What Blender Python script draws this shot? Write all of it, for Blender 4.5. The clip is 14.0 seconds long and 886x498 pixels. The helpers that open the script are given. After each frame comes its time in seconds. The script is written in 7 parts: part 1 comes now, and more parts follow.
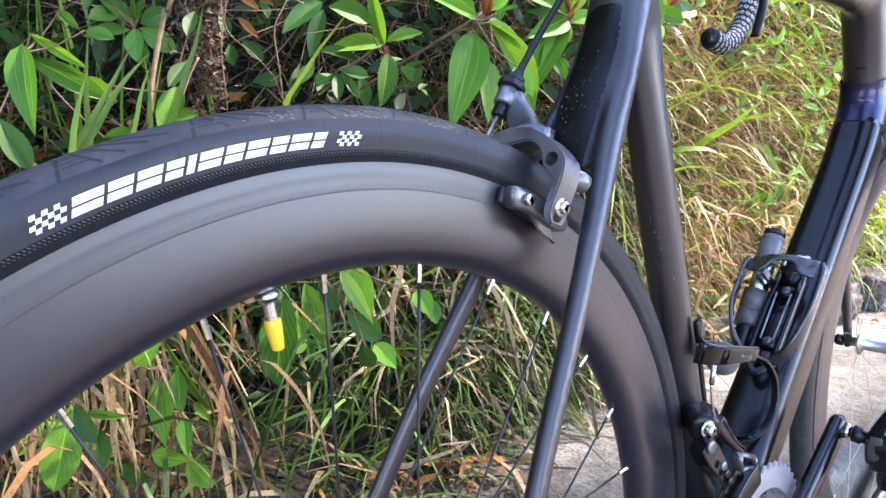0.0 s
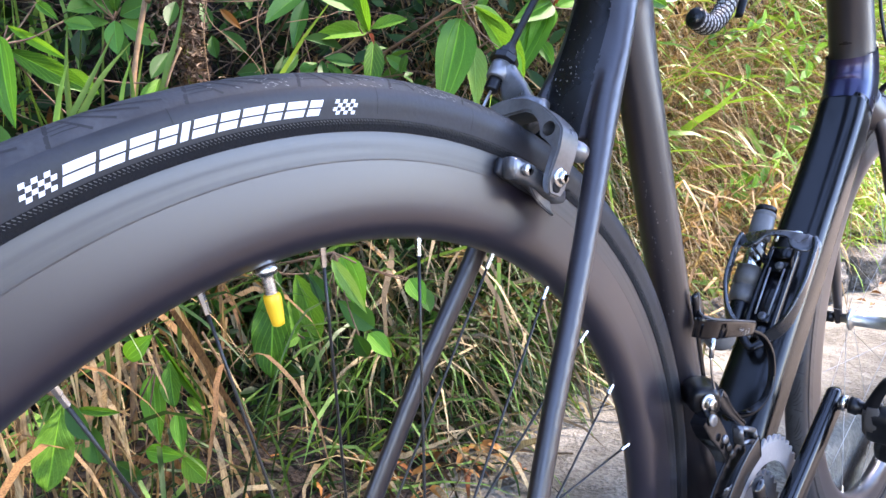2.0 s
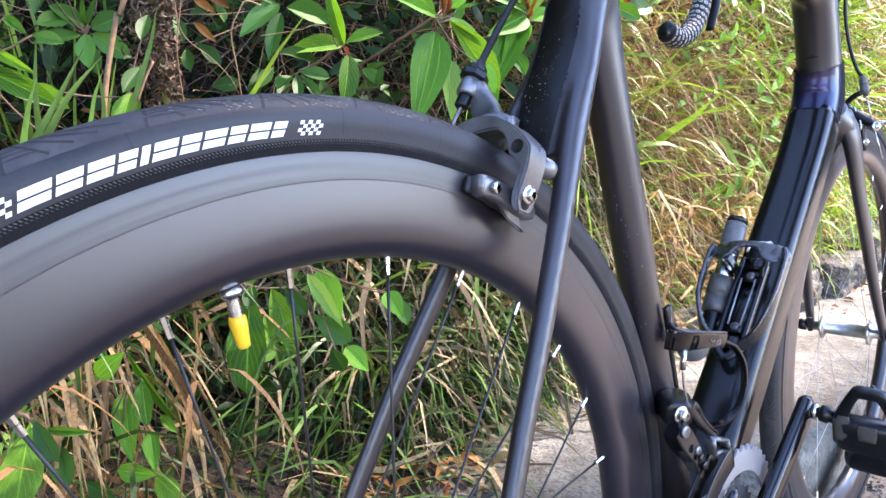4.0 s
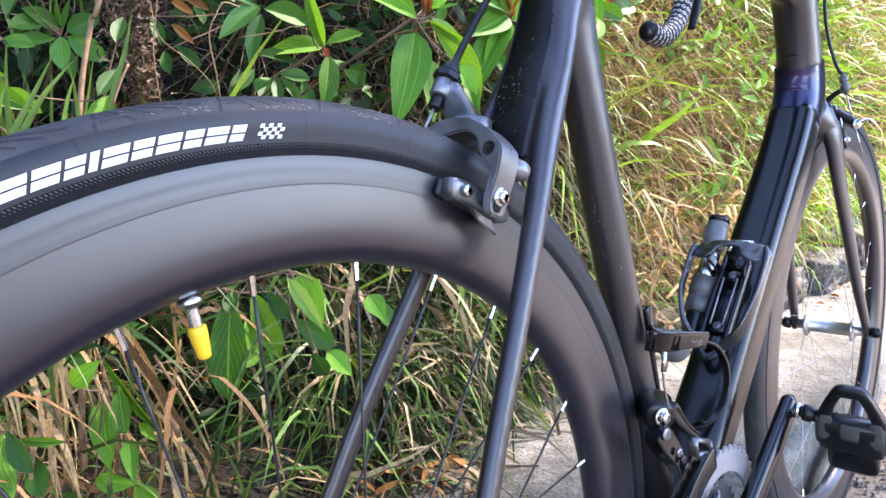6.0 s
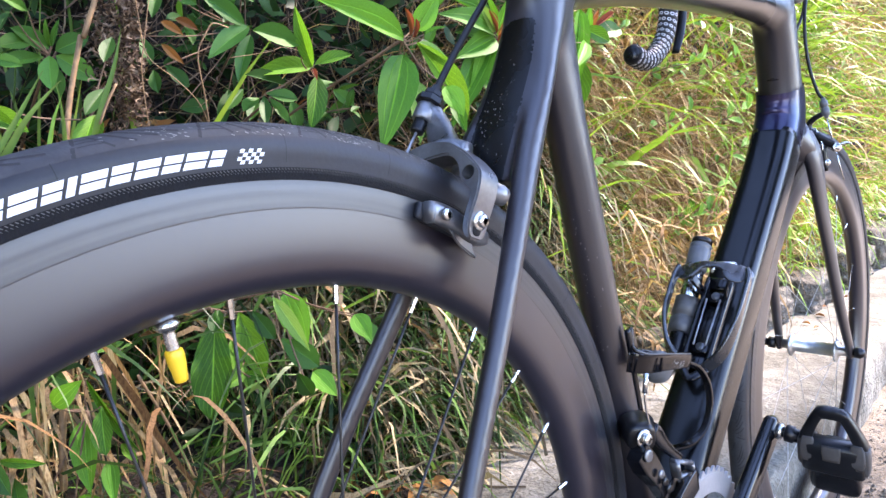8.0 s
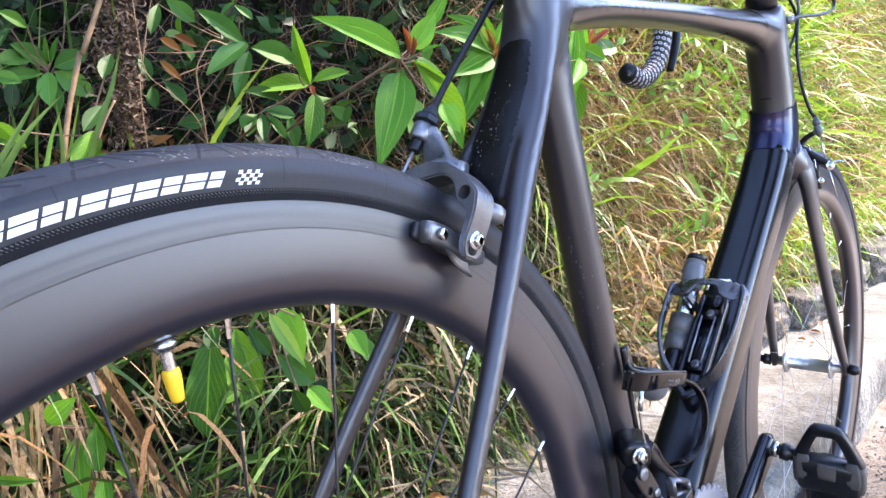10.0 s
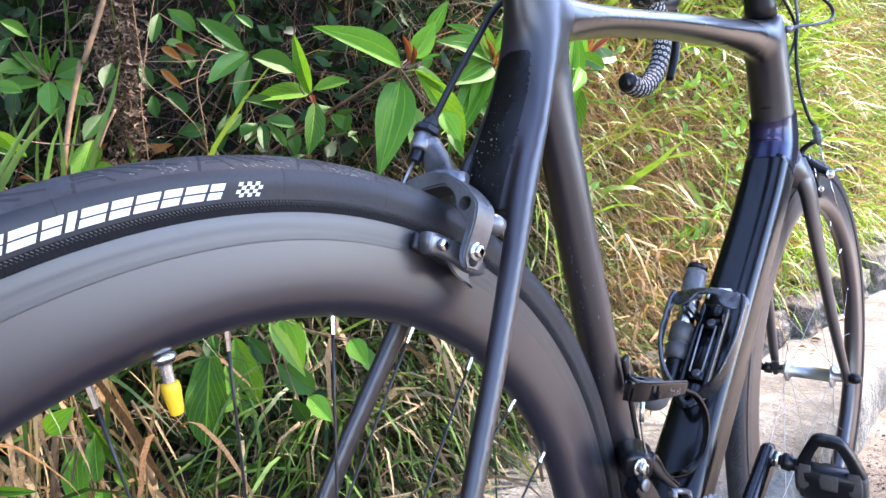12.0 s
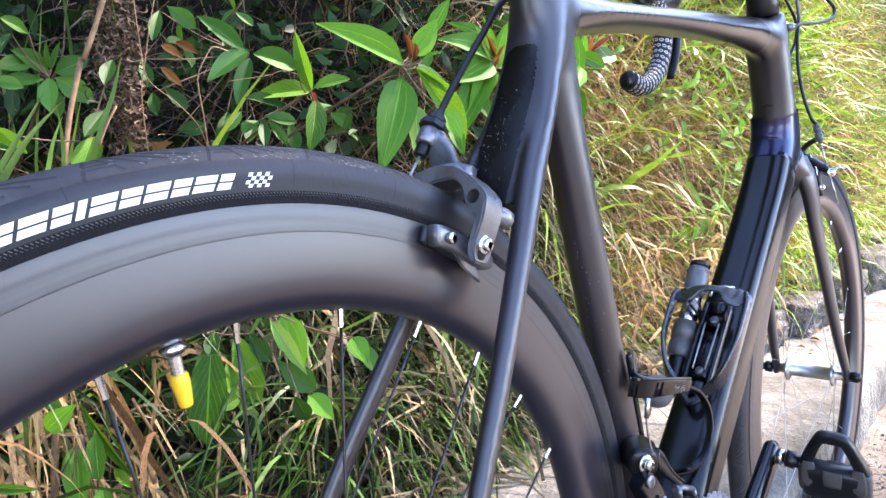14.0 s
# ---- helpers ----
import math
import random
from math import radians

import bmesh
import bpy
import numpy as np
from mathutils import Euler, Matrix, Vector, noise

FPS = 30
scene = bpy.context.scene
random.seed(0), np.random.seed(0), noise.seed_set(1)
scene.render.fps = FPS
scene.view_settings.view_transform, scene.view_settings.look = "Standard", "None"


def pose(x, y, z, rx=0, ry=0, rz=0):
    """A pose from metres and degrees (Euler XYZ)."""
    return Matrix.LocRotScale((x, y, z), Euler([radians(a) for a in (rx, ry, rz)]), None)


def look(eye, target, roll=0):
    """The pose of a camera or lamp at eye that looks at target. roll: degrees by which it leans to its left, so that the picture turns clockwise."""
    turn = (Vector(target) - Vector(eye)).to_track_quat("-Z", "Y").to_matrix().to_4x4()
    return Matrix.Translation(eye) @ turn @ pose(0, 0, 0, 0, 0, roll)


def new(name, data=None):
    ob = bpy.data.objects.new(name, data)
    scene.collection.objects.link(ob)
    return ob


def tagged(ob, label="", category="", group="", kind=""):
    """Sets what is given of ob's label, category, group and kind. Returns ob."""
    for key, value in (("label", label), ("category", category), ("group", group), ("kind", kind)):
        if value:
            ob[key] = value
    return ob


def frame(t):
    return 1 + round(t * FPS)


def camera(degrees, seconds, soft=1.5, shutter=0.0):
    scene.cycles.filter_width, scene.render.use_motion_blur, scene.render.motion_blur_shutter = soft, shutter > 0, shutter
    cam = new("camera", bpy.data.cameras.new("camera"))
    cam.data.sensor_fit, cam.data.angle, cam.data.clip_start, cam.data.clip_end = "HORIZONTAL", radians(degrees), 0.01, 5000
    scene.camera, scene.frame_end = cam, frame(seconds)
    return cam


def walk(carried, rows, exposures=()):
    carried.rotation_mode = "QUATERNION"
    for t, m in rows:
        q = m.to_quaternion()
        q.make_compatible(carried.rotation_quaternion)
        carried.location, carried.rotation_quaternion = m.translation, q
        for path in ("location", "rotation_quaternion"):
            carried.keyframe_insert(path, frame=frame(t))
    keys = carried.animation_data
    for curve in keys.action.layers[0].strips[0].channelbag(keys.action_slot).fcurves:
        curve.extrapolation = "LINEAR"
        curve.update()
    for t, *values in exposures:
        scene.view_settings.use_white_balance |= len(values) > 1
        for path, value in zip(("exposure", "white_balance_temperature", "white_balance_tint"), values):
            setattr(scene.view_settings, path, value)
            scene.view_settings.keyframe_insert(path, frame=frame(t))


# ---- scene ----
cam = camera(67.06, 14.0)
# seconds, eye x y z, pitch from straight down, lean, yaw
ROWS = [
    (0.0, -0.1790, -0.2548, 0.6524, 81.295, 1.128, -43.396),
    (0.5, -0.1826, -0.2520, 0.6524, 81.257, 0.830, -43.239),
    (1.0, -0.1873, -0.2447, 0.6516, 81.278, 1.673, -43.415),
    (1.5, -0.1838, -0.2471, 0.6401, 80.964, 2.226, -43.648),
    (2.0, -0.1811, -0.2471, 0.6401, 80.909, 2.578, -44.520),
    (2.5, -0.1786, -0.2507, 0.6402, 80.895, 2.674, -44.634),
    (3.0, -0.1814, -0.2489, 0.6452, 81.337, 2.662, -45.242),
    (5.5, -0.1649, -0.2558, 0.6430, 81.492, 3.154, -46.782),
    (6.0, -0.1642, -0.2541, 0.6447, 81.629, 3.304, -47.017),
    (6.5, -0.1628, -0.2558, 0.6476, 82.451, 3.381, -47.694),
    (7.0, -0.1654, -0.2548, 0.6455, 82.788, 3.257, -48.039),
    (7.5, -0.1625, -0.2570, 0.6454, 82.955, 2.966, -47.990),
    (8.0, -0.1623, -0.2604, 0.6477, 83.093, 2.979, -47.902),
    (8.5, -0.1653, -0.2619, 0.6505, 83.443, 2.873, -47.983),
    (11.0, -0.1631, -0.2623, 0.6508, 84.575, 2.699, -48.320),
    (11.5, -0.1656, -0.2630, 0.6527, 84.707, 2.636, -48.299),
    (12.0, -0.1633, -0.2613, 0.6527, 84.908, 2.777, -48.318),
    (12.5, -0.1619, -0.2600, 0.6504, 84.894, 2.781, -48.375),
    (13.0, -0.1608, -0.2614, 0.6539, 84.930, 2.856, -48.595),
    (13.5, -0.1622, -0.2624, 0.6565, 85.096, 2.961, -48.763),
    (14.0, -0.1661, -0.2557, 0.6487, 84.979, 2.709, -48.565),
]
walk(cam, [(t, pose(x, y, z, 0, 0, yaw) @ pose(0, 0, 0, rx, 0, 0) @ pose(0, 0, 0, 0, 0, -lean))
           for t, x, y, z, rx, lean, yaw in ROWS],
     exposures=((0.0, 3.61, 7000, 25), (14.0, 3.61, 7000, 25)))

# ---- light ----
world = bpy.data.worlds.new("sky")
scene.world = world
world.use_nodes = True
wn = world.node_tree.nodes
sky = wn.new("ShaderNodeTexSky")
sky.sky_type, sky.sun_disc = "NISHITA", False
SUN_UP, SUN_TURN = radians(50), radians(106)
sky.sun_elevation, sky.sun_rotation = SUN_UP, SUN_TURN
sky.dust_density, sky.ozone_density, sky.altitude = 0.3, 3.0, 900.0
wn["Background"].inputs["Strength"].default_value = 0.15
world.node_tree.links.new(sky.outputs[0], wn["Background"].inputs["Color"])
sun = new("sun", bpy.data.lights.new("sun", "SUN"))
sun.data.energy, sun.data.angle, sun.data.color = 2.1, radians(5.0), (1.0, 0.95, 0.87)
sun_way = Vector((math.sin(SUN_TURN) * math.cos(SUN_UP), math.cos(SUN_TURN) * math.cos(SUN_UP), math.sin(SUN_UP)))
sun.matrix_world = look(sun_way * 20, (0, 0, 0))


# ---- materials ----
def nodes_of(name):
    m = bpy.data.materials.new(name)
    m.use_nodes = True
    t = m.node_tree
    return m, t, t.nodes["Principled BSDF"]


def noise_node(t, scale, detail=4.0, coord="Object", stretch=None):
    tc = t.nodes.new("ShaderNodeTexCoord")
    n = t.nodes.new("ShaderNodeTexNoise")
    n.inputs["Scale"].default_value, n.inputs["Detail"].default_value = scale, detail
    if stretch:
        mp = t.nodes.new("ShaderNodeMapping")
        mp.inputs["Scale"].default_value = stretch
        t.links.new(tc.outputs[coord], mp.inputs[0])
        t.links.new(mp.outputs[0], n.inputs["Vector"])
    else:
        t.links.new(tc.outputs[coord], n.inputs["Vector"])
    return n


def ramp(t, src, stops):
    r = t.nodes.new("ShaderNodeValToRGB")
    e = r.color_ramp.elements
    while len(e) < len(stops):
        e.new(0.5)
    for k, (p, c) in zip(e, stops):
        k.position, k.color = p, (*c, 1) if len(c) == 3 else c
    t.links.new(src, r.inputs[0])
    return r


def mix(t, mode, fac, a, b):
    m = t.nodes.new("ShaderNodeMix")
    m.data_type, m.blend_type = "RGBA", mode
    for sock, v in ((m.inputs[0], fac), (m.inputs[6], a), (m.inputs[7], b)):
        if isinstance(v, (int, float)):
            sock.default_value = v
        elif isinstance(v, tuple):
            sock.default_value = (*v, 1)
        else:
            t.links.new(v, sock)
    return m.outputs[2]


def shade(col, k):
    return tuple(min(1.0, c * k) for c in col)


def surface(name, col, rough=0.5, metal=0.0, var=0.2, scale=12.0, grain=180.0, bump=0.15, coat=0.0, wear=0.1, depth=0.0004, gloss=0.12, spec=0.5):
    """A painted, moulded or metal surface: two scales of tone, uneven gloss, fine relief."""
    m, t, b = nodes_of(name)
    big, fine = noise_node(t, scale), noise_node(t, grain, 3)
    c1 = ramp(t, big.outputs[0], [(0.3, shade(col, 1 - var)), (0.7, shade(col, 1 + var))])
    c2 = ramp(t, fine.outputs[0], [(0.3, (1 - var * 0.6,) * 3), (0.7, (1.0,) * 3)])
    t.links.new(mix(t, "MULTIPLY", 1.0, c1.outputs[0], c2.outputs[0]), b.inputs["Base Color"])
    rr = ramp(t, big.outputs[0], [(0.25, (max(0.02, rough - wear),) * 3), (0.75, (min(1, rough + wear),) * 3)])
    t.links.new(rr.outputs[0], b.inputs["Roughness"])
    b.inputs["Metallic"].default_value = metal
    b.inputs["Specular IOR Level"].default_value = spec
    b.inputs["Coat Weight"].default_value, b.inputs["Coat Roughness"].default_value = coat, gloss
    bp = t.nodes.new("ShaderNodeBump")
    bp.inputs["Strength"].default_value, bp.inputs["Distance"].default_value = bump, depth
    t.links.new(fine.outputs[0], bp.inputs["Height"])
    t.links.new(bp.outputs[0], b.inputs["Normal"])
    return m


def leafy(name, dark, light, veins=0.0, rough=0.55, lets=0.25, per="island", spots=0.3, side_rib=0.0, cross=0.35, fibre=0.0, mid=0.5, shine=0.5):
    """Leaf or blade: tone by piece, a paler midrib along the leaf, some light passing through."""
    m, t, b = nodes_of(name)
    if per == "island":
        rnd = t.nodes.new("ShaderNodeNewGeometry").outputs["Random Per Island"]
    else:
        rnd = t.nodes.new("ShaderNodeObjectInfo").outputs["Random"]
    c = ramp(t, rnd, [(0.0, dark), (0.55, tuple(a + (b2 - a) * mid for a, b2 in zip(dark, light))), (1.0, light)]).outputs[0]
    b.inputs["Specular IOR Level"].default_value = shine
    n = noise_node(t, 45, 4)
    c = mix(t, "MULTIPLY", spots, c, ramp(t, n.outputs[0], [(0.35, (0.45, 0.5, 0.3)), (0.6, (1, 1, 1))]).outputs[0])
    if fibre:
        f = noise_node(t, 1.0, 3, stretch=(520, 520, 26))
        c = mix(t, "MULTIPLY", fibre, c, ramp(t, f.outputs[0], [(0.32, (0.30, 0.25, 0.20)), (0.58, (1, 1, 1))]).outputs[0])
    if veins:
        uv = t.nodes.new("ShaderNodeTexCoord").outputs["UV"]
        sep = t.nodes.new("ShaderNodeSeparateXYZ")
        t.links.new(uv, sep.inputs[0])
        d = t.nodes.new("ShaderNodeMath")
        d.operation = "SUBTRACT"
        t.links.new(sep.outputs[0], d.inputs[0])
        d.inputs[1].default_value = 0.5
        a = t.nodes.new("ShaderNodeMath")
        a.operation = "ABSOLUTE"
        t.links.new(d.outputs[0], a.inputs[0])
        rib = ramp(t, a.outputs[0], [(0.012, (1, 1, 1)), (0.035, (0, 0, 0)), (0.2, (0, 0, 0)), (0.225, (0.7 * side_rib,) * 3), (0.25, (0, 0, 0))])
        wv = t.nodes.new("ShaderNodeTexWave")
        wv.inputs["Scale"].default_value, wv.inputs["Distortion"].default_value = 2.2, 1.0
        cmb = t.nodes.new("ShaderNodeCombineXYZ")
        sk = t.nodes.new("ShaderNodeMath")
        sk.operation = "SUBTRACT"
        t.links.new(sep.outputs[1], sk.inputs[0])
        t.links.new(a.outputs[0], sk.inputs[1])
        t.links.new(sk.outputs[0], cmb.inputs[0])
        t.links.new(cmb.outputs[0], wv.inputs["Vector"])
        side = ramp(t, wv.outputs[0], [(0.0, (cross,) * 3), (0.12, (0, 0, 0))])
        v = mix(t, "LIGHTEN", 1.0, rib.outputs[0], side.outputs[0])
        k = t.nodes.new("ShaderNodeMath")
        k.operation = "MULTIPLY"
        k.inputs[1].default_value = veins
        t.links.new(v, k.inputs[0])
        c = mix(t, "MIX", k.outputs[0], c, shade(light, 1.9))
        bp = t.nodes.new("ShaderNodeBump")
        bp.inputs["Strength"].default_value, bp.inputs["Distance"].default_value = 0.7, 0.0012
        bp.invert = True
        t.links.new(v, bp.inputs["Height"])
        t.links.new(bp.outputs[0], b.inputs["Normal"])
    t.links.new(c, b.inputs["Base Color"])
    b.inputs["Roughness"].default_value, b.inputs["Specular IOR Level"].default_value = rough, 0.22
    tr = t.nodes.new("ShaderNodeBsdfTranslucent")
    t.links.new(mix(t, "MULTIPLY", 1.0, c, (1.0, 1.0, 0.55)), tr.inputs[0])
    ms = t.nodes.new("ShaderNodeMixShader")
    ms.inputs[0].default_value = lets
    t.links.new(b.outputs[0], ms.inputs[1])
    t.links.new(tr.outputs[0], ms.inputs[2])
    t.links.new(ms.outputs[0], t.nodes["Material Output"].inputs[0])
    return m


def earth(name, stops, scale, bump, depth, rough=0.95, stains=None):
    m, t, b = nodes_of(name)
    big, mid, fine = noise_node(t, scale, 6), noise_node(t, scale * 7, 6), noise_node(t, 160, 3)
    c = ramp(t, big.outputs[0], stops).outputs[0]
    c = mix(t, "MULTIPLY", 0.8, c, ramp(t, mid.outputs[0], [(0.3, (0.5, 0.48, 0.45)), (0.65, (1, 1, 1))]).outputs[0])
    c = mix(t, "MULTIPLY", 0.6, c, ramp(t, fine.outputs[0], [(0.35, (0.45,) * 3), (0.6, (1, 1, 1))]).outputs[0])
    t.links.new(c, b.inputs["Base Color"])
    b.inputs["Roughness"].default_value = rough
    bp = t.nodes.new("ShaderNodeBump")
    bp.inputs["Strength"].default_value, bp.inputs["Distance"].default_value = bump, depth
    t.links.new(mix(t, "ADD", 0.4, mid.outputs[0], fine.outputs[0]), bp.inputs["Height"])
    t.links.new(bp.outputs[0], b.inputs["Normal"])
    return m


M_RUBBER = surface("tyre_rubber", (0.0145, 0.0152, 0.019), 0.5, var=0.3, scale=25, grain=500, bump=0.3, depth=0.0003, spec=0.38)
M_GROOVE = surface("tread_groove", (0.008, 0.008, 0.009), 0.8)
# Paler than tyre_rubber for dust and for the sky's sheen on the crown.
M_TREAD = surface("dusty_skylit_tread", (0.027, 0.0275, 0.030), 0.62, var=0.45, scale=70, grain=420, bump=0.5, depth=0.0004, spec=0.4)
M_BEAD = surface("woven_chafer", (0.007, 0.007, 0.008), 0.75, grain=900, bump=0.8, depth=0.0006)
M_BEAD.node_tree.nodes["Principled BSDF"].inputs["Specular IOR Level"].default_value = 0.15
M_STITCH = surface("chafer_thread", (0.075, 0.072, 0.067), 0.7)
M_PRINT = surface("white_print", (0.66, 0.68, 0.72), 0.55, var=0.08, scale=60)
M_CARBON = surface("satin_carbon", (0.0108, 0.0082, 0.0135), 0.36, var=0.12, scale=6, grain=300, bump=0.03, wear=0.05, coat=0.95, gloss=0.30, spec=0.27)
M_TRACK = surface("brake_track", (0.012, 0.0128, 0.0165), 0.42, var=0.2, scale=24, grain=250, bump=0.06, coat=0.9, gloss=0.28)


def streaks(m, centre_z):
    """Rings of wear round the axle: dull and polished lines that waver a little."""
    t = m.node_tree
    b = t.nodes["Principled BSDF"]
    tc = t.nodes.new("ShaderNodeTexCoord")
    sh = t.nodes.new("ShaderNodeVectorMath")
    sh.operation, sh.inputs[1].default_value = "SUBTRACT", (0, 0, centre_z)
    t.links.new(tc.outputs["Object"], sh.inputs[0])
    flat = t.nodes.new("ShaderNodeVectorMath")
    flat.operation, flat.inputs[1].default_value = "MULTIPLY", (1, 0, 1)
    t.links.new(sh.outputs[0], flat.inputs[0])
    ln = t.nodes.new("ShaderNodeVectorMath")
    ln.operation = "LENGTH"
    t.links.new(flat.outputs[0], ln.inputs[0])
    sep = t.nodes.new("ShaderNodeSeparateXYZ")
    t.links.new(flat.outputs[0], sep.inputs[0])
    cmb = t.nodes.new("ShaderNodeCombineXYZ")
    for src, sock, k in ((ln.outputs["Value"], 0, 420.0), (sep.outputs[0], 1, 4.0), (sep.outputs[2], 2, 4.0)):
        mu = t.nodes.new("ShaderNodeMath")
        mu.operation, mu.inputs[1].default_value = "MULTIPLY", k
        t.links.new(src, mu.inputs[0])
        t.links.new(mu.outputs[0], cmb.inputs[sock])
    n = t.nodes.new("ShaderNodeTexNoise")
    n.inputs["Scale"].default_value, n.inputs["Detail"].default_value = 1.0, 3.0
    t.links.new(cmb.outputs[0], n.inputs["Vector"])
    t.links.new(ramp(t, n.outputs[0], [(0.3, (0.40,) * 3), (0.5, (0.52,) * 3), (0.7, (0.60,) * 3)]).outputs[0], b.inputs["Coat Weight"])
    t.links.new(ramp(t, n.outputs[0], [(0.3, (0.50,) * 3), (0.6, (0.40,) * 3)]).outputs[0], b.inputs["Roughness"])


streaks(M_TRACK, 0.336)
M_FRAME = surface("satin_black_paint", (0.0125, 0.0091, 0.0118), 0.42, var=0.2, scale=9, grain=350, bump=0.05, coat=0.85, gloss=0.34, spec=0.42)
M_TOP = surface("polished_black_paint", (0.0080, 0.0064, 0.0060), 0.34, var=0.2, scale=9, grain=350, bump=0.03, coat=0.9, gloss=0.20, spec=0.25)
M_GLOSS = surface("gloss_black_lacquer", (0.003, 0.0032, 0.0042), 0.16, var=0.2, scale=9, grain=60, bump=0.05, wear=0.04)
M_DOWN = surface("deep_black_lacquer", (0.003, 0.0031, 0.0034), 0.17, var=0.2, scale=9, grain=60, bump=0.05, wear=0.05, spec=0.26, coat=0.2, gloss=0.36)
M_WEB = surface("scuffed_black_lacquer", (0.003, 0.0032, 0.0036), 0.28, var=0.2, scale=30, grain=200, bump=0.08, coat=0.12, gloss=0.3, spec=0.32)
M_BAND = surface("violet_flip_paint", (0.020, 0.013, 0.055), 0.3, metal=0.8, var=0.3, scale=14, coat=0.4)
for n in M_BAND.node_tree.nodes:
    if n.type == "BSDF_PRINCIPLED":
        n.inputs["Thin Film Thickness"].default_value, n.inputs["Thin Film IOR"].default_value = 420.0, 1.7
M_ALLOY_D = surface("grey_anodised_alloy", (0.19, 0.19, 0.196), 0.34, metal=0.75, var=0.25, scale=40, grain=400, bump=0.12)
M_STEEL = surface("bright_steel", (0.62, 0.62, 0.60), 0.22, metal=1.0, var=0.12, scale=60)
M_SPOKE = surface("black_spoke", (0.030, 0.029, 0.028), 0.38, metal=0.3)
# Pale copy of black_spoke: glare from the bright ground is in its grey.
M_THINSPOKE = surface("bright_lit_spoke", (0.42, 0.41, 0.40), 0.4, metal=0.5)
M_PLASTIC = surface("black_plastic", (0.005, 0.005, 0.006), 0.32, var=0.3, scale=30, grain=220, bump=0.12, coat=0.1, spec=0.3)
M_MUD = surface("dried_mud_specks", (0.20, 0.19, 0.18), 0.9)
M_GREYPL = surface("worn_grey_plastic", (0.075, 0.070, 0.066), 0.42, var=0.3, scale=60)
M_PAD = surface("worn_pedal_pad", (0.046, 0.040, 0.036), 0.6, var=0.35, scale=70)
M_GREYCAP = surface("grey_rubber_cap", (0.105, 0.105, 0.108), 0.45)
M_YELLOW = surface("yellow_cap", (0.85, 0.50, 0.02), 0.45, var=0.1)
M_HOUSING = surface("cable_housing", (0.006, 0.006, 0.0065), 0.38, spec=0.3)
M_TAPE = surface("black_bar_tape", (0.010, 0.010, 0.011), 0.6)
M_TAPEW = surface("white_tape_print", (0.47, 0.48, 0.49), 0.6)
M_LEAF = leafy("broad_leaf_green", (0.036, 0.145, 0.014), (0.145, 0.37, 0.030), veins=0.45, rough=0.48, lets=0.34, side_rib=1.0, cross=0.07, per="object")
M_LEAF2 = leafy("soft_leaf_green", (0.036, 0.125, 0.012), (0.145, 0.325, 0.028), veins=0.6, rough=0.5, lets=0.34, per="object", spots=0.6)
M_LEAFD = leafy("dark_leaf_green", (0.018, 0.065, 0.010), (0.058, 0.165, 0.020), veins=0.25, rough=0.52, cross=0.08, per="object", shine=0.28)
M_MID = leafy("glossy_mid_green", (0.036, 0.120, 0.020), (0.095, 0.245, 0.034), veins=0.3, rough=0.48, lets=0.22, cross=0.05, per="object", shine=0.36)
# Leaf green lowered so that it carries the shade of the thicket's gaps.
M_THICK = leafy("shaded_thicket_leaf", (0.006, 0.021, 0.006), (0.033, 0.092, 0.018), rough=0.5, mid=0.35, shine=0.25)
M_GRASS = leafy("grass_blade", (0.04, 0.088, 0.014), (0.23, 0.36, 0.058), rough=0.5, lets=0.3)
# Darker copy of grass_blade: the shade low on the bank is in its colour.
M_GRASS_SHADED = leafy("shaded_grass_blade", (0.008, 0.028, 0.007), (0.14, 0.265, 0.050), rough=0.45, lets=0.25, mid=0.3)
# Dry straw with its dark end lowered, painting in the deep shade between stems.
M_STRAW_SHADED = leafy("shaded_straw", (0.030, 0.019, 0.009), (0.55, 0.435, 0.255), rough=0.75, lets=0.18, fibre=0.75, mid=0.32)
M_LIME = leafy("lime_grass", (0.12, 0.235, 0.026), (0.27, 0.43, 0.066), rough=0.5, lets=0.3)
M_WEED = leafy("weed_green", (0.07, 0.19, 0.03), (0.22, 0.42, 0.08), veins=0.25, per="object")
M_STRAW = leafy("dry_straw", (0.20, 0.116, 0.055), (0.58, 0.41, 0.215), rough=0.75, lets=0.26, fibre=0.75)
M_RUST = leafy("rusty_straw", (0.13, 0.060, 0.022), (0.46, 0.27, 0.115), rough=0.75, lets=0.15, fibre=0.75)
M_DEAD = leafy("dead_leaf", (0.16, 0.05, 0.015), (0.42, 0.20, 0.06), rough=0.7, lets=0.1)
M_PALE = leafy("pale_leaf_green", (0.16, 0.30, 0.05), (0.32, 0.48, 0.12), veins=0.3, per="object")
M_DEADLEAF = leafy("dead_leaf_brown", (0.16, 0.062, 0.022), (0.38, 0.17, 0.055), rough=0.6, lets=0.1, per="object")
M_FERN = leafy("dead_fern_brown", (0.036, 0.018, 0.010), (0.27, 0.185, 0.125), rough=0.85, lets=0.05, mid=0.28)
M_CANE = surface("dry_cane", (0.23, 0.130, 0.056), 0.75, var=0.4, scale=60, grain=260, bump=0.5)
M_TWIG = surface("brown_twig", (0.16, 0.09, 0.05), 0.8, var=0.4, scale=50, grain=300, bump=0.5)
M_REDSHOOT = leafy("red_shoot", (0.22, 0.05, 0.03), (0.45, 0.16, 0.05), per="object")
# Soil taken near black: the shade in the plants' gaps is put into it.
M_SOIL = earth("shade_dark_soil", [(0.3, (0.006, 0.0035, 0.002)), (0.6, (0.026, 0.013, 0.0065)), (0.8, (0.068, 0.036, 0.017))], 9, 1.0, 0.02)
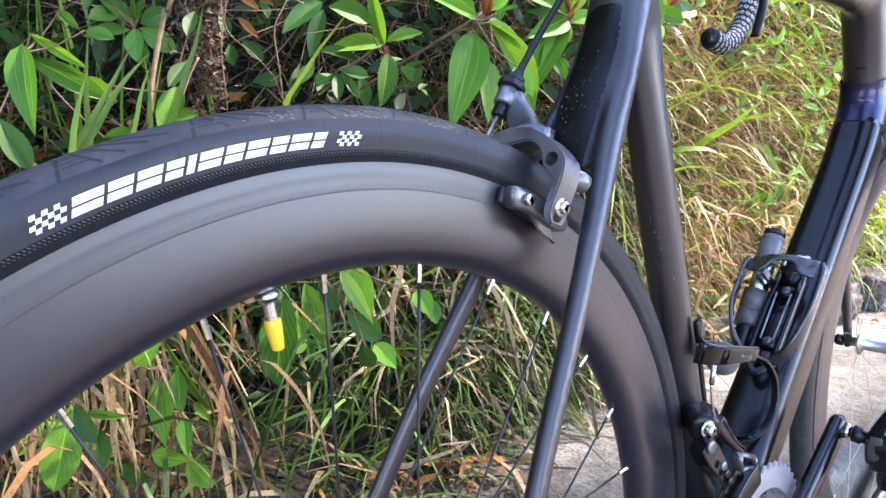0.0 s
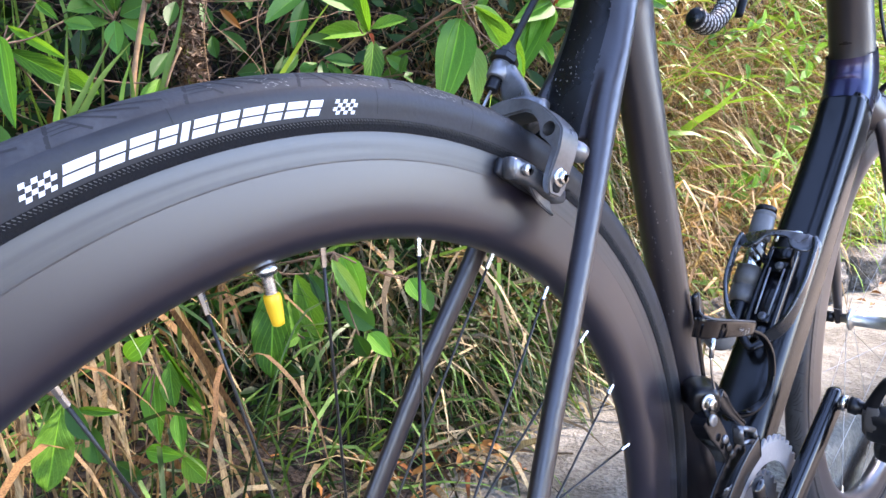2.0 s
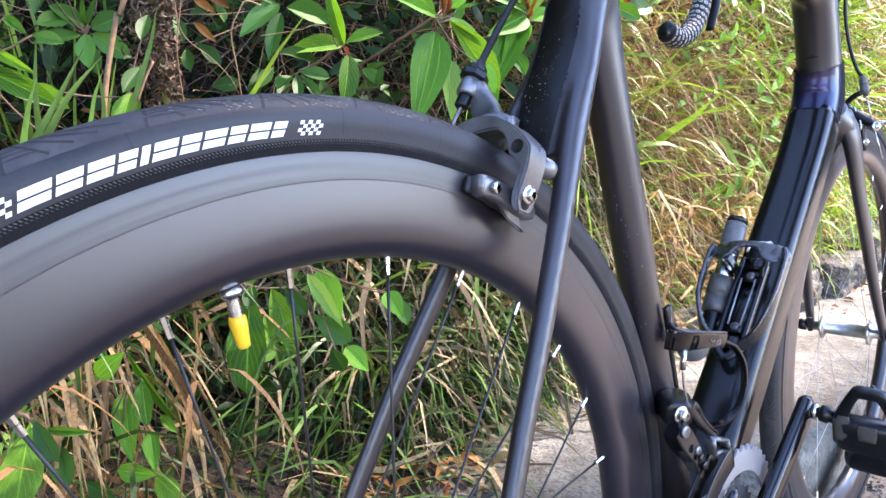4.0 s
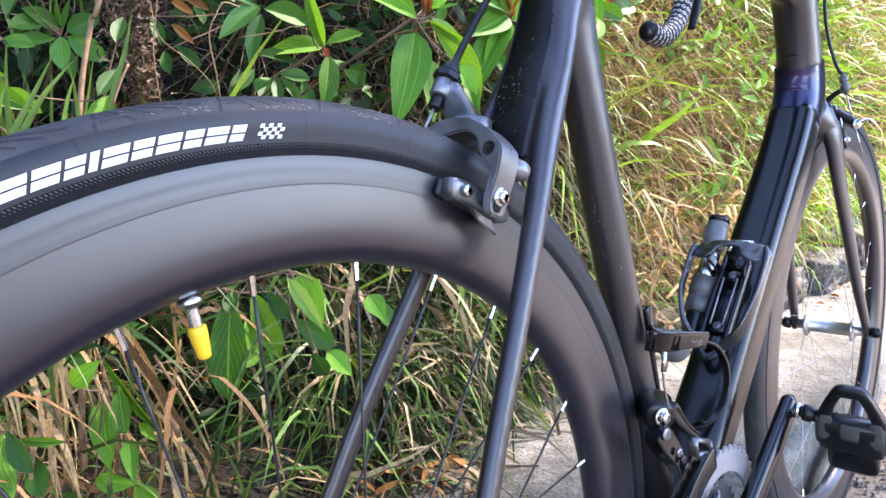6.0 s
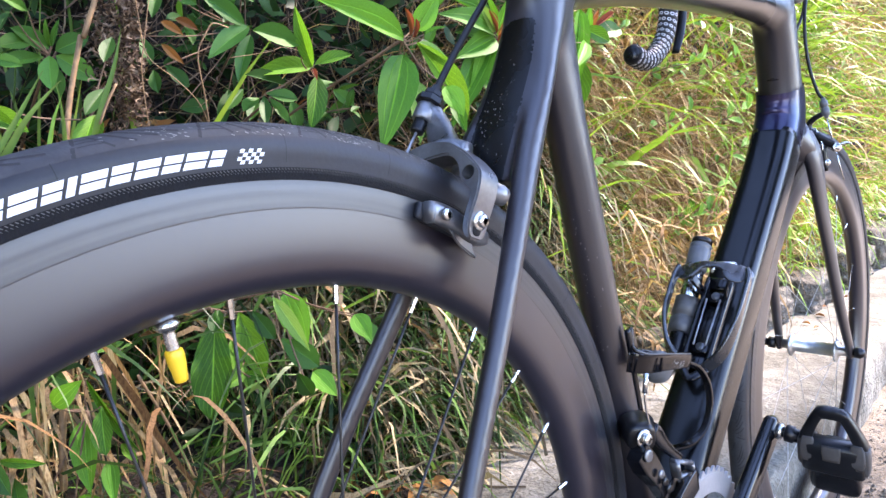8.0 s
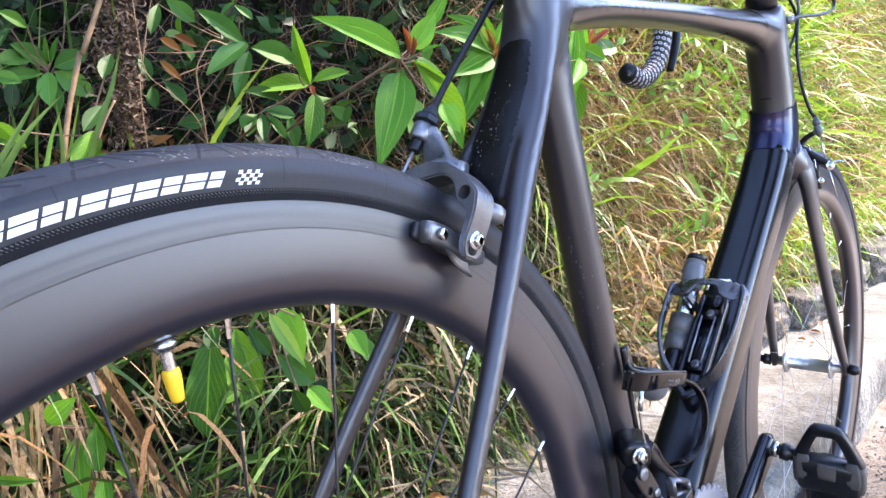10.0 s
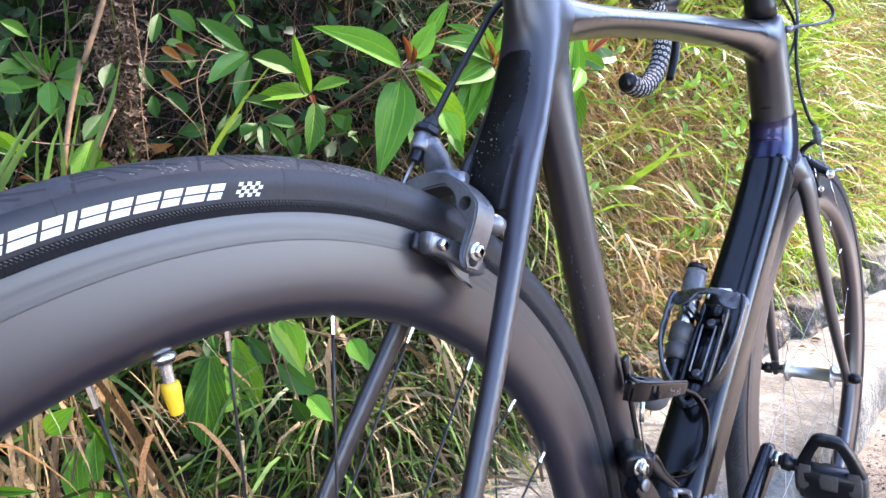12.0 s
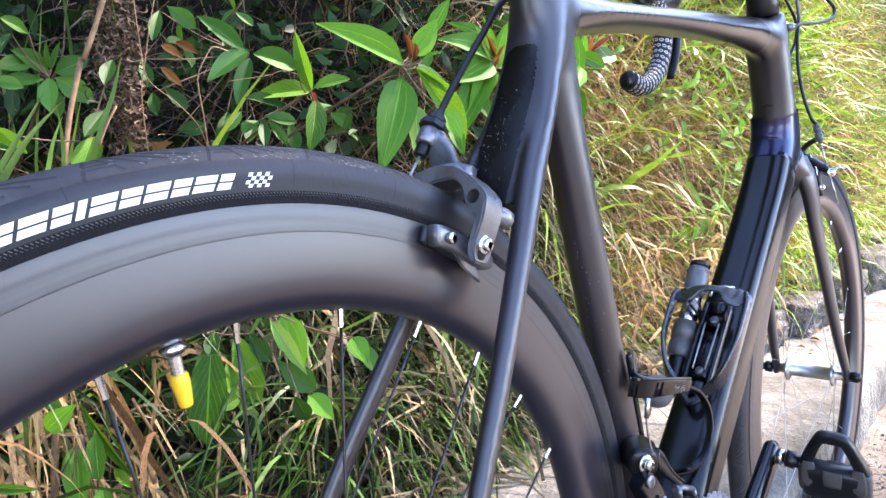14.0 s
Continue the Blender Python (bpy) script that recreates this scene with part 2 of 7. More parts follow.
M_GROUND = earth("gravelly_dirt", [(0.35, (0.10, 0.080, 0.058)), (0.5, (0.165, 0.138, 0.108)), (0.65, (0.23, 0.20, 0.165))], 3.2, 1.0, 0.012)
M_SLAB = earth("pale_concrete", [(0.35, (0.11, 0.103, 0.082)), (0.5, (0.19, 0.179, 0.147)), (0.65, (0.28, 0.265, 0.225))], 5.0, 1.0, 0.012)
M_ALLOY_L = surface("bright_satin_alloy", (0.55, 0.555, 0.54), 0.40, metal=0.9, var=0.15, scale=50, grain=300)
M_BANDPL = surface("smooth_black_plastic", (0.004, 0.004, 0.005), 0.14, var=0.3, scale=30, grain=160, bump=0.03, spec=0.25)
M_BRIDGE = surface("worn_satin_plastic", (0.015, 0.0155, 0.017), 0.26, var=0.25, scale=40, grain=200, bump=0.05, coat=1.0, gloss=0.22)
M_CAGE = surface("glossy_black_plastic", (0.005, 0.005, 0.006), 0.19, var=0.3, scale=30, grain=160, bump=0.08, wear=0.08, spec=0.36)
M_RING = surface("worn_silver_ring", (0.36, 0.36, 0.37), 0.42, metal=0.55, var=0.15, scale=40, grain=300)
# Tan chosen for the warm light it throws back on rim and frame.
M_LANE = earth("tan_bounce_lane", [(0.35, (0.150, 0.124, 0.097)), (0.5, (0.210, 0.178, 0.142)), (0.65, (0.270, 0.235, 0.193))], 1.2, 0.8, 0.006)
M_EDGE = surface("track_edge_line", (0.014, 0.012, 0.014), 0.45, var=0.3, scale=30, coat=0.75, gloss=0.35)
M_STONE = earth("grey_stone", [(0.3, (0.075, 0.064, 0.050)), (0.5, (0.15, 0.132, 0.108)), (0.7, (0.25, 0.228, 0.195))], 14, 1.0, 0.02)


# ---- mesh helpers ----
def part(name, bm, material, parent=None, label="", smooth=True, crease=0.0):
    """Links a bmesh as one mesh object under a thing or a part."""
    bmesh.ops.recalc_face_normals(bm, faces=bm.faces)
    me = bpy.data.meshes.new(name)
    bm.to_mesh(me)
    bm.free()
    me.materials.append(material)
    if smooth:
        me.shade_smooth()
    if crease:
        me.set_sharp_from_angle(angle=crease)
    ob = new(name, me)
    ob.parent = parent
    return tagged(ob, label)


def shared(name, me, parent, m):
    ob = new(name, me)
    ob.parent, ob.matrix_basis = parent, m
    return ob


def raw(name, verts, faces, material, parent=None, uvs=None, smooth=True):
    me = bpy.data.meshes.new(name)
    me.from_pydata(verts, [], faces)
    me.materials.append(material)
    if smooth:
        me.shade_smooth()
    ob = new(name, me)
    ob.parent = parent
    return ob


def spline(pts, sub):
    """Catmull-Rom through tuples of any length."""
    p = [np.array(q, float) for q in pts]
    p = [2 * p[0] - p[1]] + p + [2 * p[-1] - p[-2]]
    out = []
    for i in range(1, len(p) - 2):
        for k in range(sub):
            u = k / sub
            a, b, c, d = p[i - 1:i + 3]
            out.append(0.5 * (2 * b + (c - a) * u + (2 * a - 5 * b + 4 * c - d) * u * u + (3 * b - a - 3 * c + d) * u ** 3))
    out.append(p[-2])
    return out


def loft(bm, pts, ref=(0, 1, 0), n=16, sub=6, power=2.0, cap=True):
    """A tube through rows (x, y, z, half width along ref, half width across it); power above 2 squares the section."""
    rows = spline(pts, sub) if sub else [np.array(q, float) for q in pts]
    ref = Vector(ref)
    rings = []
    for i, r in enumerate(rows):
        a, b = rows[max(0, i - 1)], rows[min(len(rows) - 1, i + 1)]
        tan = Vector(b[:3] - a[:3]).normalized()
        u = (ref - tan * ref.dot(tan)).normalized()
        w = tan.cross(u)
        ring = []
        for k in range(n):
            an = 2 * math.pi * k / n
            c, s = math.cos(an), math.sin(an)
            c, s = math.copysign(abs(c) ** (2 / power), c), math.copysign(abs(s) ** (2 / power), s)
            ring.append(bm.verts.new(Vector(r[:3]) + u * (c * r[3]) + w * (s * r[4])))
        rings.append(ring)
    for a, b in zip(rings, rings[1:]):
        for k in range(n):
            bm.faces.new((a[k], a[(k + 1) % n], b[(k + 1) % n], b[k]))
    if cap:
        bm.faces.new(rings[0][::-1])
        bm.faces.new(rings[-1])
    return bm


def rod(bm, a, b, r1, r2=None, n=10):
    a, b = Vector(a), Vector(b)
    d = (b - a).normalized()
    ref = (0, 0, 1) if abs(d.z) < 0.8 else (1, 0, 0)
    r2 = r1 if r2 is None else r2
    return loft(bm, [(*a, r1, r1), (*b, r2, r2)], ref, n, 0)


def bolt_head(bm, c, way, r, h, bore=0.45):
    """A round head with a socket sunk into it."""
    c, way = Vector(c), Vector(way).normalized()
    ref = (0, 0, 1) if abs(way.z) < 0.8 else (1, 0, 0)
    rows = [(0, r), (h * 0.8, r), (h, r * 0.85), (h, r * bore), (h * 0.35, r * bore)]
    return loft(bm, [(*(c + way * z), q, q) for z, q in rows], ref, 14, 0)


def revolve(bm, prof, centre, n=160, closed=True):
    """Turns a profile of (radius, y) about the axle through centre."""
    rings = []
    for i in range(n):
        a = 2 * math.pi * i / n
        rings.append([bm.verts.new((centre[0] + r * math.cos(a), centre[1] + y, centre[2] + r * math.sin(a))) for r, y in prof])
    m = len(prof)
    for i in range(n):
        p, q = rings[i], rings[(i + 1) % n]
        for k in range(m if closed else m - 1):
            bm.faces.new((p[k], p[(k + 1) % m], q[(k + 1) % m], q[k]))
    return bm


def plate(bm, outline, frame_m, thick, bevel=0.0):
    """A flat outline given in (u, v), set by a matrix and thickened along its third axis."""
    lo = [bm.verts.new(frame_m @ Vector((u, v, -thick / 2))) for u, v in outline]
    hi = [bm.verts.new(frame_m @ Vector((u, v, thick / 2))) for u, v in outline]
    f = [bm.faces.new(lo[::-1]), bm.faces.new(hi)]
    k = len(outline)
    for i in range(k):
        bm.faces.new((lo[i], lo[(i + 1) % k], hi[(i + 1) % k], hi[i]))
    if bevel:
        bm.normal_update()
        edges = [e for e in bm.edges if e.calc_face_angle(0) > 0.6]
        bmesh.ops.bevel(bm, geom=edges, offset=bevel, segments=2, affect="EDGES")
    return bm


def baked(bm, kind, cutter=None, voxel=0.0016):
    """The mesh after one remesh or boolean step, as plain arrays of points and faces."""
    me = bpy.data.meshes.new("rough")
    bmesh.ops.recalc_face_normals(bm, faces=bm.faces)
    bm.to_mesh(me)
    bm.free()
    ob = bpy.data.objects.new("rough", me)
    scene.collection.objects.link(ob)
    spare = []
    md = ob.modifiers.new("step", kind)
    if kind == "REMESH":
        md.mode, md.voxel_size = "VOXEL", voxel
    else:
        cm = bpy.data.meshes.new("cutter")
        bmesh.ops.recalc_face_normals(cutter, faces=cutter.faces)
        cutter.to_mesh(cm)
        cutter.free()
        co = bpy.data.objects.new("cutter", cm)
        scene.collection.objects.link(co)
        md.operation, md.object, md.solver = "DIFFERENCE", co, "EXACT"
        spare.append(co)
    dg = bpy.context.evaluated_depsgraph_get()
    out = bpy.data.meshes.new_from_object(ob.evaluated_get(dg))
    verts = [tuple(v.co) for v in out.vertices]
    faces = [tuple(p.vertices) for p in out.polygons]
    for o in [ob] + spare:
        m = o.data
        bpy.data.objects.remove(o)
        bpy.data.meshes.remove(m)
    bpy.data.meshes.remove(out)
    return verts, faces


# ---- setting: ground and bank ----
AXLE = 0.336


def bend(x):
    """The lane and its bank swing to the right further on."""
    return -0.085 * max(0.0, x - 8.0) ** 2


def bank_y(x, z):
    """How far off the face of the bank stands, beside the bicycle."""
    near = 1.15 - 0.58 * min(1.0, max(0.0, (x - 0.35) / 0.85))
    return near - 0.05 * min(1.6, max(0, x - 1.4)) + 0.06 * max(0, x - 3.5) + bend(x) + 0.14 * z + 0.10 * (noise.noise(Vector((x * 1.3, z * 1.7, 3.1)))) + 0.04 * noise.noise(Vector((x * 5, z * 5, 8.0)))


def build_bank():
    xs, zs = np.linspace(-8, 24, 260), np.linspace(-0.05, 3.4, 56)
    verts, faces = [], []
    for x in xs:
        for z in zs:
            verts.append((x, bank_y(x, z), z))
        top = bank_y(x, zs[-1])
        for dy, dz in ((0.4, 0.18), (1.5, 0.5), (6.0, 1.2), (40.0, 3.0)):
            verts.append((x * (1 + dy * 0.05), top + dy, zs[-1] + dz))
    n = len(zs) + 4
    for i in range(len(xs) - 1):
        for k in range(n - 1):
            a = i * n + k
            faces.append((a, a + n, a + n + 1, a + 1))
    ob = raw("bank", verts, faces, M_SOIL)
    tagged(ob, "steep earth bank covered with grass and leaves, darkened for the gaps' shade", "bank", kind="structure")


def build_ground():
    bm = bmesh.new()
    xs = [-400, -60, -12] + list(np.linspace(-4, 9, 90)) + [14, 60, 400]
    ys = [-400, -60, -10] + list(np.linspace(-2, 1.2, 40)) + [6, 60, 400]
    grid = [[bm.verts.new((x, y, 0.012 * noise.noise(Vector((x * 3, y * 3, 0))) - 0.006 if -3 < x < 9 and -2 < y < 1.2 else -0.01)) for y in ys] for x in xs]
    for i in range(len(xs) - 1):
        for k in range(len(ys) - 1):
            bm.faces.new((grid[i][k], grid[i + 1][k], grid[i + 1][k + 1], grid[i][k + 1]))
    ob = part("ground", bm, M_GROUND)
    tagged(ob, "gravelly brown-grey dirt track", "ground", kind="structure")


def build_road():
    """A lane added out of view beside the bicycle, to colour its reflections."""
    bm = bmesh.new()
    xs = [-80, -20] + list(np.linspace(-6, 18, 60))
    rows = []
    for x in xs:
        e = 0.03 * noise.noise(Vector((x * 1.7, 0, 5)))
        rows.append([bm.verts.new(p) for p in ((x, bend(x) + w, h) for w, h in ((-0.33 + e, -0.02), (-0.35 + e, 0.008), (-0.40 + e, 0.012), (-1.7, 0.035), (-3.0, 0.018), (-3.1, -0.02)))])
    for p, q in zip(rows, rows[1:]):
        for k in range(5):
            bm.faces.new((p[k], q[k], q[k + 1], p[k + 1]))
    tagged(part("road", bm, M_LANE), "unseen tan lane beside the dirt verge, added to warm reflections", "road", kind="structure")


def build_slab():
    """A poured concrete kerb along the foot of the bank, a hand's breadth high, worn round at its edge."""
    rnd = random.Random(4)
    xs = [-3.0, -2.0, -1.4] + list(np.linspace(-1.0, 4.0, 150)) + list(np.linspace(4.2, 16, 50))
    bm = bmesh.new()
    rows = []
    for x in xs:
        o = bend(x) + 0.035
        e = 0.010 * noise.noise(Vector((x * 4, 0, 1))) + 0.006 * noise.noise(Vector((x * 15, 0, 2)))
        back = bank_y(x, 0.12) + 0.15
        row = []
        for w, h, k in ((0.0, -0.03, 0.8), (0.002, 0.03, 1.0), (0.0, 0.07, 1.0), (0.001, 0.105, 0.7), (0.005, 0.120, 0.6), (0.014, 0.1275, 0.5), (0.028, 0.130, 0.3), (0.09, 0.130, 0.0), (0.16, 0.131, 0.0), (0.24, 0.130, 0.0), (0.33, 0.131, 0.0)):
            n1 = 0.006 * noise.noise(Vector((x * 9, w * 9 + h * 14, 4))) + 0.003 * noise.noise(Vector((x * 30, w * 30 + h * 40, 7)))
            row.append(bm.verts.new((x, o + w + e * k + n1 * k, h + (n1 * 0.7 if h > 0.1 else 0.0))))
        row.append(bm.verts.new((x, max(back, o + 0.4), 0.14)))
        rows.append(row)
    for p, q in zip(rows, rows[1:]):
        for k in range(len(p) - 1):
            bm.faces.new((p[k], q[k], q[k + 1], p[k + 1]))
    tagged(part("pavement", bm, M_SLAB), "weathered pale concrete kerb with a worn mossy edge", "kerb", kind="structure")
    verts, faces = [], []
    for _ in range(2600):
        x, y = rnd.uniform(0.4, 2.6), rnd.uniform(-0.35, 0.02)
        r = abs(rnd.gauss(0, 0.0035)) + 0.0012
        o = Vector((x, y, 0.004))
        b0 = len(verts)
        ring = [Vector((rnd.uniform(0.6, 1.2) * math.cos(k * 1.257), rnd.uniform(0.6, 1.2) * math.sin(k * 1.257), rnd.uniform(-0.3, 0.2))) * r for k in range(5)]
        verts += [o + v for v in ring] + [o + Vector((0, 0, r * 0.8))]
        faces += [(b0 + k, b0 + (k + 1) % 5, b0 + 5) for k in range(5)]
    tagged(raw("gravel", verts, faces, M_STONE, smooth=False), "loose grey grit on the dirt track", "gravel", kind="stuff")


def build_soil():
    """Near-black earth sheet added over the back of the kerb as shade between the grass."""
    bm = bmesh.new()
    rows = []
    for x in np.linspace(-3.0, 1.3, 120):
        lip = 0.34 + 0.22 * min(1.0, max(0.0, (x - 0.25) / 0.7)) + 0.035 * noise.noise(Vector((x * 6, 3, 0)))
        back = bank_y(x, 0.3) + 0.1
        row = []
        for k in range(9):
            u = k / 8
            y = lip + (back - lip) * u
            row.append(bm.verts.new((x, y, 0.120 + 0.055 * min(1, u * 5) + 0.14 * u * u + 0.02 * noise.noise(Vector((x * 14, y * 14, 9))) * min(1, u * 6))))
        rows.append(row)
    for p, q in zip(rows, rows[1:]):
        for k in range(8):
            bm.faces.new((p[k], q[k], q[k + 1], p[k + 1]))
    tagged(part("soil", bm, M_SOIL), "near-black earth sheet over the back of the kerb, shade for the grass gaps", "soil", kind="structure")


def stone(centre, size, seed, label):
    bm = bmesh.new()
    bmesh.ops.create_icosphere(bm, subdivisions=5, radius=1.0)
    off = Vector((seed * 3.7, seed * 1.3, 0))
    for v in bm.verts:
        p = v.co.copy()
        m = max(abs(p.x), abs(p.y), abs(p.z))
        p = p.lerp(p / m * 0.85, 0.65)
        k = 1 + 0.22 * noise.noise(p * 1.4 + off) + 0.11 * noise.noise(p * 4 + off) + 0.05 * noise.noise(p * 11 + off) + 0.025 * noise.noise(p * 25 + off)
        v.co = Vector((p.x * size[0], p.y * size[1], p.z * size[2])) * k
    ob = part("stone", bm, M_STONE)
    ob.location = centre
    return tagged(ob, label, "stone", "stones along the bank")


build_ground()
build_road()
build_slab()
build_bank()
build_soil()
stone((1.52, 0.42, 0.14), (0.17, 0.11, 0.065), 3, "grey stone on the kerb at the foot of the bank")
stone((1.92, 0.40, 0.16), (0.19, 0.11, 0.085), 6, "grey weathered stone half hidden by grass on the kerb")
stone((2.32, 0.36, 0.16), (0.20, 0.12, 0.085), 2, "grey weathered stone half hidden by grass on the kerb")
stone((2.80, 0.34, 0.18), (0.26, 0.11, 0.10), 4, "pale rough stone block on the concrete kerb")
stone((3.36, 0.32, 0.19), (0.30, 0.12, 0.12), 5, "pale rough stone block on the concrete kerb")
stone((4.05, 0.33, 0.20), (0.36, 0.12, 0.13), 7, "pale rough stone block on the concrete kerb")


# ---- bicycle ----
def tyre_section(p, lift=0.0):
    """Radius and half width of the tyre's skin, p degrees from the crown; beyond 104 it runs straight to the rim at 150."""
    s = math.copysign(1, p)
    p = abs(p)
    r = 0.0128 + lift
    q = radians(min(p, 104))
    rr, y = 0.3232 + r * math.cos(q), 0.94 * r * math.sin(q)
    if p > 104:
        u = (p - 104) / 46
        rr, y = rr * (1 - u) + 0.3104 * u, y * (1 - u) + (0.0108 + lift) * u
    return rr, s * y


def tyre_point(centre, a, p, lift=0.0):
    """On the tyre's skin: a round the wheel, p from the crown (0) towards the right side."""
    rr, y = tyre_section(math.degrees(p), lift)
    return Vector((centre[0] + rr * math.cos(a), centre[1] - y, centre[2] + rr * math.sin(a)))


def tyre_strip(bm, centre, path, wide, lift):
    """A thin ribbon on the tyre through points (a, p) in degrees; wide in metres."""
    pts = [tyre_point(centre, radians(a), radians(p), lift) for a, p in path]
    row = []
    for i, q in enumerate(pts):
        tan = (pts[min(i + 1, len(pts) - 1)] - pts[max(i - 1, 0)]).normalized()
        a, p = path[i]
        nor = (q - tyre_point(centre, radians(a), radians(p), -0.0128)).normalized()
        s = tan.cross(nor) * wide / 2
        row.append((bm.verts.new(q - s), bm.verts.new(q + s)))
    for u, v in zip(row, row[1:]):
        bm.faces.new((u[0], v[0], v[1], u[1]))


def tyre_quad(bm, centre, corners, lift, cuts=4):
    """A printed patch on the sidewall between four corners (a, p) in degrees."""
    (a0, p0), (a1, p1), (a2, p2), (a3, p3) = corners
    g = []
    for i in range(cuts + 1):
        u = i / cuts
        col = []
        for k in range(cuts + 1):
            v = k / cuts
            a = (a0 * (1 - u) + a1 * u) * (1 - v) + (a3 * (1 - u) + a2 * u) * v
            p = (p0 * (1 - u) + p1 * u) * (1 - v) + (p3 * (1 - u) + p2 * u) * v
            col.append(bm.verts.new(tyre_point(centre, radians(a), radians(p), lift)))
        g.append(col)
    for i in range(cuts):
        for k in range(cuts):
            bm.faces.new((g[i][k], g[i + 1][k], g[i + 1][k + 1], g[i][k + 1]))


RIM_PROF = [(0.3107, 0.0070), (0.3107, 0.0102), (0.31065, 0.01035), (0.3104, 0.0104), (0.3085, 0.01055), (0.3000, 0.01110), (0.2920, 0.01165), (0.2850, 0.01205), (0.2785, 0.01230), (0.2740, 0.01220), (0.2702, 0.01150), (0.2670, 0.01010), (0.2640, 0.0077), (0.2616, 0.0044), (0.2602, 0.0)]


def build_wheel(bike, name, centre, spokes, first, label, printed, dish):
    prof = RIM_PROF + [(r, -y) for r, y in RIM_PROF[-2::-1]]
    rim = part(name, revolve(bmesh.new(), prof, centre), M_CARBON, bike, label)
    bm = bmesh.new()
    for s in (1, -1):
        revolve(bm, [(0.3105, s * 0.01055), (0.3085, s * 0.01075), (0.3050, s * 0.01098), (0.3010, s * 0.01118), (0.2984, s * 0.01132)], centre, 200, closed=False)
    part("brake_track", bm, M_TRACK, rim, "scuffed grey braking surface")
    bm = bmesh.new()
    for s in (1, -1):
        revolve(bm, [(0.29840, s * 0.01132), (0.29810, s * 0.01132), (0.29770, s * 0.01130), (0.29730, s * 0.01122)], centre, 200, closed=False)
    part("track_edge", bm, M_EDGE, rim, "thin dark line below the braking surface")
    sec = []
    for k in range(33):
        rr, y = tyre_section(-150 + 300 * k / 32)
        sec.append((rr, -y))
    part("tyre", revolve(bmesh.new(), sec, centre, 200), M_RUBBER, rim, "black road tyre with siped tread")
    bm = bmesh.new()
    for p0, p1 in ((124, 150), (-124, -150)):
        band = [(r, -y) for r, y in (tyre_section(p, 0.0003) for p in np.linspace(p0, p1, 5))]
        revolve(bm, band, centre, 200, closed=False)
    part("chafer", bm, M_BEAD, rim, "woven black strip above the rim")
    bm = bmesh.new()
    for i in range(1200 if printed else 720):
        a = i * (0.3 if printed else 0.5)
        tyre_strip(bm, centre, [(a + 0.16, 125.5), (a, 129.5)], 0.00034, 0.0004)
        tyre_strip(bm, centre, [(a + 0.22, 131.5), (a + 0.10, 134.5)], 0.00018, 0.0004)
    part("stitching", bm, M_STITCH, rim, smooth=False)
    bm = bmesh.new()
    revolve(bm, [(r, -y) for r, y in (tyre_section(p, 0.00006) for p in np.linspace(-60, 60, 17))], centre, 200, closed=False)
    part("tread", bm, M_TREAD, rim, "dusty grey-black tread, paler also for the sky's sheen")
    # tread: fans of curved sipes on the shoulder
    bm = bmesh.new()
    step = 360 / 43
    for i in range(43):
        a = 93.9 + i * step
        tyre_strip(bm, centre, [(a + 0.55, 60), (a + 0.35, 45), (a + 0.1, 28), (a - 0.1, 12)], 0.0015, 0.00014)
        for k in range(4):
            path = [(a - 0.9 - 0.75 * k - (1.2 + 0.75 * k) * u ** 1.6, 8 + (46 - 5 * k) * u) for u in np.linspace(0, 1, 7)]
            tyre_strip(bm, centre, path, 0.0012, 0.00012)
        for k in range(3):
            p = 24 + 9 * k
            tyre_strip(bm, centre, [(a + 0.05, p), (a - 0.7, p - 1), (a - 1.3 - 0.2 * k, p + 1)], 0.0005, 0.0001)
        tyre_strip(bm, centre, [(a + 1.2, 2), (a + 2.4, -8), (a + 3.2, -20)], 0.0008, 0.00012)
    part("tread_pattern", bm, M_GROOVE, rim, smooth=False)
    rnd = random.Random(52)
    bm = bmesh.new()
    for _ in range(190):
        a, p = rnd.choice((72, 80.5, 80.5, 88.5, 97)) + rnd.gauss(0, 1.8), rnd.uniform(20, 58)
        l2 = rnd.uniform(0.1, 0.5)
        tyre_strip(bm, centre, [(a, p), (a - l2 * 0.6, p + l2 * 6)], rnd.uniform(0.00012, 0.0004), 0.00022)
    part("tread_dust", bm, M_MUD, rim, smooth=False)
    for a in (87.6, 76.5, 104.2, 58.0, 42.0, 30.0):
        bm = bmesh.new()
        tyre_strip(bm, centre, [(a, p) for p in range(58, 122, 8)], 0.0004, 0.0001)
        part("mould_seam", bm, M_GROOVE, rim, smooth=False)
    if printed:
        hi, lo = 87.0, 115.5
        # a row of plain white blocks in the lettering's rhythm, and two chequered flags
        widths = (2.0, 1.7, 1.75, 1.35, 0.75, 1.75, 1.5, 1.75, 1.45, 1.75, 1.25)
        a = 111.05
        for i, w in enumerate(widths):
            bm = bmesh.new()
            sl = 0.55
            b = a - w * 1.094 + 0.26
            t1, t2 = lo + (hi - lo) * 0.45, lo + (hi - lo) * 0.55
            k1, k2 = sl * 0.55, sl * 0.45
            if w < 1:
                t1, t2, k1, k2 = (lo + hi) / 2, (lo + hi) / 2, sl / 2, sl / 2
            tyre_quad(bm, centre, [(a + sl, lo), (b + sl, lo), (b + k1, t1), (a + k1, t1)], 0.00015)
            tyre_quad(bm, centre, [(a + k2, t2), (b + k2, t2), (b, hi), (a, hi)], 0.00015)
            part("print_block", bm, M_PRINT, rim, smooth=False)
            a -= w * 1.094
        for a0, n in ((113.55, 6), (91.6, 6)):
            bm = bmesh.new()
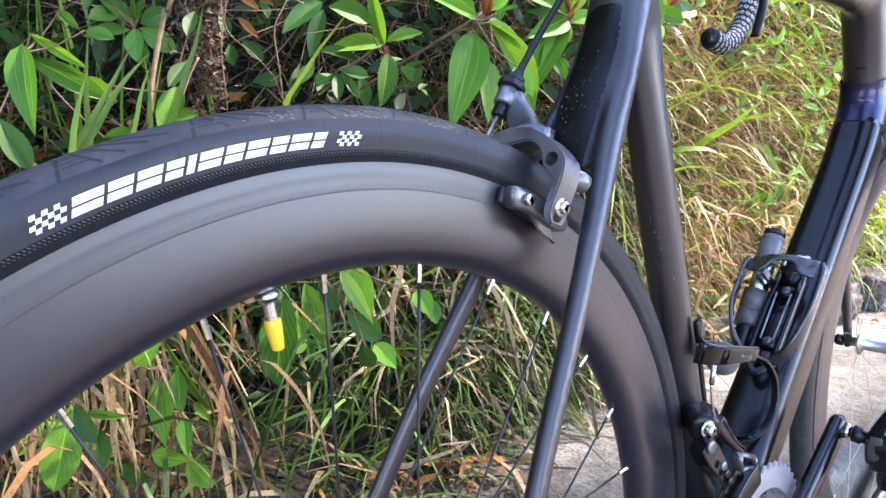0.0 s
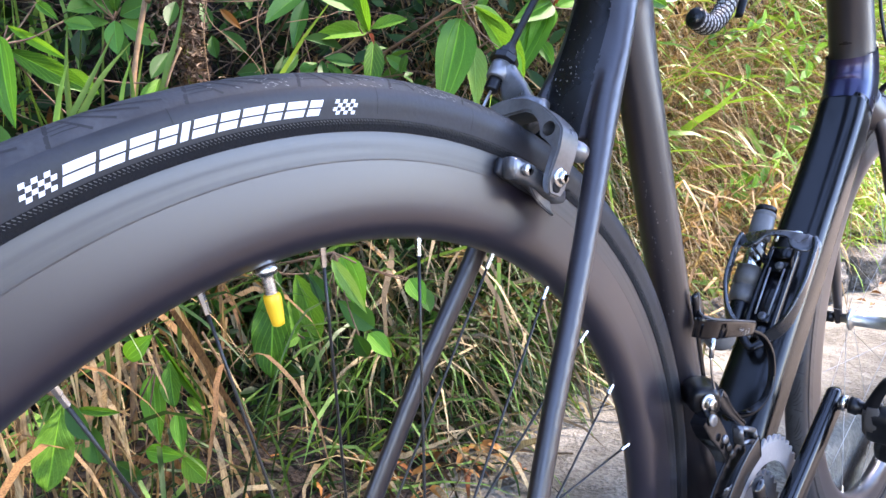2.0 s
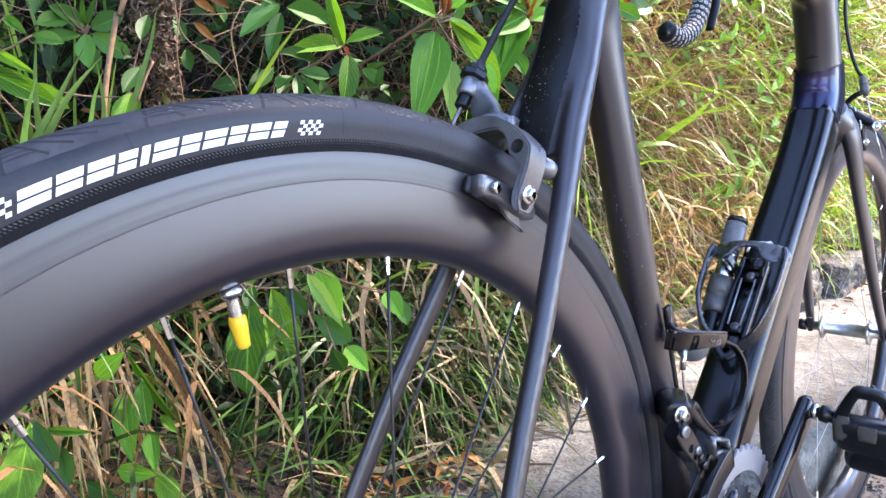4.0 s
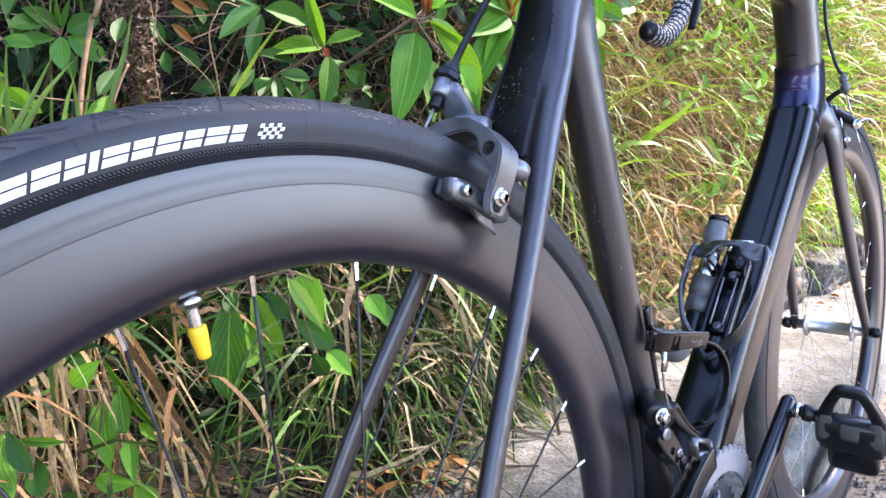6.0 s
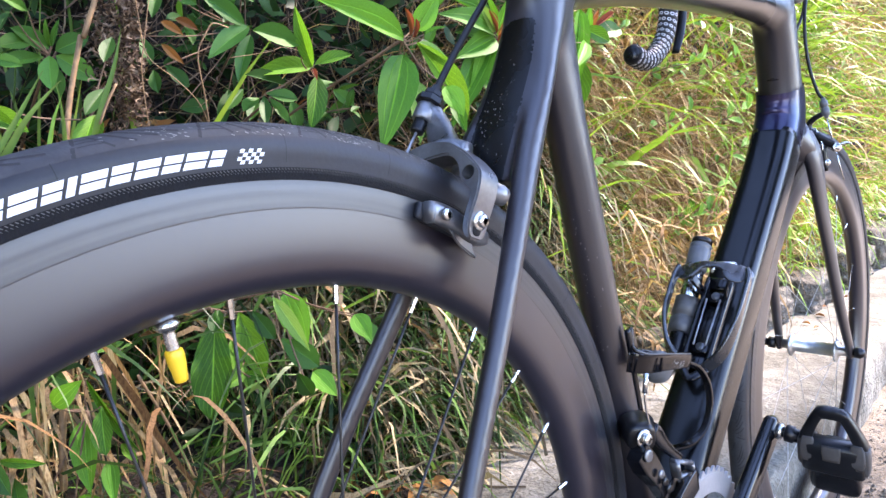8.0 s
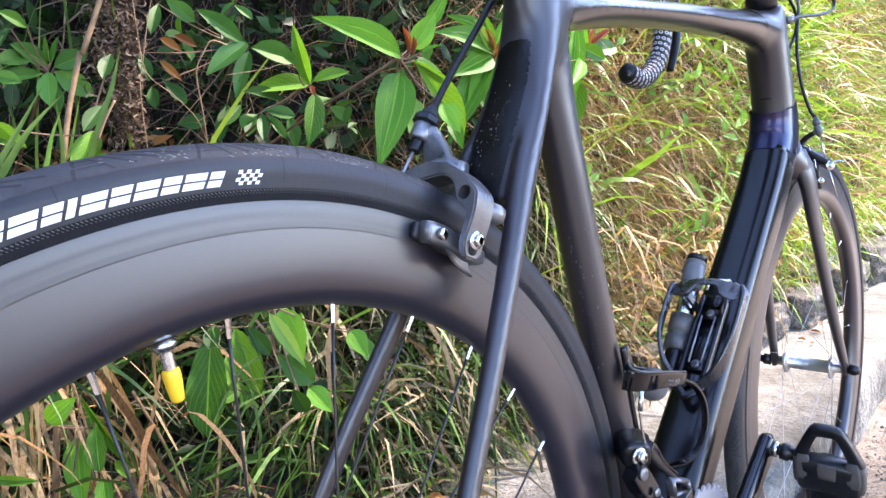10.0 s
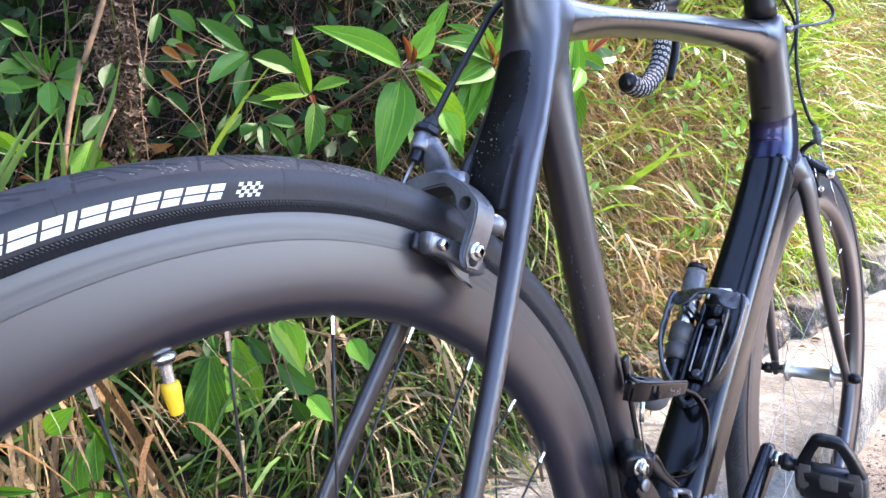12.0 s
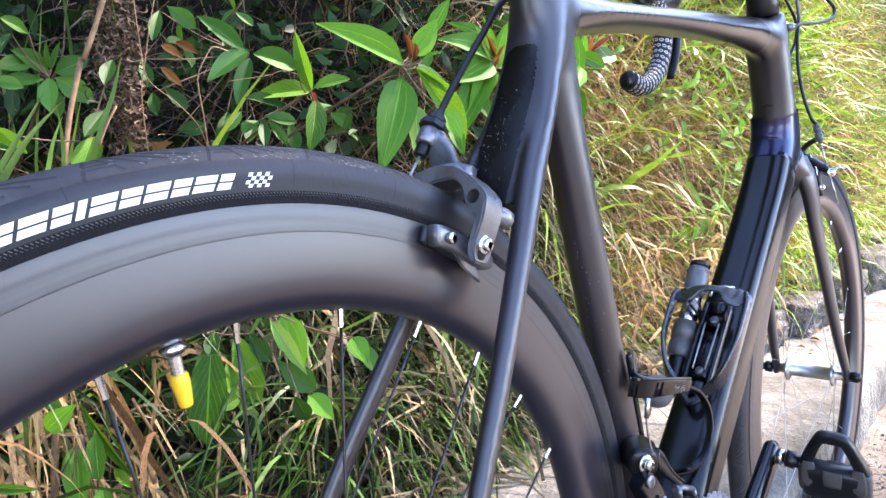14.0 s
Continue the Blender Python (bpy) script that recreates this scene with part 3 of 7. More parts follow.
            for i in range(n):
                for k in range(4):
                    if (i + k) % 2 == 0:
                        p0, p1 = hi + (lo - hi) * k / 4, hi + (lo - hi) * (k + 1) / 4
                        s0, s1 = 0.5 * k / 4, 0.5 * (k + 1) / 4
                        x0, x1 = a0 - i * 0.36, a0 - (i + 1) * 0.36
                        tyre_quad(bm, centre, [(x0 + s1, p1), (x1 + s1, p1), (x1 + s0, p0), (x0 + s0, p0)], 0.00015, 2)
            part("chequered_print", bm, M_PRINT, rim, smooth=False)
    # hub, spokes and nipples
    cx, cy, cz = centre
    bm = bmesh.new()
    hw = dish[1]
    thin = 0.00085 if printed else 0.0004
    fr, br = (0.0225, 0.0115) if printed else (0.0180, 0.0100)
    prof = [(0.0, -hw - 0.012), (0.007, -hw - 0.012), (0.008, -hw - 0.002), (fr - 0.002, -hw), (fr, -hw + 0.001), (fr, -hw + 0.003), (fr - 0.003, -hw + 0.0045), (br, -hw + 0.007), (br, 0.0), (br, hw - 0.007), (fr - 0.003, hw - 0.0045), (fr, hw - 0.003), (fr, hw - 0.001), (fr - 0.002, hw), (0.008, hw + 0.002), (0.007, hw + 0.012), (0.0, hw + 0.012)]
    revolve(bm, prof, centre, 28, closed=False)
    part("hub", bm, M_ALLOY_L if not printed else M_ALLOY_D, rim, "polished silver hub" if not printed else "")
    for i in range(spokes):
        a = first - i * 2 * math.pi / spokes
        near = i % 2 == 1
        lead = radians(55 if i % 4 in (0, 1) else -45)
        y = -dish[0] if near else dish[1]
        n = Vector((cx + 0.2600 * math.cos(a), cy, cz + 0.2600 * math.sin(a)))
        f = Vector((cx + (fr - 0.001) * math.cos(a + lead), cy + y, cz + (fr - 0.001) * math.sin(a + lead)))
        d = (f - n).normalized()
        bm = bmesh.new()
        loft(bm, [(*(n + d * 0.008), thin, thin), (*(n + d * 0.04), thin * 1.05, thin * 0.78), (*(n + (f - n) * 0.85), thin * 1.05, thin * 0.78), (*f, thin, thin)], (0, 1, 0.02), 8, 0)
        part("spoke", bm, M_SPOKE if printed else M_THINSPOKE, rim)
        bm = bmesh.new()
        loft(bm, [(*(n - d * 0.002), 0.0016, 0.0016), (*(n + d * 0.003), 0.0016, 0.0016), (*(n + d * 0.0035), 0.00145, 0.00145), (*(n + d * 0.0085), 0.0014, 0.0014)], (0, 1, 0.02), 6, 0)
        part("nipple", bm, M_STEEL, rim, "bare silver spoke nipple", smooth=False)
    return rim


def build_valve(rim, a):
    d = Vector((-math.cos(a), 0, -math.sin(a)))
    o = Vector((0, 0, AXLE)) - d * 0.2600
    bm = bmesh.new()
    rows = [(-0.002, 0.003), (0.0, 0.0048), (0.0012, 0.0055), (0.0022, 0.0055), (0.0024, 0.0042), (0.0036, 0.0044), (0.0038, 0.0030)]
    for i in range(6):
        rows += [(0.0045 + i * 0.0018, 0.0029), (0.0054 + i * 0.0018, 0.0025)]
    rows += [(0.0165, 0.0028)]
    loft(bm, [(*(o + d * z), r, r) for z, r in rows], (0, 1, 0), 14, 0)
    part("valve_stem", bm, M_STEEL, rim, "threaded silver valve with lock ring")
    bm = bmesh.new()
    loft(bm, [(*(o + d * z), r, r) for z, r in ((0.0122, 0.0030), (0.0130, 0.0037), (0.0155, 0.0038), (0.0185, 0.0036), (0.0245, 0.0029), (0.0262, 0.0027), (0.0268, 0.0016))], (0, 1, 0), 16, 0)
    part("valve_cap", bm, M_YELLOW, rim, "yellow plastic valve cap")


def shell_region(p):
    """Which tube of the carbon shell a point belongs to."""
    x, y, z = p
    if x > 0.262 + 0.25 * (z - 0.77) and z > 0.735:
        return "head_tube" if x > 0.705 + 0.9 * (0.80 - z) else "top_tube"
    if x > 0.6:
        return "head_tube"
    if 0.64 < z < 0.80 and abs(y - 0.003) < 0.0165 - 0.03 * (z - 0.64) and x < 0.392 - (z - 0.262) * 0.3120 - 0.0275:
        return "brake_bridge"
    if z > 0.715:
        return "seat_junction"
    if x > 0.392 - (z - 0.262) * 0.3120 - 0.0190:
        return "seat_tube"
    if z > 0.630 and abs(y - 0.003) < 0.0165 - 0.02 * (z - 0.64) and x < 0.392 - (z - 0.262) * 0.3120 - 0.030:
        return "brake_bridge"
    return "seat_stay_near" if y < 0 else "seat_stay_far"


def build_shell(bike):
    """Seat tube, top tube, head tube and seat stays flow into each other: blended as one, then split."""
    bm = bmesh.new()
    loft(bm, [(0.392, 0, 0.262, 0.019, 0.020), (0.345, 0, 0.415, 0.0155, 0.0165), (0.297, 0, 0.570, 0.0150, 0.0165), (0.266, 0, 0.672, 0.0150, 0.0170), (0.250, 0, 0.725, 0.0165, 0.022), (0.238, 0, 0.765, 0.0180, 0.027), (0.231, 0, 0.80, 0.0175, 0.023), (0.224, 0, 0.83, 0.0165, 0.0175)], n=24)
    loft(bm, [(0.226, 0, 0.766, 0.018, 0.024), (0.265, 0, 0.770, 0.019, 0.019), (0.310, 0, 0.776, 0.0195, 0.0140), (0.380, 0, 0.785, 0.0195, 0.0122), (0.476, 0, 0.796, 0.0205, 0.0132), (0.583, 0, 0.806, 0.0225, 0.0157), (0.680, 0, 0.815, 0.0245, 0.020), (0.765, 0, 0.818, 0.024, 0.029)], n=28, power=1.45)
    loft(bm, [(0.745, 0, 0.845, 0.0245, 0.026), (0.760, 0, 0.815, 0.0255, 0.031), (0.776, 0, 0.775, 0.0255, 0.0275), (0.791, 0, 0.735, 0.0255, 0.0290), (0.801, 0, 0.703, 0.0260, 0.0350)], n=26)
    for s in (1, -1):
        loft(bm, [(-0.004, s * 0.067, 0.325, 0.0045, 0.011), (0.020, s * 0.0655, 0.370, 0.0059, 0.0079), (0.050, s * 0.0585, 0.427, 0.0058, 0.0067), (0.084, s * 0.0505, 0.492, 0.0058, 0.0065), (0.120, s * 0.0420, 0.552, 0.0062, 0.0068), (0.154, s * 0.0330, 0.610, 0.0072, 0.0076), (0.184, s * 0.0235, 0.657, 0.0080, 0.0092), (0.2125, s * 0.0180, 0.703, 0.0086, 0.0090), (0.2310, s * 0.0125, 0.750, 0.0105, 0.0125), (0.2375, s * 0.0075, 0.785, 0.0115, 0.0175), (0.2370, s * 0.004, 0.810, 0.0110, 0.0180)], n=20)
    loft(bm, [(0.174, -0.0005, 0.634, 0.0300, 0.008), (0.187, 0.001, 0.657, 0.0280, 0.0105), (0.2130, 0.002, 0.703, 0.0255, 0.0112), (0.2295, 0.0015, 0.745, 0.0215, 0.0145), (0.2350, 0.0, 0.780, 0.0175, 0.0190), (0.2350, 0, 0.800, 0.016, 0.0200), (0.2340, 0, 0.825, 0.015, 0.0185)], n=28, power=2.7)
    verts, faces = baked(bm, "REMESH")
    v = np.array(verts)
    ends = np.array(sorted({(min(a, b), max(a, b)) for f in faces for a, b in zip(f, f[1:] + f[:1])}))
    count = np.zeros(len(v))
    np.add.at(count, ends[:, 0], 1)
    np.add.at(count, ends[:, 1], 1)
    # long blends at the seat cluster and the head tube, hardly any on the slim tubes
    far = np.minimum(np.hypot(v[:, 0] - 0.235, (v[:, 2] - 0.745) * 0.75), np.hypot(v[:, 0] - 0.740, v[:, 2] - 0.80) * 0.95)
    pull = (np.where((v[:, 0] > 0.27) & (v[:, 2] > 0.74), 0.30, 0.10) + 0.5 * np.clip(1 - (far - 0.030) / 0.045, 0, 1))[:, None]
    blend = (0.55 * np.clip(1 - (far - 0.030) / 0.05, 0, 1))[:, None]
    for k in range(90):
        acc = np.zeros_like(v)
        np.add.at(acc, ends[:, 0], v[ends[:, 1]])
        np.add.at(acc, ends[:, 1], v[ends[:, 0]])
        w = np.minimum(pull, 0.6) if k < 14 else blend
        v = v + (acc / count[:, None] - v) * w
    whole = bpy.data.meshes.new("shell")
    whole.from_pydata([tuple(p) for p in v], [], faces)
    nor = np.zeros(len(v) * 3)
    whole.vertices.foreach_get("normal", nor)
    nor = nor.reshape(-1, 3)
    bpy.data.meshes.remove(whole)
    groups = {}
    for f in faces:
        groups.setdefault(shell_region(sum((v[i] for i in f), np.zeros(3)) / len(f)), []).append(f)
    labels = {"seat_tube": "satin black carbon seat tube", "top_tube": "slim satin black top tube", "head_tube": "satin black head tube", "seat_junction": "broad satin black seat cluster", "brake_bridge": "scratched black brake bridge"}
    made = {}
    for region in sorted(groups):
        used = sorted({i for f in groups[region] for i in f})
        at = {i: k for k, i in enumerate(used)}
        name = "seat_stay" if region.startswith("seat_stay") else region
        ob = raw(name, [tuple(v[i]) for i in used], [tuple(at[i] for i in f) for f in groups[region]], M_WEB if region == "brake_bridge" else M_TOP if region == "top_tube" else M_FRAME, bike)
        ob.data.normals_split_custom_set_from_vertices([tuple(nor[i]) for i in used])
        tagged(ob, labels.get(region, "tapering satin black seat stay"))
        made[region] = ob
    return made["brake_bridge"]


def build_frame(bike):
    web = build_shell(bike)
    bm = bmesh.new()
    loft(bm, [(0.228, 0, 0.815, 0.0137, 0.0137), (0.205, 0, 0.90, 0.0137, 0.0137)], n=20, sub=0)
    part("seat_post", bm, M_FRAME, bike)
    bm = bmesh.new()
    loft(bm, [(0.390, 0, 0.268, 0.0295, 0.0235), (0.440, 0, 0.316, 0.0300, 0.0250), (0.552, 0, 0.422, 0.0285, 0.0315), (0.689, 0, 0.558, 0.0272, 0.0300), (0.748, 0, 0.621, 0.0274, 0.0295), (0.779, 0, 0.6585, 0.0276, 0.0318)], n=64, power=3.4)
    part("down_tube", bm, M_DOWN, bike, "glossy black down tube")
    bm = bmesh.new()
    loft(bm, [(0.7760, 0, 0.6550, 0.0281, 0.0324), (0.787, 0, 0.670, 0.0281, 0.0345), (0.7945, 0, 0.684, 0.0279, 0.0362), (0.7970, 0, 0.699, 0.0274, 0.0368), (0.7955, 0, 0.713, 0.0270, 0.0350), (0.7915, 0, 0.727, 0.0268, 0.0322)], n=48, power=2.6, cap=False)
    part("paint_band", bm, M_BAND, bike, "violet colour-shift band")
    for s in (1, -1):
        bm = bmesh.new()
        loft(bm, [(-0.004, s * 0.067, 0.330, 0.0045, 0.012), (0.10, s * 0.060, 0.318, 0.007, 0.011), (0.25, s * 0.036, 0.296, 0.009, 0.014), (0.36, s * 0.030, 0.275, 0.012, 0.019)], n=16)
        part("chain_stay", bm, M_FRAME, bike)
        bm = bmesh.new()
        loft(bm, [(0.006, s * 0.067, 0.356, 0.003, 0.010), (-0.002, s * 0.067, 0.330, 0.003, 0.013), (0.004, s * 0.067, 0.316, 0.003, 0.008)], n=12, sub=3)
        part("dropout", bm, M_ALLOY_D, bike)
    rnd = random.Random(9)
    for name, p0, p1, r, n in (("dried_mud", (0.322, 0.490), (0.283, 0.615), 0.0168, 26), ("dried_mud", (0.478, 0.352), (0.555, 0.428), 0.0310, 30)):
        bm = bmesh.new()
        for _ in range(n):
            u = rnd.random()
            o = Vector((p0[0] + (p1[0] - p0[0]) * u, 0, p0[1] + (p1[1] - p0[1]) * u))
            t2 = Vector((p1[0] - p0[0], 0, p1[1] - p0[1])).normalized()
            back = Vector((-t2.z, 0, t2.x))
            an = rnd.uniform(0.1, 0.9) if n == 26 else rnd.uniform(1.0, 1.35)
            nor = back * math.cos(an) - Vector((0, 1, 0)) * math.sin(an)
            s = rnd.uniform(0.0002, 0.00045)
            e = t2.cross(nor) * s
            o = o + nor * r
            bm.faces.new([bm.verts.new(o + q) for q in (-t2 * s * 2 - e, -t2 * s * 2 + e, t2 * s * 2 + e, t2 * s * 2 - e)])
        part(name, bm, M_MUD if n == 26 else M_GROOVE, bike, smooth=False)
    # dust and scratches on the bridge behind the brake
    rnd = random.Random(8)
    bm = bmesh.new()
    for _ in range(62):
        u = min(1, abs(rnd.gauss(0.40, 0.3)))
        z = 0.645 + 0.085 * u
        o = Vector((float(np.interp(z, (0.637, 0.661, 0.7067, 0.75), (0.1663, 0.1768, 0.2018, 0.2155))) - 0.0004, 0.006 + rnd.gauss(0, 0.006), z))
        s = rnd.uniform(0.00009, 0.00026)
        d = Vector((0.4, rnd.gauss(0, 0.5), 1)).normalized() * s * rnd.uniform(1, 3)
        e = Vector((0, s, 0))
        bm.faces.new([bm.verts.new(o + q) for q in (-d - e, -d + e, d + e, d - e)])
    part("dried_mud", bm, M_MUD, web, smooth=False)
    bm = bmesh.new()
    loft(bm, [(0.392, -0.043, 0.266, 0.022, 0.022), (0.392, 0.043, 0.266, 0.022, 0.022)], ref=(1, 0, 0), n=24, sub=0)
    part("bottom_bracket", bm, M_FRAME, bike)


STEER = Matrix.Translation((0.987, 0, 0)) @ Matrix.Rotation(-0.03, 4, "Z") @ Matrix.Translation((-0.987, 0, 0))


def build_fork(bike):
    bm = bmesh.new()
    loft(bm, [(0.815, 0, 0.672, 0.027, 0.030), (0.828, 0, 0.655, 0.034, 0.026), (0.838, 0, 0.640, 0.036, 0.020)], n=22)
    part("fork_crown", bm, M_FRAME, bike)
    for s in (1, -1):
        bm = bmesh.new()
        loft(bm, [(0.832, s * 0.024, 0.664, 0.011, 0.020), (0.846, s * 0.033, 0.632, 0.010, 0.021), (0.872, s * 0.036, 0.570, 0.008, 0.017), (0.905, s * 0.040, 0.500, 0.0075, 0.014), (0.945, s * 0.045, 0.415, 0.007, 0.011), (0.985, s * 0.050, 0.342, 0.0055, 0.009), (0.989, s * 0.0505, 0.328, 0.0045, 0.008)], n=18)
        bmesh.ops.transform(bm, matrix=STEER, verts=bm.verts)
        part("fork_blade", bm, M_FRAME, bike, "satin black fork blade")
    bm = bmesh.new()
    rod(bm, (0.987, -0.068, AXLE), (0.987, 0.066, AXLE), 0.0025)
    loft(bm, [(0.987, -0.056, AXLE, 0.008, 0.008), (0.987, -0.064, AXLE, 0.0085, 0.0085), (0.987, -0.070, AXLE, 0.005, 0.005)], (1, 0, 0), 14, 0)
    loft(bm, [(0.987, 0.056, AXLE, 0.009, 0.009), (0.987, 0.066, AXLE, 0.009, 0.009)], (1, 0, 0), 14, 0)
    loft(bm, [(0.985, 0.068, AXLE, 0.003, 0.006), (0.965, 0.076, AXLE + 0.012, 0.003, 0.007), (0.945, 0.077, AXLE + 0.03, 0.002, 0.006)], (0, 1, 0), 10, 4)
    part("quick_release", bm, M_PLASTIC, bike, "black quick-release skewer")


CAL_R = Vector((0.334, 0, 0.943)).normalized()
CAL_S = Vector((0.943, 0, -0.334)).normalized()


def cal(r, y, s):
    """In the brake's own axes: out along the spoke, across the wheel, forward round the rim."""
    return Vector((0, 0, AXLE)) + CAL_R * r + CAL_S * s + Vector((0, y, 0))


def build_brake(bike, swap=None, name="rear_brake"):
    """A dual-pivot calliper."""
    def put(bm):
        if swap:
            bmesh.ops.transform(bm, matrix=swap, verts=bm.verts)
        return bm
    outline = [(0.0345, 0.312), (0.0330, 0.330), (0.0240, 0.3430), (0.0120, 0.3485), (0.0030, 0.3497), (-0.0084, 0.3490), (-0.0198, 0.3446), (-0.0290, 0.3385), (-0.0360, 0.3320), (-0.0375, 0.3270), (-0.0376, 0.3215), (-0.0370, 0.3155), (-0.0352, 0.3060), (-0.0346, 0.2985), (-0.0342, 0.2950),
               (-0.0305, 0.2950), (-0.0300, 0.3000), (-0.0304, 0.3090), (-0.0318, 0.3165), (-0.0315, 0.3205), (-0.0265, 0.3245), (-0.0230, 0.3270), (-0.0212, 0.3315), (-0.0190, 0.3360), (-0.0150, 0.3395), (-0.0100, 0.3412), (-0.0035, 0.3405), (0.0080, 0.3380), (0.0180, 0.3330), (0.0250, 0.3240), (0.0275, 0.312)]
    fm = Matrix(((0, CAL_R.x, CAL_S.x, 0), (1, CAL_R.y, CAL_S.y, 0), (0, CAL_R.z, CAL_S.z, 0), (0, 0, 0, 1)))
    fm.translation = cal(0, 0, 0.0165)
    bm = plate(bmesh.new(), [tuple(q) for q in spline(outline + outline[:1], 3)[:-1]], fm, 0.017, 0.0011)
    # the slotted end is rounded off
    for v in bm.verts:
        q = v.co - cal(0, 0, 0.0165)
        r, s = q.dot(CAL_R), q.dot(CAL_S)
        if q.y < -0.02 and r < 0.3035:
            k = math.sqrt(max(0.12, 1 - ((0.3035 - r) / 0.0092) ** 2))
            v.co += CAL_S * (s * k - s)
    # the pivot's bore goes into the arm
    hole = bmesh.new()
    loft(hole, [(*cal(0.3304, -0.0284, -0.004), 0.0042, 0.0042), (*cal(0.3304, -0.0284, 0.0200), 0.0042, 0.0042)], CAL_R, 24, 0)
    verts, faces = baked(bm, "BOOLEAN", hole)
    bm = bmesh.new()
    vs = [bm.verts.new(p) for p in verts]
    for f in faces:
        bm.faces.new([vs[i] for i in f])
    arm = part(name, put(bm), M_ALLOY_D, bike, "grey alloy dual-pivot brake calliper arm", crease=0.45)
    bm = bmesh.new()
    loft(bm, [(*cal(0.352, -0.002, 0.034), 0.005, 0.006), (*cal(0.354, 0.012, 0.033), 0.006, 0.007), (*cal(0.347, 0.026, 0.028), 0.006, 0.007), (*cal(0.332, 0.034, 0.022), 0.005, 0.006), (*cal(0.315, 0.036, 0.018), 0.005, 0.006), (*cal(0.297, 0.036, 0.017), 0.005, 0.006)], ref=CAL_S, n=14, power=3)
    part("far_arm", put(bm), M_ALLOY_D, arm)
    up = (Vector((0.174, 0.043, 0.699)) - Vector((0.1528, 0.043, 0.6709))).normalized()
    o = Vector((0.1640, 0.043, 0.6850))
    bm = bmesh.new()
    loft(bm, [(*cal(0.346, 0.000, 0.034), 0.006, 0.009), (*cal(0.352, 0.012, 0.033), 0.0055, 0.010), (*(Vector((0.1600, 0.028, 0.6690))), 0.0050, 0.0095), (*(Vector((0.1660, 0.036, 0.6775))), 0.0055, 0.0075), (*(o + Vector((0.002, -0.003, 0.0))), 0.0050, 0.0060)], ref=CAL_S, n=16, power=3.4)
    part("cable_arm", put(bm), M_ALLOY_D, arm)
    bm = bmesh.new()
    loft(bm, [(*(o + up * z), r, r) for z, r in ((-0.0085, 0.0060), (-0.0075, 0.0070), (0.0030, 0.0072), (0.0040, 0.0062))], (0, 1, 0), 20, 0)
    part("cable_boss", put(bm), M_ALLOY_D, arm)
    bm = bmesh.new()
    loft(bm, [(*(o + up * z), r, r) for z, r in ((0.0036, 0.0062), (0.0045, 0.0090), (0.0050, 0.0096), (0.0090, 0.0096), (0.0096, 0.0086), (0.0098, 0.0054), (0.0112, 0.0054), (0.0114, 0.0066), (0.0150, 0.0064), (0.0156, 0.0040), (0.0200, 0.0034))], (0, 1, 0), 8, 0)
    part("barrel_adjuster", put(bm), M_PLASTIC, arm, smooth=False)
    bm = bmesh.new()
    rows = []
    for i in range(5):
        rows += [(-0.0085 - i * 0.0020, 0.0050), (-0.0095 - i * 0.0020, 0.0037)]
    loft(bm, [(*(o + up * z), r, r) for z, r in rows], (0, 1, 0), 12, 0)
    part("bellows", put(bm), M_PLASTIC, arm, "ribbed black rubber bellows")
    bm = bmesh.new()
    rod(bm, o - up * 0.016, o - up * 0.046, 0.0010, n=8)
    part("inner_cable", put(bm), M_RING, arm)
    # pivot, arm bolt with slotted end, shoe and guide fin
    bm = bmesh.new()
    loft(bm, [(*cal(0.3262, -0.028, 0.023), 0.0058, 0.0058), (*cal(0.3245, -0.033, 0.033), 0.0060, 0.0060), (*cal(0.3240, -0.0340, 0.0360), 0.0052, 0.0052), (*cal(0.3240, -0.0342, 0.0366), 0.0035, 0.0035)], CAL_R, 18, 0)
    part("release_cam", put(bm), M_ALLOY_D, arm)
    bm = bmesh.new()
    loft(bm, [(*cal(0.3052, -0.0340, 0.0160), 0.0050, 0.0050), (*cal(0.3052, -0.0362, 0.0160), 0.0054, 0.0054), (*cal(0.3052, -0.0368, 0.0160), 0.0050, 0.0050)], CAL_R, 20, 0)
    bolt_head(bm, cal(0.3052, -0.0366, 0.0160), (0, -1, 0), 0.0036, 0.0030, 0.55)
    part("arm_bolt", put(bm), M_STEEL, arm, "bright steel hex bolt with washer")
    bm = bmesh.new()
    loft(bm, [(*cal(0.3048, -0.0340, 0.0158), 0.0080, 0.0036), (*cal(0.3048, -0.0354, 0.0158), 0.0080, 0.0036)], CAL_R, 18, 0, power=2.8)
    part("slot", put(bm), M_GROOVE, arm)
    for s in (-1, 1):
        bm = bmesh.new()
        y = s * 0.0185
        loft(bm, [(*cal(0.3042, y, -0.0075), 0.0052, 0.0042), (*cal(0.3046, y, -0.005), 0.0062, 0.0052), (*cal(0.3046, y + s * 0.001, 0.004), 0.0060, 0.0056), (*cal(0.3030, y + s * 0.002, 0.014), 0.0058, 0.0060), (*cal(0.3005, y + s * 0.002, 0.024), 0.0058, 0.0055), (*cal(0.3000, y + s * 0.001, 0.034), 0.0052, 0.0050), (*cal(0.3012, y + s * 0.001, 0.0415), 0.0040, 0.0040)], CAL_R, 16, 5, power=3.2)
        part("pad_holder", put(bm), M_ALLOY_D, arm)
        bm = bmesh.new()
        loft(bm, [(*cal(0.3045, s * 0.0135, -0.0105), 0.0045, 0.0018), (*cal(0.3040, s * 0.0135, 0.0), 0.0055, 0.0022), (*cal(0.3015, s * 0.0135, 0.030), 0.0055, 0.0022), (*cal(0.2985, s * 0.0135, 0.040), 0.0045, 0.0018)], CAL_R, 12, 4, power=4)
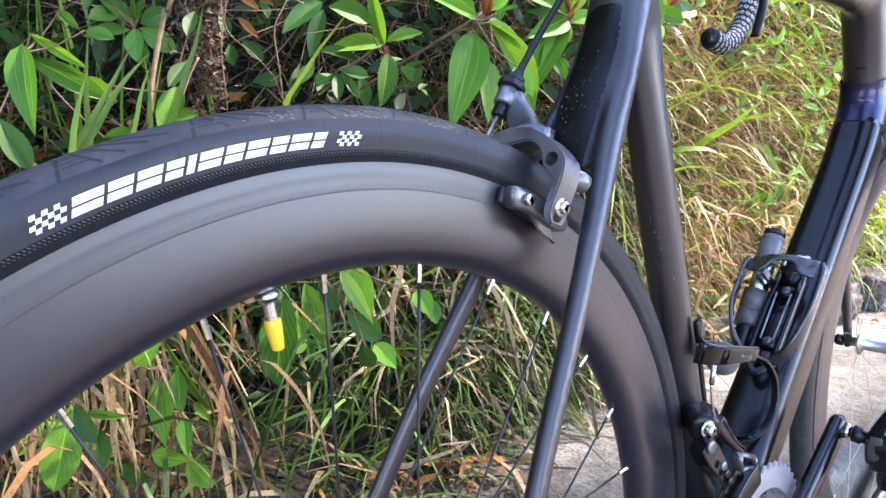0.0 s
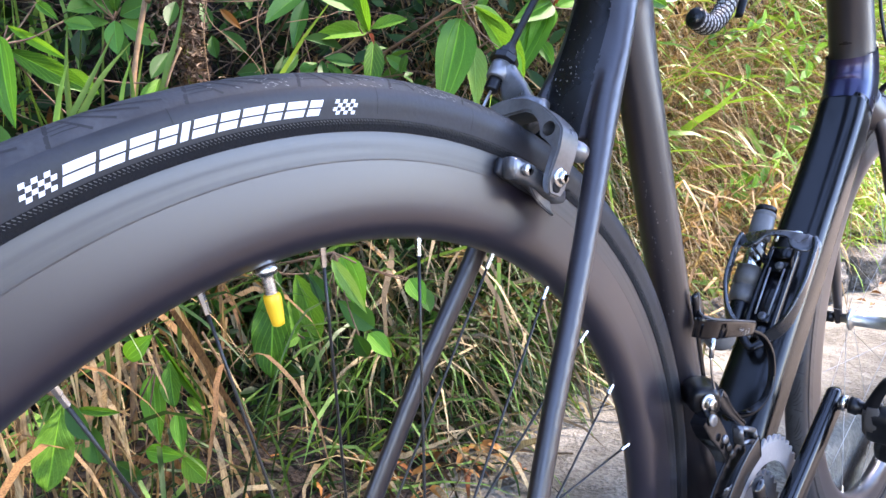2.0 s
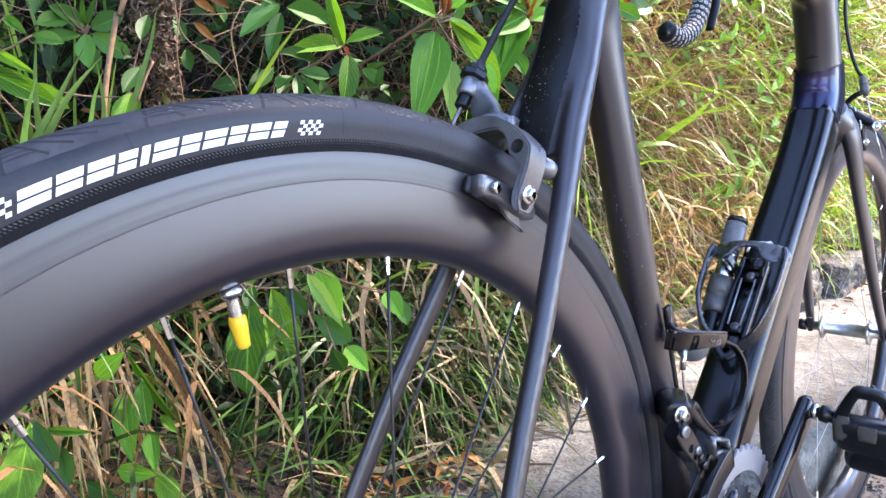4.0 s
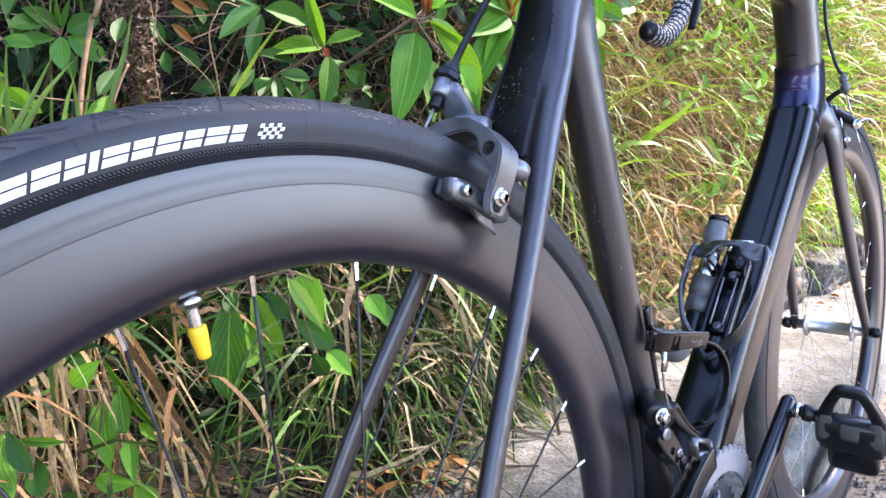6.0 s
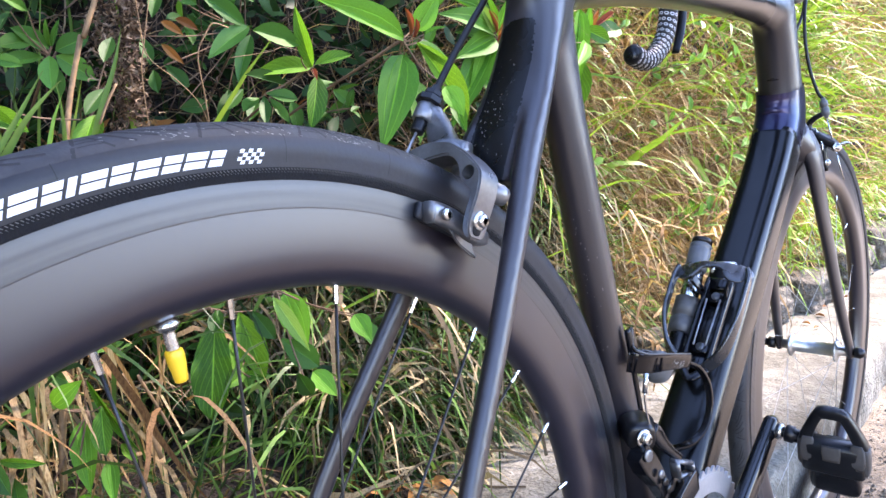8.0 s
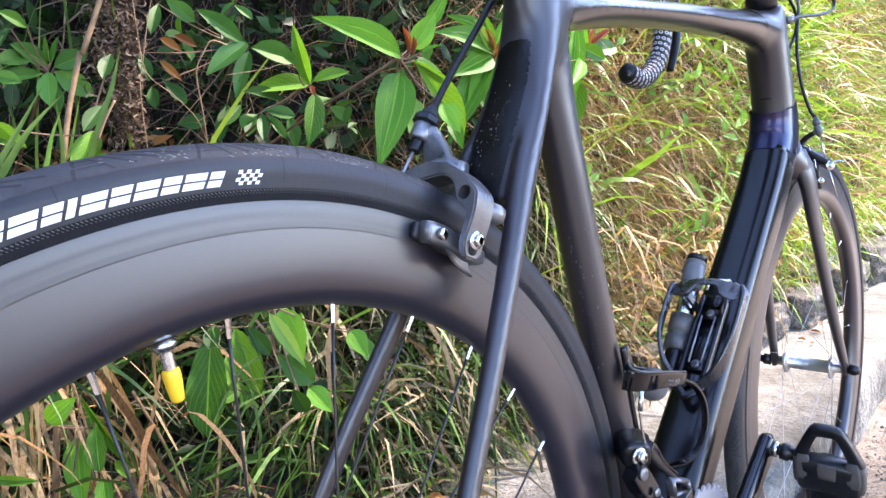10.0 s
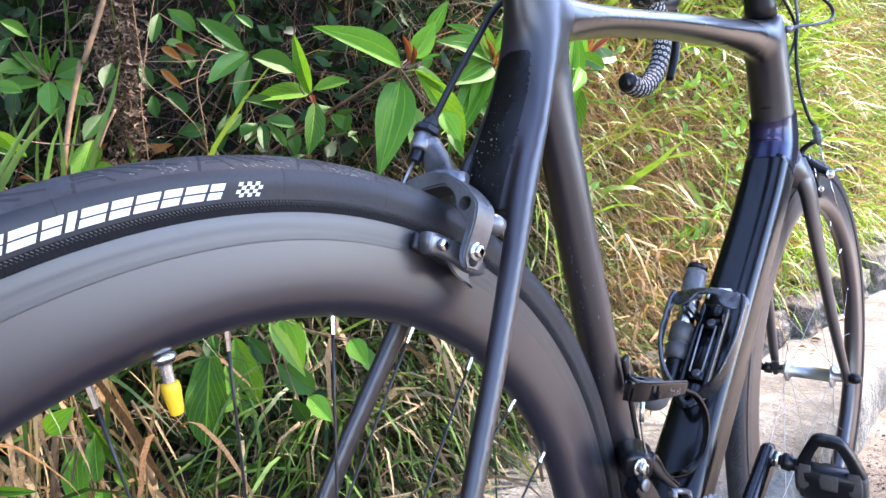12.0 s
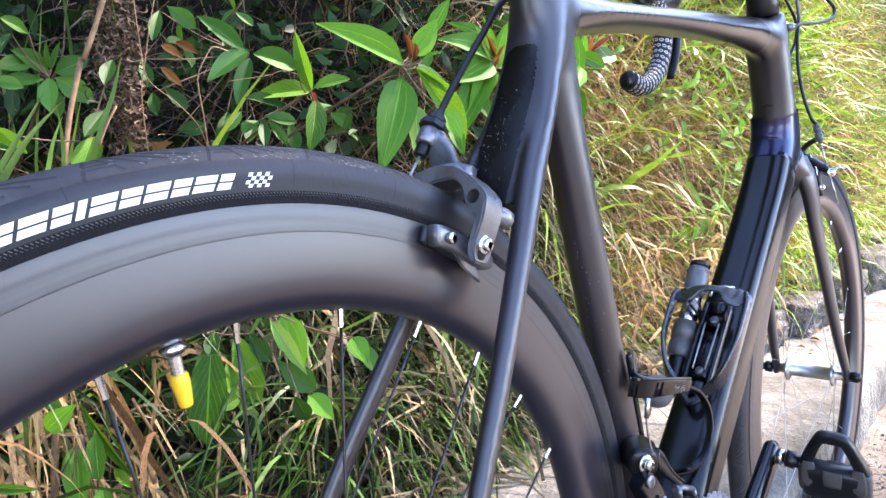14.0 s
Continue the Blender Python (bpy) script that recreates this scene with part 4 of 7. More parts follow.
        part("brake_pad", put(bm), M_RUBBER, arm)
    bm = bmesh.new()
    bolt_head(bm, cal(0.3048, -0.0248, 0.0), (0, -1, 0), 0.0034, 0.003, 0.5)
    part("pad_bolt", put(bm), M_STEEL, arm)
    bm = bmesh.new()
    hook = [(0.3000, 0.006), (0.2960, 0.0105), (0.2925, 0.0165), (0.2898, 0.0240), (0.2878, 0.0330), (0.2886, 0.0332), (0.2918, 0.0300), (0.2945, 0.0285), (0.2975, 0.0290), (0.3000, 0.0300)]
    fm2 = Matrix(((CAL_R.x, CAL_S.x, 0, 0), (CAL_R.y, CAL_S.y, 1, 0), (CAL_R.z, CAL_S.z, 0, 0), (0, 0, 0, 1)))
    fm2.translation = cal(0, -0.0222, 0)
    plate(bm, [tuple(q) for q in spline(hook, 3)], fm2, 0.0022, 0.0006)
    part("guide_fin", put(bm), M_ALLOY_D, arm, "hooked alloy guide fin", crease=0.5)
    return arm


def build_front_brake(bike):
    """The calliper on the front of the fork crown, seen from behind."""
    bm = bmesh.new()
    loft(bm, [(0.880, 0.026, 0.660, 0.006, 0.007), (0.884, 0.012, 0.672, 0.007, 0.008), (0.886, -0.004, 0.672, 0.007, 0.009), (0.888, -0.018, 0.666, 0.007, 0.008), (0.889, -0.032, 0.658, 0.006, 0.006), (0.890, -0.043, 0.652, 0.005, 0.005)], (1, 0, 0.2), 14, 5, power=3.5)
    arm = part("front_brake", bm, M_PLASTIC, bike, "black dual-pivot front brake calliper")
    bm = bmesh.new()
    loft(bm, [(0.889, -0.0150, 0.664, 0.005, 0.0055), (0.890, -0.0115, 0.6796, 0.0045, 0.0042), (0.890, -0.0180, 0.6886, 0.0045, 0.0038), (0.890, -0.0285, 0.6945, 0.0045, 0.0036)], (1, 0, 0), 12, 5, power=3)
    part("cable_arm", bm, M_PLASTIC, arm)
    bm = bmesh.new()
    a, b = Vector((0.890, -0.0290, 0.7125)), Vector((0.890, -0.0338, 0.6885))
    loft(bm, [(*a.lerp(b, q), r, r) for q, r in ((-0.15, 0.003), (0.0, 0.0034), (0.02, 0.0050), (0.30, 0.0056), (0.33, 0.0044), (0.42, 0.0044), (0.45, 0.0056), (0.85, 0.0050), (0.88, 0.0032), (1.0, 0.0028))], (1, 0, 0), 12, 0)
    part("barrel_adjuster", bm, M_GREYCAP, arm)
    bm = bmesh.new()
    rod(bm, (0.890, -0.0338, 0.688), (0.890, -0.0427, 0.6539), 0.0010, n=8)
    rod(bm, (0.890, -0.0427, 0.6539), (0.890, -0.0560, 0.6035), 0.0009, n=8)
    part("inner_cable", bm, M_STEEL, arm)
    bm = bmesh.new()
    loft(bm, [(0.884, -0.0208, 0.6758, 0.0012, 0.0012), (0.884, -0.0294, 0.6555, 0.0012, 0.0012), (0.884, -0.0308, 0.6436, 0.0012, 0.0012)], (1, 0, 0), 8, 4)
    part("return_spring", bm, M_STEEL, arm)
    bm = bmesh.new()
    bolt_head(bm, (0.886, -0.0462, 0.6475), (-0.75, -0.6, 0.1), 0.0062, 0.005, 0.5)
    part("arm_bolt", bm, M_STEEL, arm, "bright steel cable clamp bolt")
    bm = bmesh.new()
    loft(bm, [(0.888, -0.0480, 0.6500, 0.002, 0.003), (0.889, -0.0560, 0.6530, 0.0015, 0.0022), (0.890, -0.0639, 0.6527, 0.001, 0.0012)], (1, 0, 0), 8, 4)
    part("release_lever", bm, M_STEEL, arm)
    bm = bmesh.new()
    loft(bm, [(0.889, -0.0310, 0.6500, 0.005, 0.0040), (0.889, -0.0318, 0.6350, 0.005, 0.0042), (0.890, -0.0340, 0.6160, 0.004, 0.0034)], (1, 0, 0), 12, 4, power=3)
    part("near_arm", bm, M_PLASTIC, arm)
    bm = bmesh.new()
    bolt_head(bm, (0.885, -0.0360, 0.6276), (-0.75, -0.6, 0.1), 0.0042, 0.003, 0.5)
    part("pad_bolt", bm, M_STEEL, arm)
    bm = bmesh.new()
    loft(bm, [(0.880, -0.0215, 0.6330, 0.003, 0.005), (0.900, -0.0215, 0.6340, 0.0035, 0.006), (0.925, -0.0210, 0.6330, 0.003, 0.005)], (0, 1, 0), 10, 4, power=3)
    part("brake_shoe", bm, M_RUBBER, arm)


def tube(name, parent, pts, r, material, label="", sub=10, n=10):
    bm = bmesh.new()
    loft(bm, [(*p, r, r) for p in pts], (0.13, 0.91, 0.31), n, sub)
    return part(name, bm, material, parent, label)


def build_cables(bike):
    tube("rear_brake_cable", bike, [(0.1735, 0.043, 0.6975), (0.1945, 0.042, 0.7245), (0.215, 0.036, 0.754), (0.238, 0.030, 0.783), (0.275, 0.018, 0.805), (0.32, 0.0, 0.795)], 0.0025, M_HOUSING, "black cable housing to the rear brake")
    tube("shift_cable", bike, [(0.775, -0.024, 0.830), (0.80, -0.030, 0.838), (0.845, -0.042, 0.845), (0.880, -0.050, 0.856), (0.893, -0.048, 0.872), (0.885, -0.036, 0.888), (0.86, -0.015, 0.905), (0.83, 0.0, 0.93)], 0.0022, M_HOUSING, "black shift cable looping out of the head tube")
    bm = bmesh.new()
    loft(bm, [(0.772, -0.022, 0.831, 0.005, 0.005), (0.793, -0.0235, 0.835, 0.0045, 0.0045)], n=12, sub=0)
    part("cable_port", bm, M_ALLOY_D, bike)
    tube("front_brake_cable", bike, [(0.890, -0.0285, 0.7150), (0.890, -0.0215, 0.7260), (0.890, -0.012, 0.757), (0.889, -0.006, 0.795), (0.896, -0.003, 0.835), (0.925, 0.002, 0.872), (0.985, 0.02, 0.92)], 0.0023, M_HOUSING)
    tube("cable_loop", bike, [(0.83, 0.020, 0.755), (0.88, 0.015, 0.790), (0.925, 0.008, 0.835), (0.935, 0.008, 0.868), (0.90, 0.015, 0.90), (0.85, 0.02, 0.925)], 0.0022, M_HOUSING)


def wind_tape(grip, path, r):
    """Overlapping lips of the wound tape, and rows of its white printed rings between them."""
    line = [Vector(p) for p in spline(path, 40)]
    rings = bmesh.new()
    run, due, row = 0.0, 0.0, 0
    for p, q in zip(line, line[1:]):
        run += (q - p).length
        if run < due:
            continue
        due += 0.0060
        row += 1
        tan = (q - p).normalized()
        side = tan.cross(Vector((0.1, 1, 0.2))).normalized()
        out = side.cross(tan).normalized()

        def at(a, along, rr):
            return p + tan * (along + 0.0030 * math.sin(a)) + (side * math.cos(a) + out * math.sin(a)) * rr
        if row % 2:
            lips = bmesh.new()
            a = [2 * math.pi * k / 20 for k in range(20)]
            loops = [[lips.verts.new(at(b, u, rr)) for b in a] for u, rr in ((-0.0022, r - 0.0004), (-0.0014, r + 0.0012), (0.0010, r + 0.0010), (0.0018, r - 0.0004))]
            for lo, hi in zip(loops, loops[1:]):
                for k in range(20):
                    lips.faces.new((lo[k], lo[(k + 1) % 20], hi[(k + 1) % 20], hi[k]))
            part("tape_lip", lips, M_TAPE, grip)
            continue
        for k in range(10):
            a = 2 * math.pi * (k + 0.5 * (row // 2 % 2)) / 10
            loops = []
            for wide, tall in ((0.0038, 0.0029), (0.0021, 0.0012)):
                loops.append([rings.verts.new(at(a + math.cos(j * math.pi / 4) * wide / r, math.sin(j * math.pi / 4) * tall, r + 0.0004)) for j in range(8)])
            for j in range(8):
                rings.faces.new((loops[0][j], loops[0][(j + 1) % 8], loops[1][(j + 1) % 8], loops[1][j]))
    part("tape_print", rings, M_TAPEW, grip, smooth=False)


def build_cockpit(bike):
    bm = bmesh.new()
    loft(bm, [(0.7445, 0, 0.846, 0.0185, 0.0185), (0.736, 0, 0.872, 0.0175, 0.0175), (0.7285, 0, 0.895, 0.0175, 0.0175), (0.722, 0, 0.915, 0.018, 0.018)], n=20, sub=2)
    part("headset_spacer", bm, M_PLASTIC, bike)
    bm = bmesh.new()
    loft(bm, [(0.720, 0, 0.915, 0.018, 0.017), (0.75, 0, 0.918, 0.016, 0.015), (0.81, 0, 0.926, 0.017, 0.016)], n=16)
    part("stem", bm, M_FRAME, bike)
    bm = bmesh.new()
    loft(bm, [(0.815, -0.19, 0.926, 0.012, 0.012), (0.815, 0.0, 0.926, 0.0155, 0.0155), (0.815, 0.18, 0.926, 0.012, 0.012), (0.845, 0.197, 0.927, 0.012, 0.012), (0.885, 0.199, 0.926, 0.012, 0.012)], ref=(0, 0, 1), n=16)
    bar = part("handlebar", bm, M_TAPE, bike)
    drop = [(0.780, 0.196, 0.798), (0.815, 0.198, 0.793), (0.850, 0.199, 0.800), (0.882, 0.2, 0.818), (0.905, 0.2, 0.845), (0.915, 0.2, 0.878), (0.905, 0.2, 0.912), (0.880, 0.2, 0.928)]
    grip = tube("drop_grip", bike, drop, 0.0142, M_TAPE, "drop wrapped in black and white tape", n=18)
    bm = bmesh.new()
    loft(bm, [(0.782, 0.196, 0.7978, 0.0138, 0.0138), (0.776, 0.196, 0.7985, 0.0138, 0.0138), (0.7735, 0.196, 0.7988, 0.011, 0.011)], n=18, sub=0)
    part("end_plug", bm, M_PLASTIC, grip)
    wind_tape(grip, drop, 0.0142)
    wind_tape(bar, [(0.815, 0.02, 0.926), (0.815, 0.09, 0.926), (0.815, 0.18, 0.926), (0.845, 0.197, 0.927), (0.885, 0.199, 0.926)], 0.0150)
    bm = bmesh.new()
    loft(bm, [(0.885, 0.2, 0.930, 0.014, 0.014), (0.92, 0.2, 0.938, 0.015, 0.018), (0.955, 0.2, 0.95, 0.014, 0.020), (0.97, 0.2, 0.972, 0.011, 0.012)], n=16)
    part("brake_hood", bm, M_PLASTIC, bike)
    bm = bmesh.new()
    loft(bm, [(0.965, 0.2, 0.945, 0.006, 0.009), (0.982, 0.203, 0.90, 0.007, 0.006), (0.975, 0.205, 0.855, 0.008, 0.005), (0.958, 0.207, 0.818, 0.007, 0.003)], n=12)
    part("brake_lever", bm, M_PLASTIC, bike)


def build_drivetrain(bike):
    c = Vector((0.392, -0.046, 0.266))
    # chainrings with teeth
    for name, r, teeth, y, mat_ring in (("chainring", 0.1035, 50, -0.0475, M_RING), ("inner_chainring", 0.0700, 34, -0.040, M_ALLOY_D)):
        n = teeth * 4

        def ring(prof, inner, half):
            bm = bmesh.new()
            rows = []
            for y2 in (y - half, y + half):
                rows.append([[bm.verts.new((c.x + rad(i) * math.cos(2 * math.pi * i / n), y2, c.z + rad(i) * math.sin(2 * math.pi * i / n))) for i in range(n)] for rad in (prof, inner)])
            for i in range(n):
                k = (i + 1) % n
                for o, q in rows:
                    bm.faces.new((o[i], o[k], q[k], q[i]))
                for e in (0, 1):
                    bm.faces.new((rows[0][e][i], rows[1][e][i], rows[1][e][k], rows[0][e][k]))
            return bm
        plain = part(name, ring(lambda i: r - 0.0035, lambda i: r - 0.021, 0.0014), mat_ring, bike, "worn silver outer chainring with sharp teeth" if teeth == 50 else "", smooth=False)
        part("teeth", ring(lambda i: r + (0.0026, 0.0020, -0.0022, -0.0022)[i % 4], lambda i: r - 0.0036, 0.0010), M_RING if teeth == 50 else M_ALLOY_D, plain, smooth=False)
    end = Vector((0.530, -0.066, 0.371))
    s = Vector((c.x, -0.056, c.z))
    ax = (end - s).normalized()
    bm = bmesh.new()
    loft(bm, [(*(s - ax * 0.015), 0.007, 0.014), (*s, 0.009, 0.019), (*(s + ax * 0.05), 0.0085, 0.0150), (*(s + ax * 0.12), 0.0080, 0.0132), (*(end - ax * 0.004), 0.0078, 0.0128), (*(end + ax * 0.006), 0.0072, 0.0118), (*(end + ax * 0.0120), 0.004, 0.006)], n=18, power=2.8)
    arm = part("crank_arm", bm, M_GLOSS, bike, "glossy black crank arm")
    for k in range(4):
        a = radians(20 + k * 90)
        d = Vector((math.cos(a), 0, math.sin(a)))
        bm = bmesh.new()
        loft(bm, [(*(s + d * 0.01), 0.006, 0.014), (*(s + d * 0.05), 0.005, 0.010), (*(s + d * 0.088), 0.004, 0.009)], n=12)
        part("spider_arm", bm, M_GLOSS, arm)
    # left crank, hidden behind the frame, pointing back
    bm = bmesh.new()
    s2 = Vector((c.x, 0.062, c.z))
    loft(bm, [(*s2, 0.008, 0.018), (*(s2 - ax * 0.17), 0.0065, 0.0115)], n=12, sub=3)
    part("left_crank_arm", bm, M_GLOSS, bike)
    # pedal
    o = Vector((0.530, -0.066, 0.371))
    bm = bmesh.new()
    loft(bm, [(*(o + Vector((0, -q, -0.1 * q))), r, r) for q, r in ((0.0, 0.006), (0.007, 0.006), (0.0072, 0.0082), (0.011, 0.0082), (0.0112, 0.0055), (0.014, 0.0055))], (1, 0, 0), 14, 0)
    axle = part("pedal_axle", bm, M_STEEL, bike, "steel pedal axle with black collar")
    bm = bmesh.new()
    loft(bm, [(*(o + Vector((0, -q, -0.1 * q))), r, r) for q, r in ((0.0135, 0.0070), (0.0142, 0.0084), (0.0215, 0.0084), (0.0225, 0.0066), (0.036, 0.0066))], (1, 0, 0), 16, 0)
    part("axle_collar", bm, M_PLASTIC, axle)
    pc = Vector((0.5275, -0.1190, 0.3695))
    tilt = Matrix.Rotation(radians(-104), 3, "Y")

    def pp(u, v, w):
        return tuple(pc + tilt @ Vector((u * 0.93 - 0.003, v * 0.88 - 0.003, w * 0.9)))
    face = tuple(tilt @ Vector((0, 0, 1)))
    bm = bmesh.new()
    loft(bm, [(*pp(-0.030, 0, 0.0), 0.024, 0.007), (*pp(-0.027, 0, 0.0), 0.027, 0.010), (*pp(-0.012, 0, 0.0), 0.027, 0.011), (*pp(0.002, 0, 0.0), 0.026, 0.010), (*pp(0.007, 0, 0.0), 0.023, 0.006)], n=16, sub=2, power=6)
    ped = part("pedal", bm, M_PLASTIC, bike, "black clipless pedal with an open toe cage")
    bm = bmesh.new()
    loft(bm, [(*pp(-0.012, 0.027, 0), 0.006, 0.006), (*pp(0.004, 0.027, 0), 0.006, 0.006), (*pp(0.022, 0.0205, 0.001), 0.0052, 0.0052), (*pp(0.036, 0.0135, 0.002), 0.005, 0.005), (*pp(0.0405, 0.009, 0.003), 0.005, 0.0055), (*pp(0.041, 0.0, 0.003), 0.005, 0.0055), (*pp(0.0405, -0.009, 0.003), 0.005, 0.0055), (*pp(0.036, -0.0135, 0.002), 0.005, 0.005), (*pp(0.022, -0.0205, 0.001), 0.0052, 0.0052), (*pp(0.004, -0.027, 0), 0.006, 0.006), (*pp(-0.012, -0.027, 0), 0.006, 0.006)], ref=face, n=12, power=4.5)
    part("toe_cage", bm, M_PLASTIC, ped)
    bm = bmesh.new()
    loft(bm, [(*pp(-0.026, 0, -0.003), 0.020, 0.008), (*pp(-0.040, 0, -0.004), 0.022, 0.008), (*pp(-0.054, 0, -0.005), 0.021, 0.006), (*pp(-0.060, 0, -0.006), 0.016, 0.003)], n=16, sub=3, power=5)
    part("cleat_catch", bm, M_CAGE, ped)
    bm = bmesh.new()
    for q in range(7):
        u0 = -0.0335 - 0.0012 * (q % 2)
        rod(bm, pp(u0, -0.015 + q * 0.0044, -0.0125), pp(u0, -0.0118 + q * 0.0044, -0.0125), 0.0032)
    part("spring", bm, M_ALLOY_D, ped)
    for sg in (1, -1):
        bm = bmesh.new()
        loft(bm, [(*pp(0.005, 0.0, sg * 0.0085), 0.008, 0.0022), (*pp(-0.001, 0, sg * 0.0102), 0.0085, 0.0022), (*pp(-0.011, 0, sg * 0.0108), 0.0075, 0.0022)], n=12, sub=3, power=5)
        part("grip_plate", bm, M_PAD, ped)
        for v3 in (-0.0235, 0.0235):
            bm = bmesh.new()
            loft(bm, [(*pp(0.010, v3, sg * 0.0050), 0.0045, 0.0020), (*pp(0.004, v3, sg * 0.0075), 0.0062, 0.0020), (*pp(-0.008, v3 * 1.04, sg * 0.0098), 0.0062, 0.0020), (*pp(-0.016, v3 * 1.04, sg * 0.0095), 0.0045, 0.0020)], n=12, sub=3, power=5)
            part("corner_pad", bm, M_PAD, ped)
    for v2 in (-0.0265, 0.0265):
        bm = bmesh.new()
        loft(bm, [(*pp(0.006, v2, 0), 0.0066, 0.0066), (*pp(-0.004, v2, 0), 0.0072, 0.0072), (*pp(-0.020, v2, 0), 0.0072, 0.0072), (*pp(-0.024, v2, 0), 0.0060, 0.0066)], n=12, sub=2, power=5)
        part("pedal_pad", bm, M_PAD, ped)
    # front derailleur
    bm = bmesh.new()
    loft(bm, [(0.345, -0.008, 0.424, 0.012, 0.013), (0.326, -0.022, 0.430, 0.012, 0.014), (0.306, -0.034, 0.4325, 0.0115, 0.0115), (0.302, -0.037, 0.4325, 0.009, 0.009)], ref=(0, 0, 1), n=18, sub=3, power=3)
    der = part("front_derailleur", bm, M_PLASTIC, bike, "black front derailleur with a steel cage")
    bm = bmesh.new()
    loft(bm, [(0.3035, -0.0375, 0.4325, 0.0078, 0.0078), (0.3028, -0.0400, 0.4325, 0.0078, 0.0078), (0.3026, -0.0404, 0.4325, 0.006, 0.006)], (0, 0, 1), 18, 0)
    bolt_head(bm, (0.3028, -0.0402, 0.4325), (-0.2, -1, 0.1), 0.0046, 0.0036, 0.55)
    part("derailleur_pivot", bm, M_STEEL, der, "bright steel clamp bolt")
    bm = bmesh.new()
    loft(bm, [(0.316, -0.040, 0.436, 0.0032, 0.0058), (0.323, -0.040, 0.429, 0.0036, 0.0072), (0.334, -0.041, 0.417, 0.0034, 0.0052), (0.350, -0.042, 0.404, 0.0030, 0.0040), (0.358, -0.043, 0.397, 0.0030, 0.0045)], n=14, power=3)
    bk = bmesh.new()
    for q0, q1 in (((0.3467, 0.3991), (0.3763, 0.3872)), ((0.3763, 0.3872), (0.3820, 0.3755)), ((0.3820, 0.3755), (0.3505, 0.3850)), ((0.3505, 0.3850), (0.3467, 0.3991))):
        loft(bk, [(q0[0], -0.044, q0[1], 0.0045, 0.0022), (q1[0], -0.044, q1[1], 0.0045, 0.0022)], n=10, sub=0, power=3)
    part("cage_bracket", bk, M_ALLOY_D, der, "grey alloy bracket of the cage")
    part("derailleur_arm", bm, M_CAGE, der)
    bm = bmesh.new()
    loft(bm, [(0.296, -0.036, 0.424, 0.006, 0.009), (0.304, -0.038, 0.412, 0.007, 0.010), (0.318, -0.040, 0.396, 0.006, 0.008), (0.328, -0.041, 0.380, 0.005, 0.006)], n=16, sub=2, power=9)
    part("linkage", bm, M_CAGE, der, smooth=False)
    for q in range(3):
        bm = bmesh.new()
        bolt_head(bm, (0.3115 + 0.007 * q, -0.0475, 0.4030 - 0.009 * q), (-0.2, -1, 0.1), 0.0034, 0.0022, 0.6)
        part("adjuster_screw", bm, M_CAGE if q else M_ALLOY_D, der)
    bm = bmesh.new()
    bolt_head(bm, (0.2985, -0.0435, 0.4215), (-0.2, -1, 0.1), 0.0048, 0.0018, 0.7)
    part("limit_screw", bm, M_ALLOY_D, der)
    for y in (-0.053, -0.040):
        bm = bmesh.new()
        pts = []
        for a in np.linspace(100, 158, 7):
            pts.append((c.x + 0.112 * math.cos(radians(a)), y, c.z + 0.112 * math.sin(radians(a)), 0.0009, 0.011))
        loft(bm, pts, n=10, power=4)
        part("cage_plate", bm, M_CAGE, der, "glossy dark cage plate")
    bm = bmesh.new()
    loft(bm, [(0.3118, -0.040, 0.436, 0.0010, 0.0010), (0.3050, -0.040, 0.455, 0.0010, 0.0010), (0.3023, -0.040, 0.4702, 0.0010, 0.0010)], n=8)
    rod(bm, (0.3026, -0.040, 0.4690), (0.3056, -0.040, 0.4840), 0.0019)
    part("shift_cable_end", bm, M_STEEL, der, "silver shift cable with crimped ferrule")
    # chain on the top run
    top, back = Vector((c.x - 0.01, -0.040, c.z + 0.070)), Vector((0.0, -0.040, AXLE + 0.030))
    for i in range(32):
        u = i / 32
        p = top.lerp(back, u)
        bm = bmesh.new()
        d = (back - top).normalized()
        for y2 in (-0.003, 0.003):
            w = 0.0002 if i % 2 else 0.0012
            yy = y2 + math.copysign(w, y2)
            loft(bm, [(*(p + d * q + Vector((0, yy, 0))), 0.0005, h) for q, h in ((-0.003, 0.0028), (0.0, 0.0042), (0.0063, 0.0030), (0.0127, 0.0042), (0.0157, 0.0028))], n=8, sub=0)
        part("chain_link", bm, M_STEEL, bike)


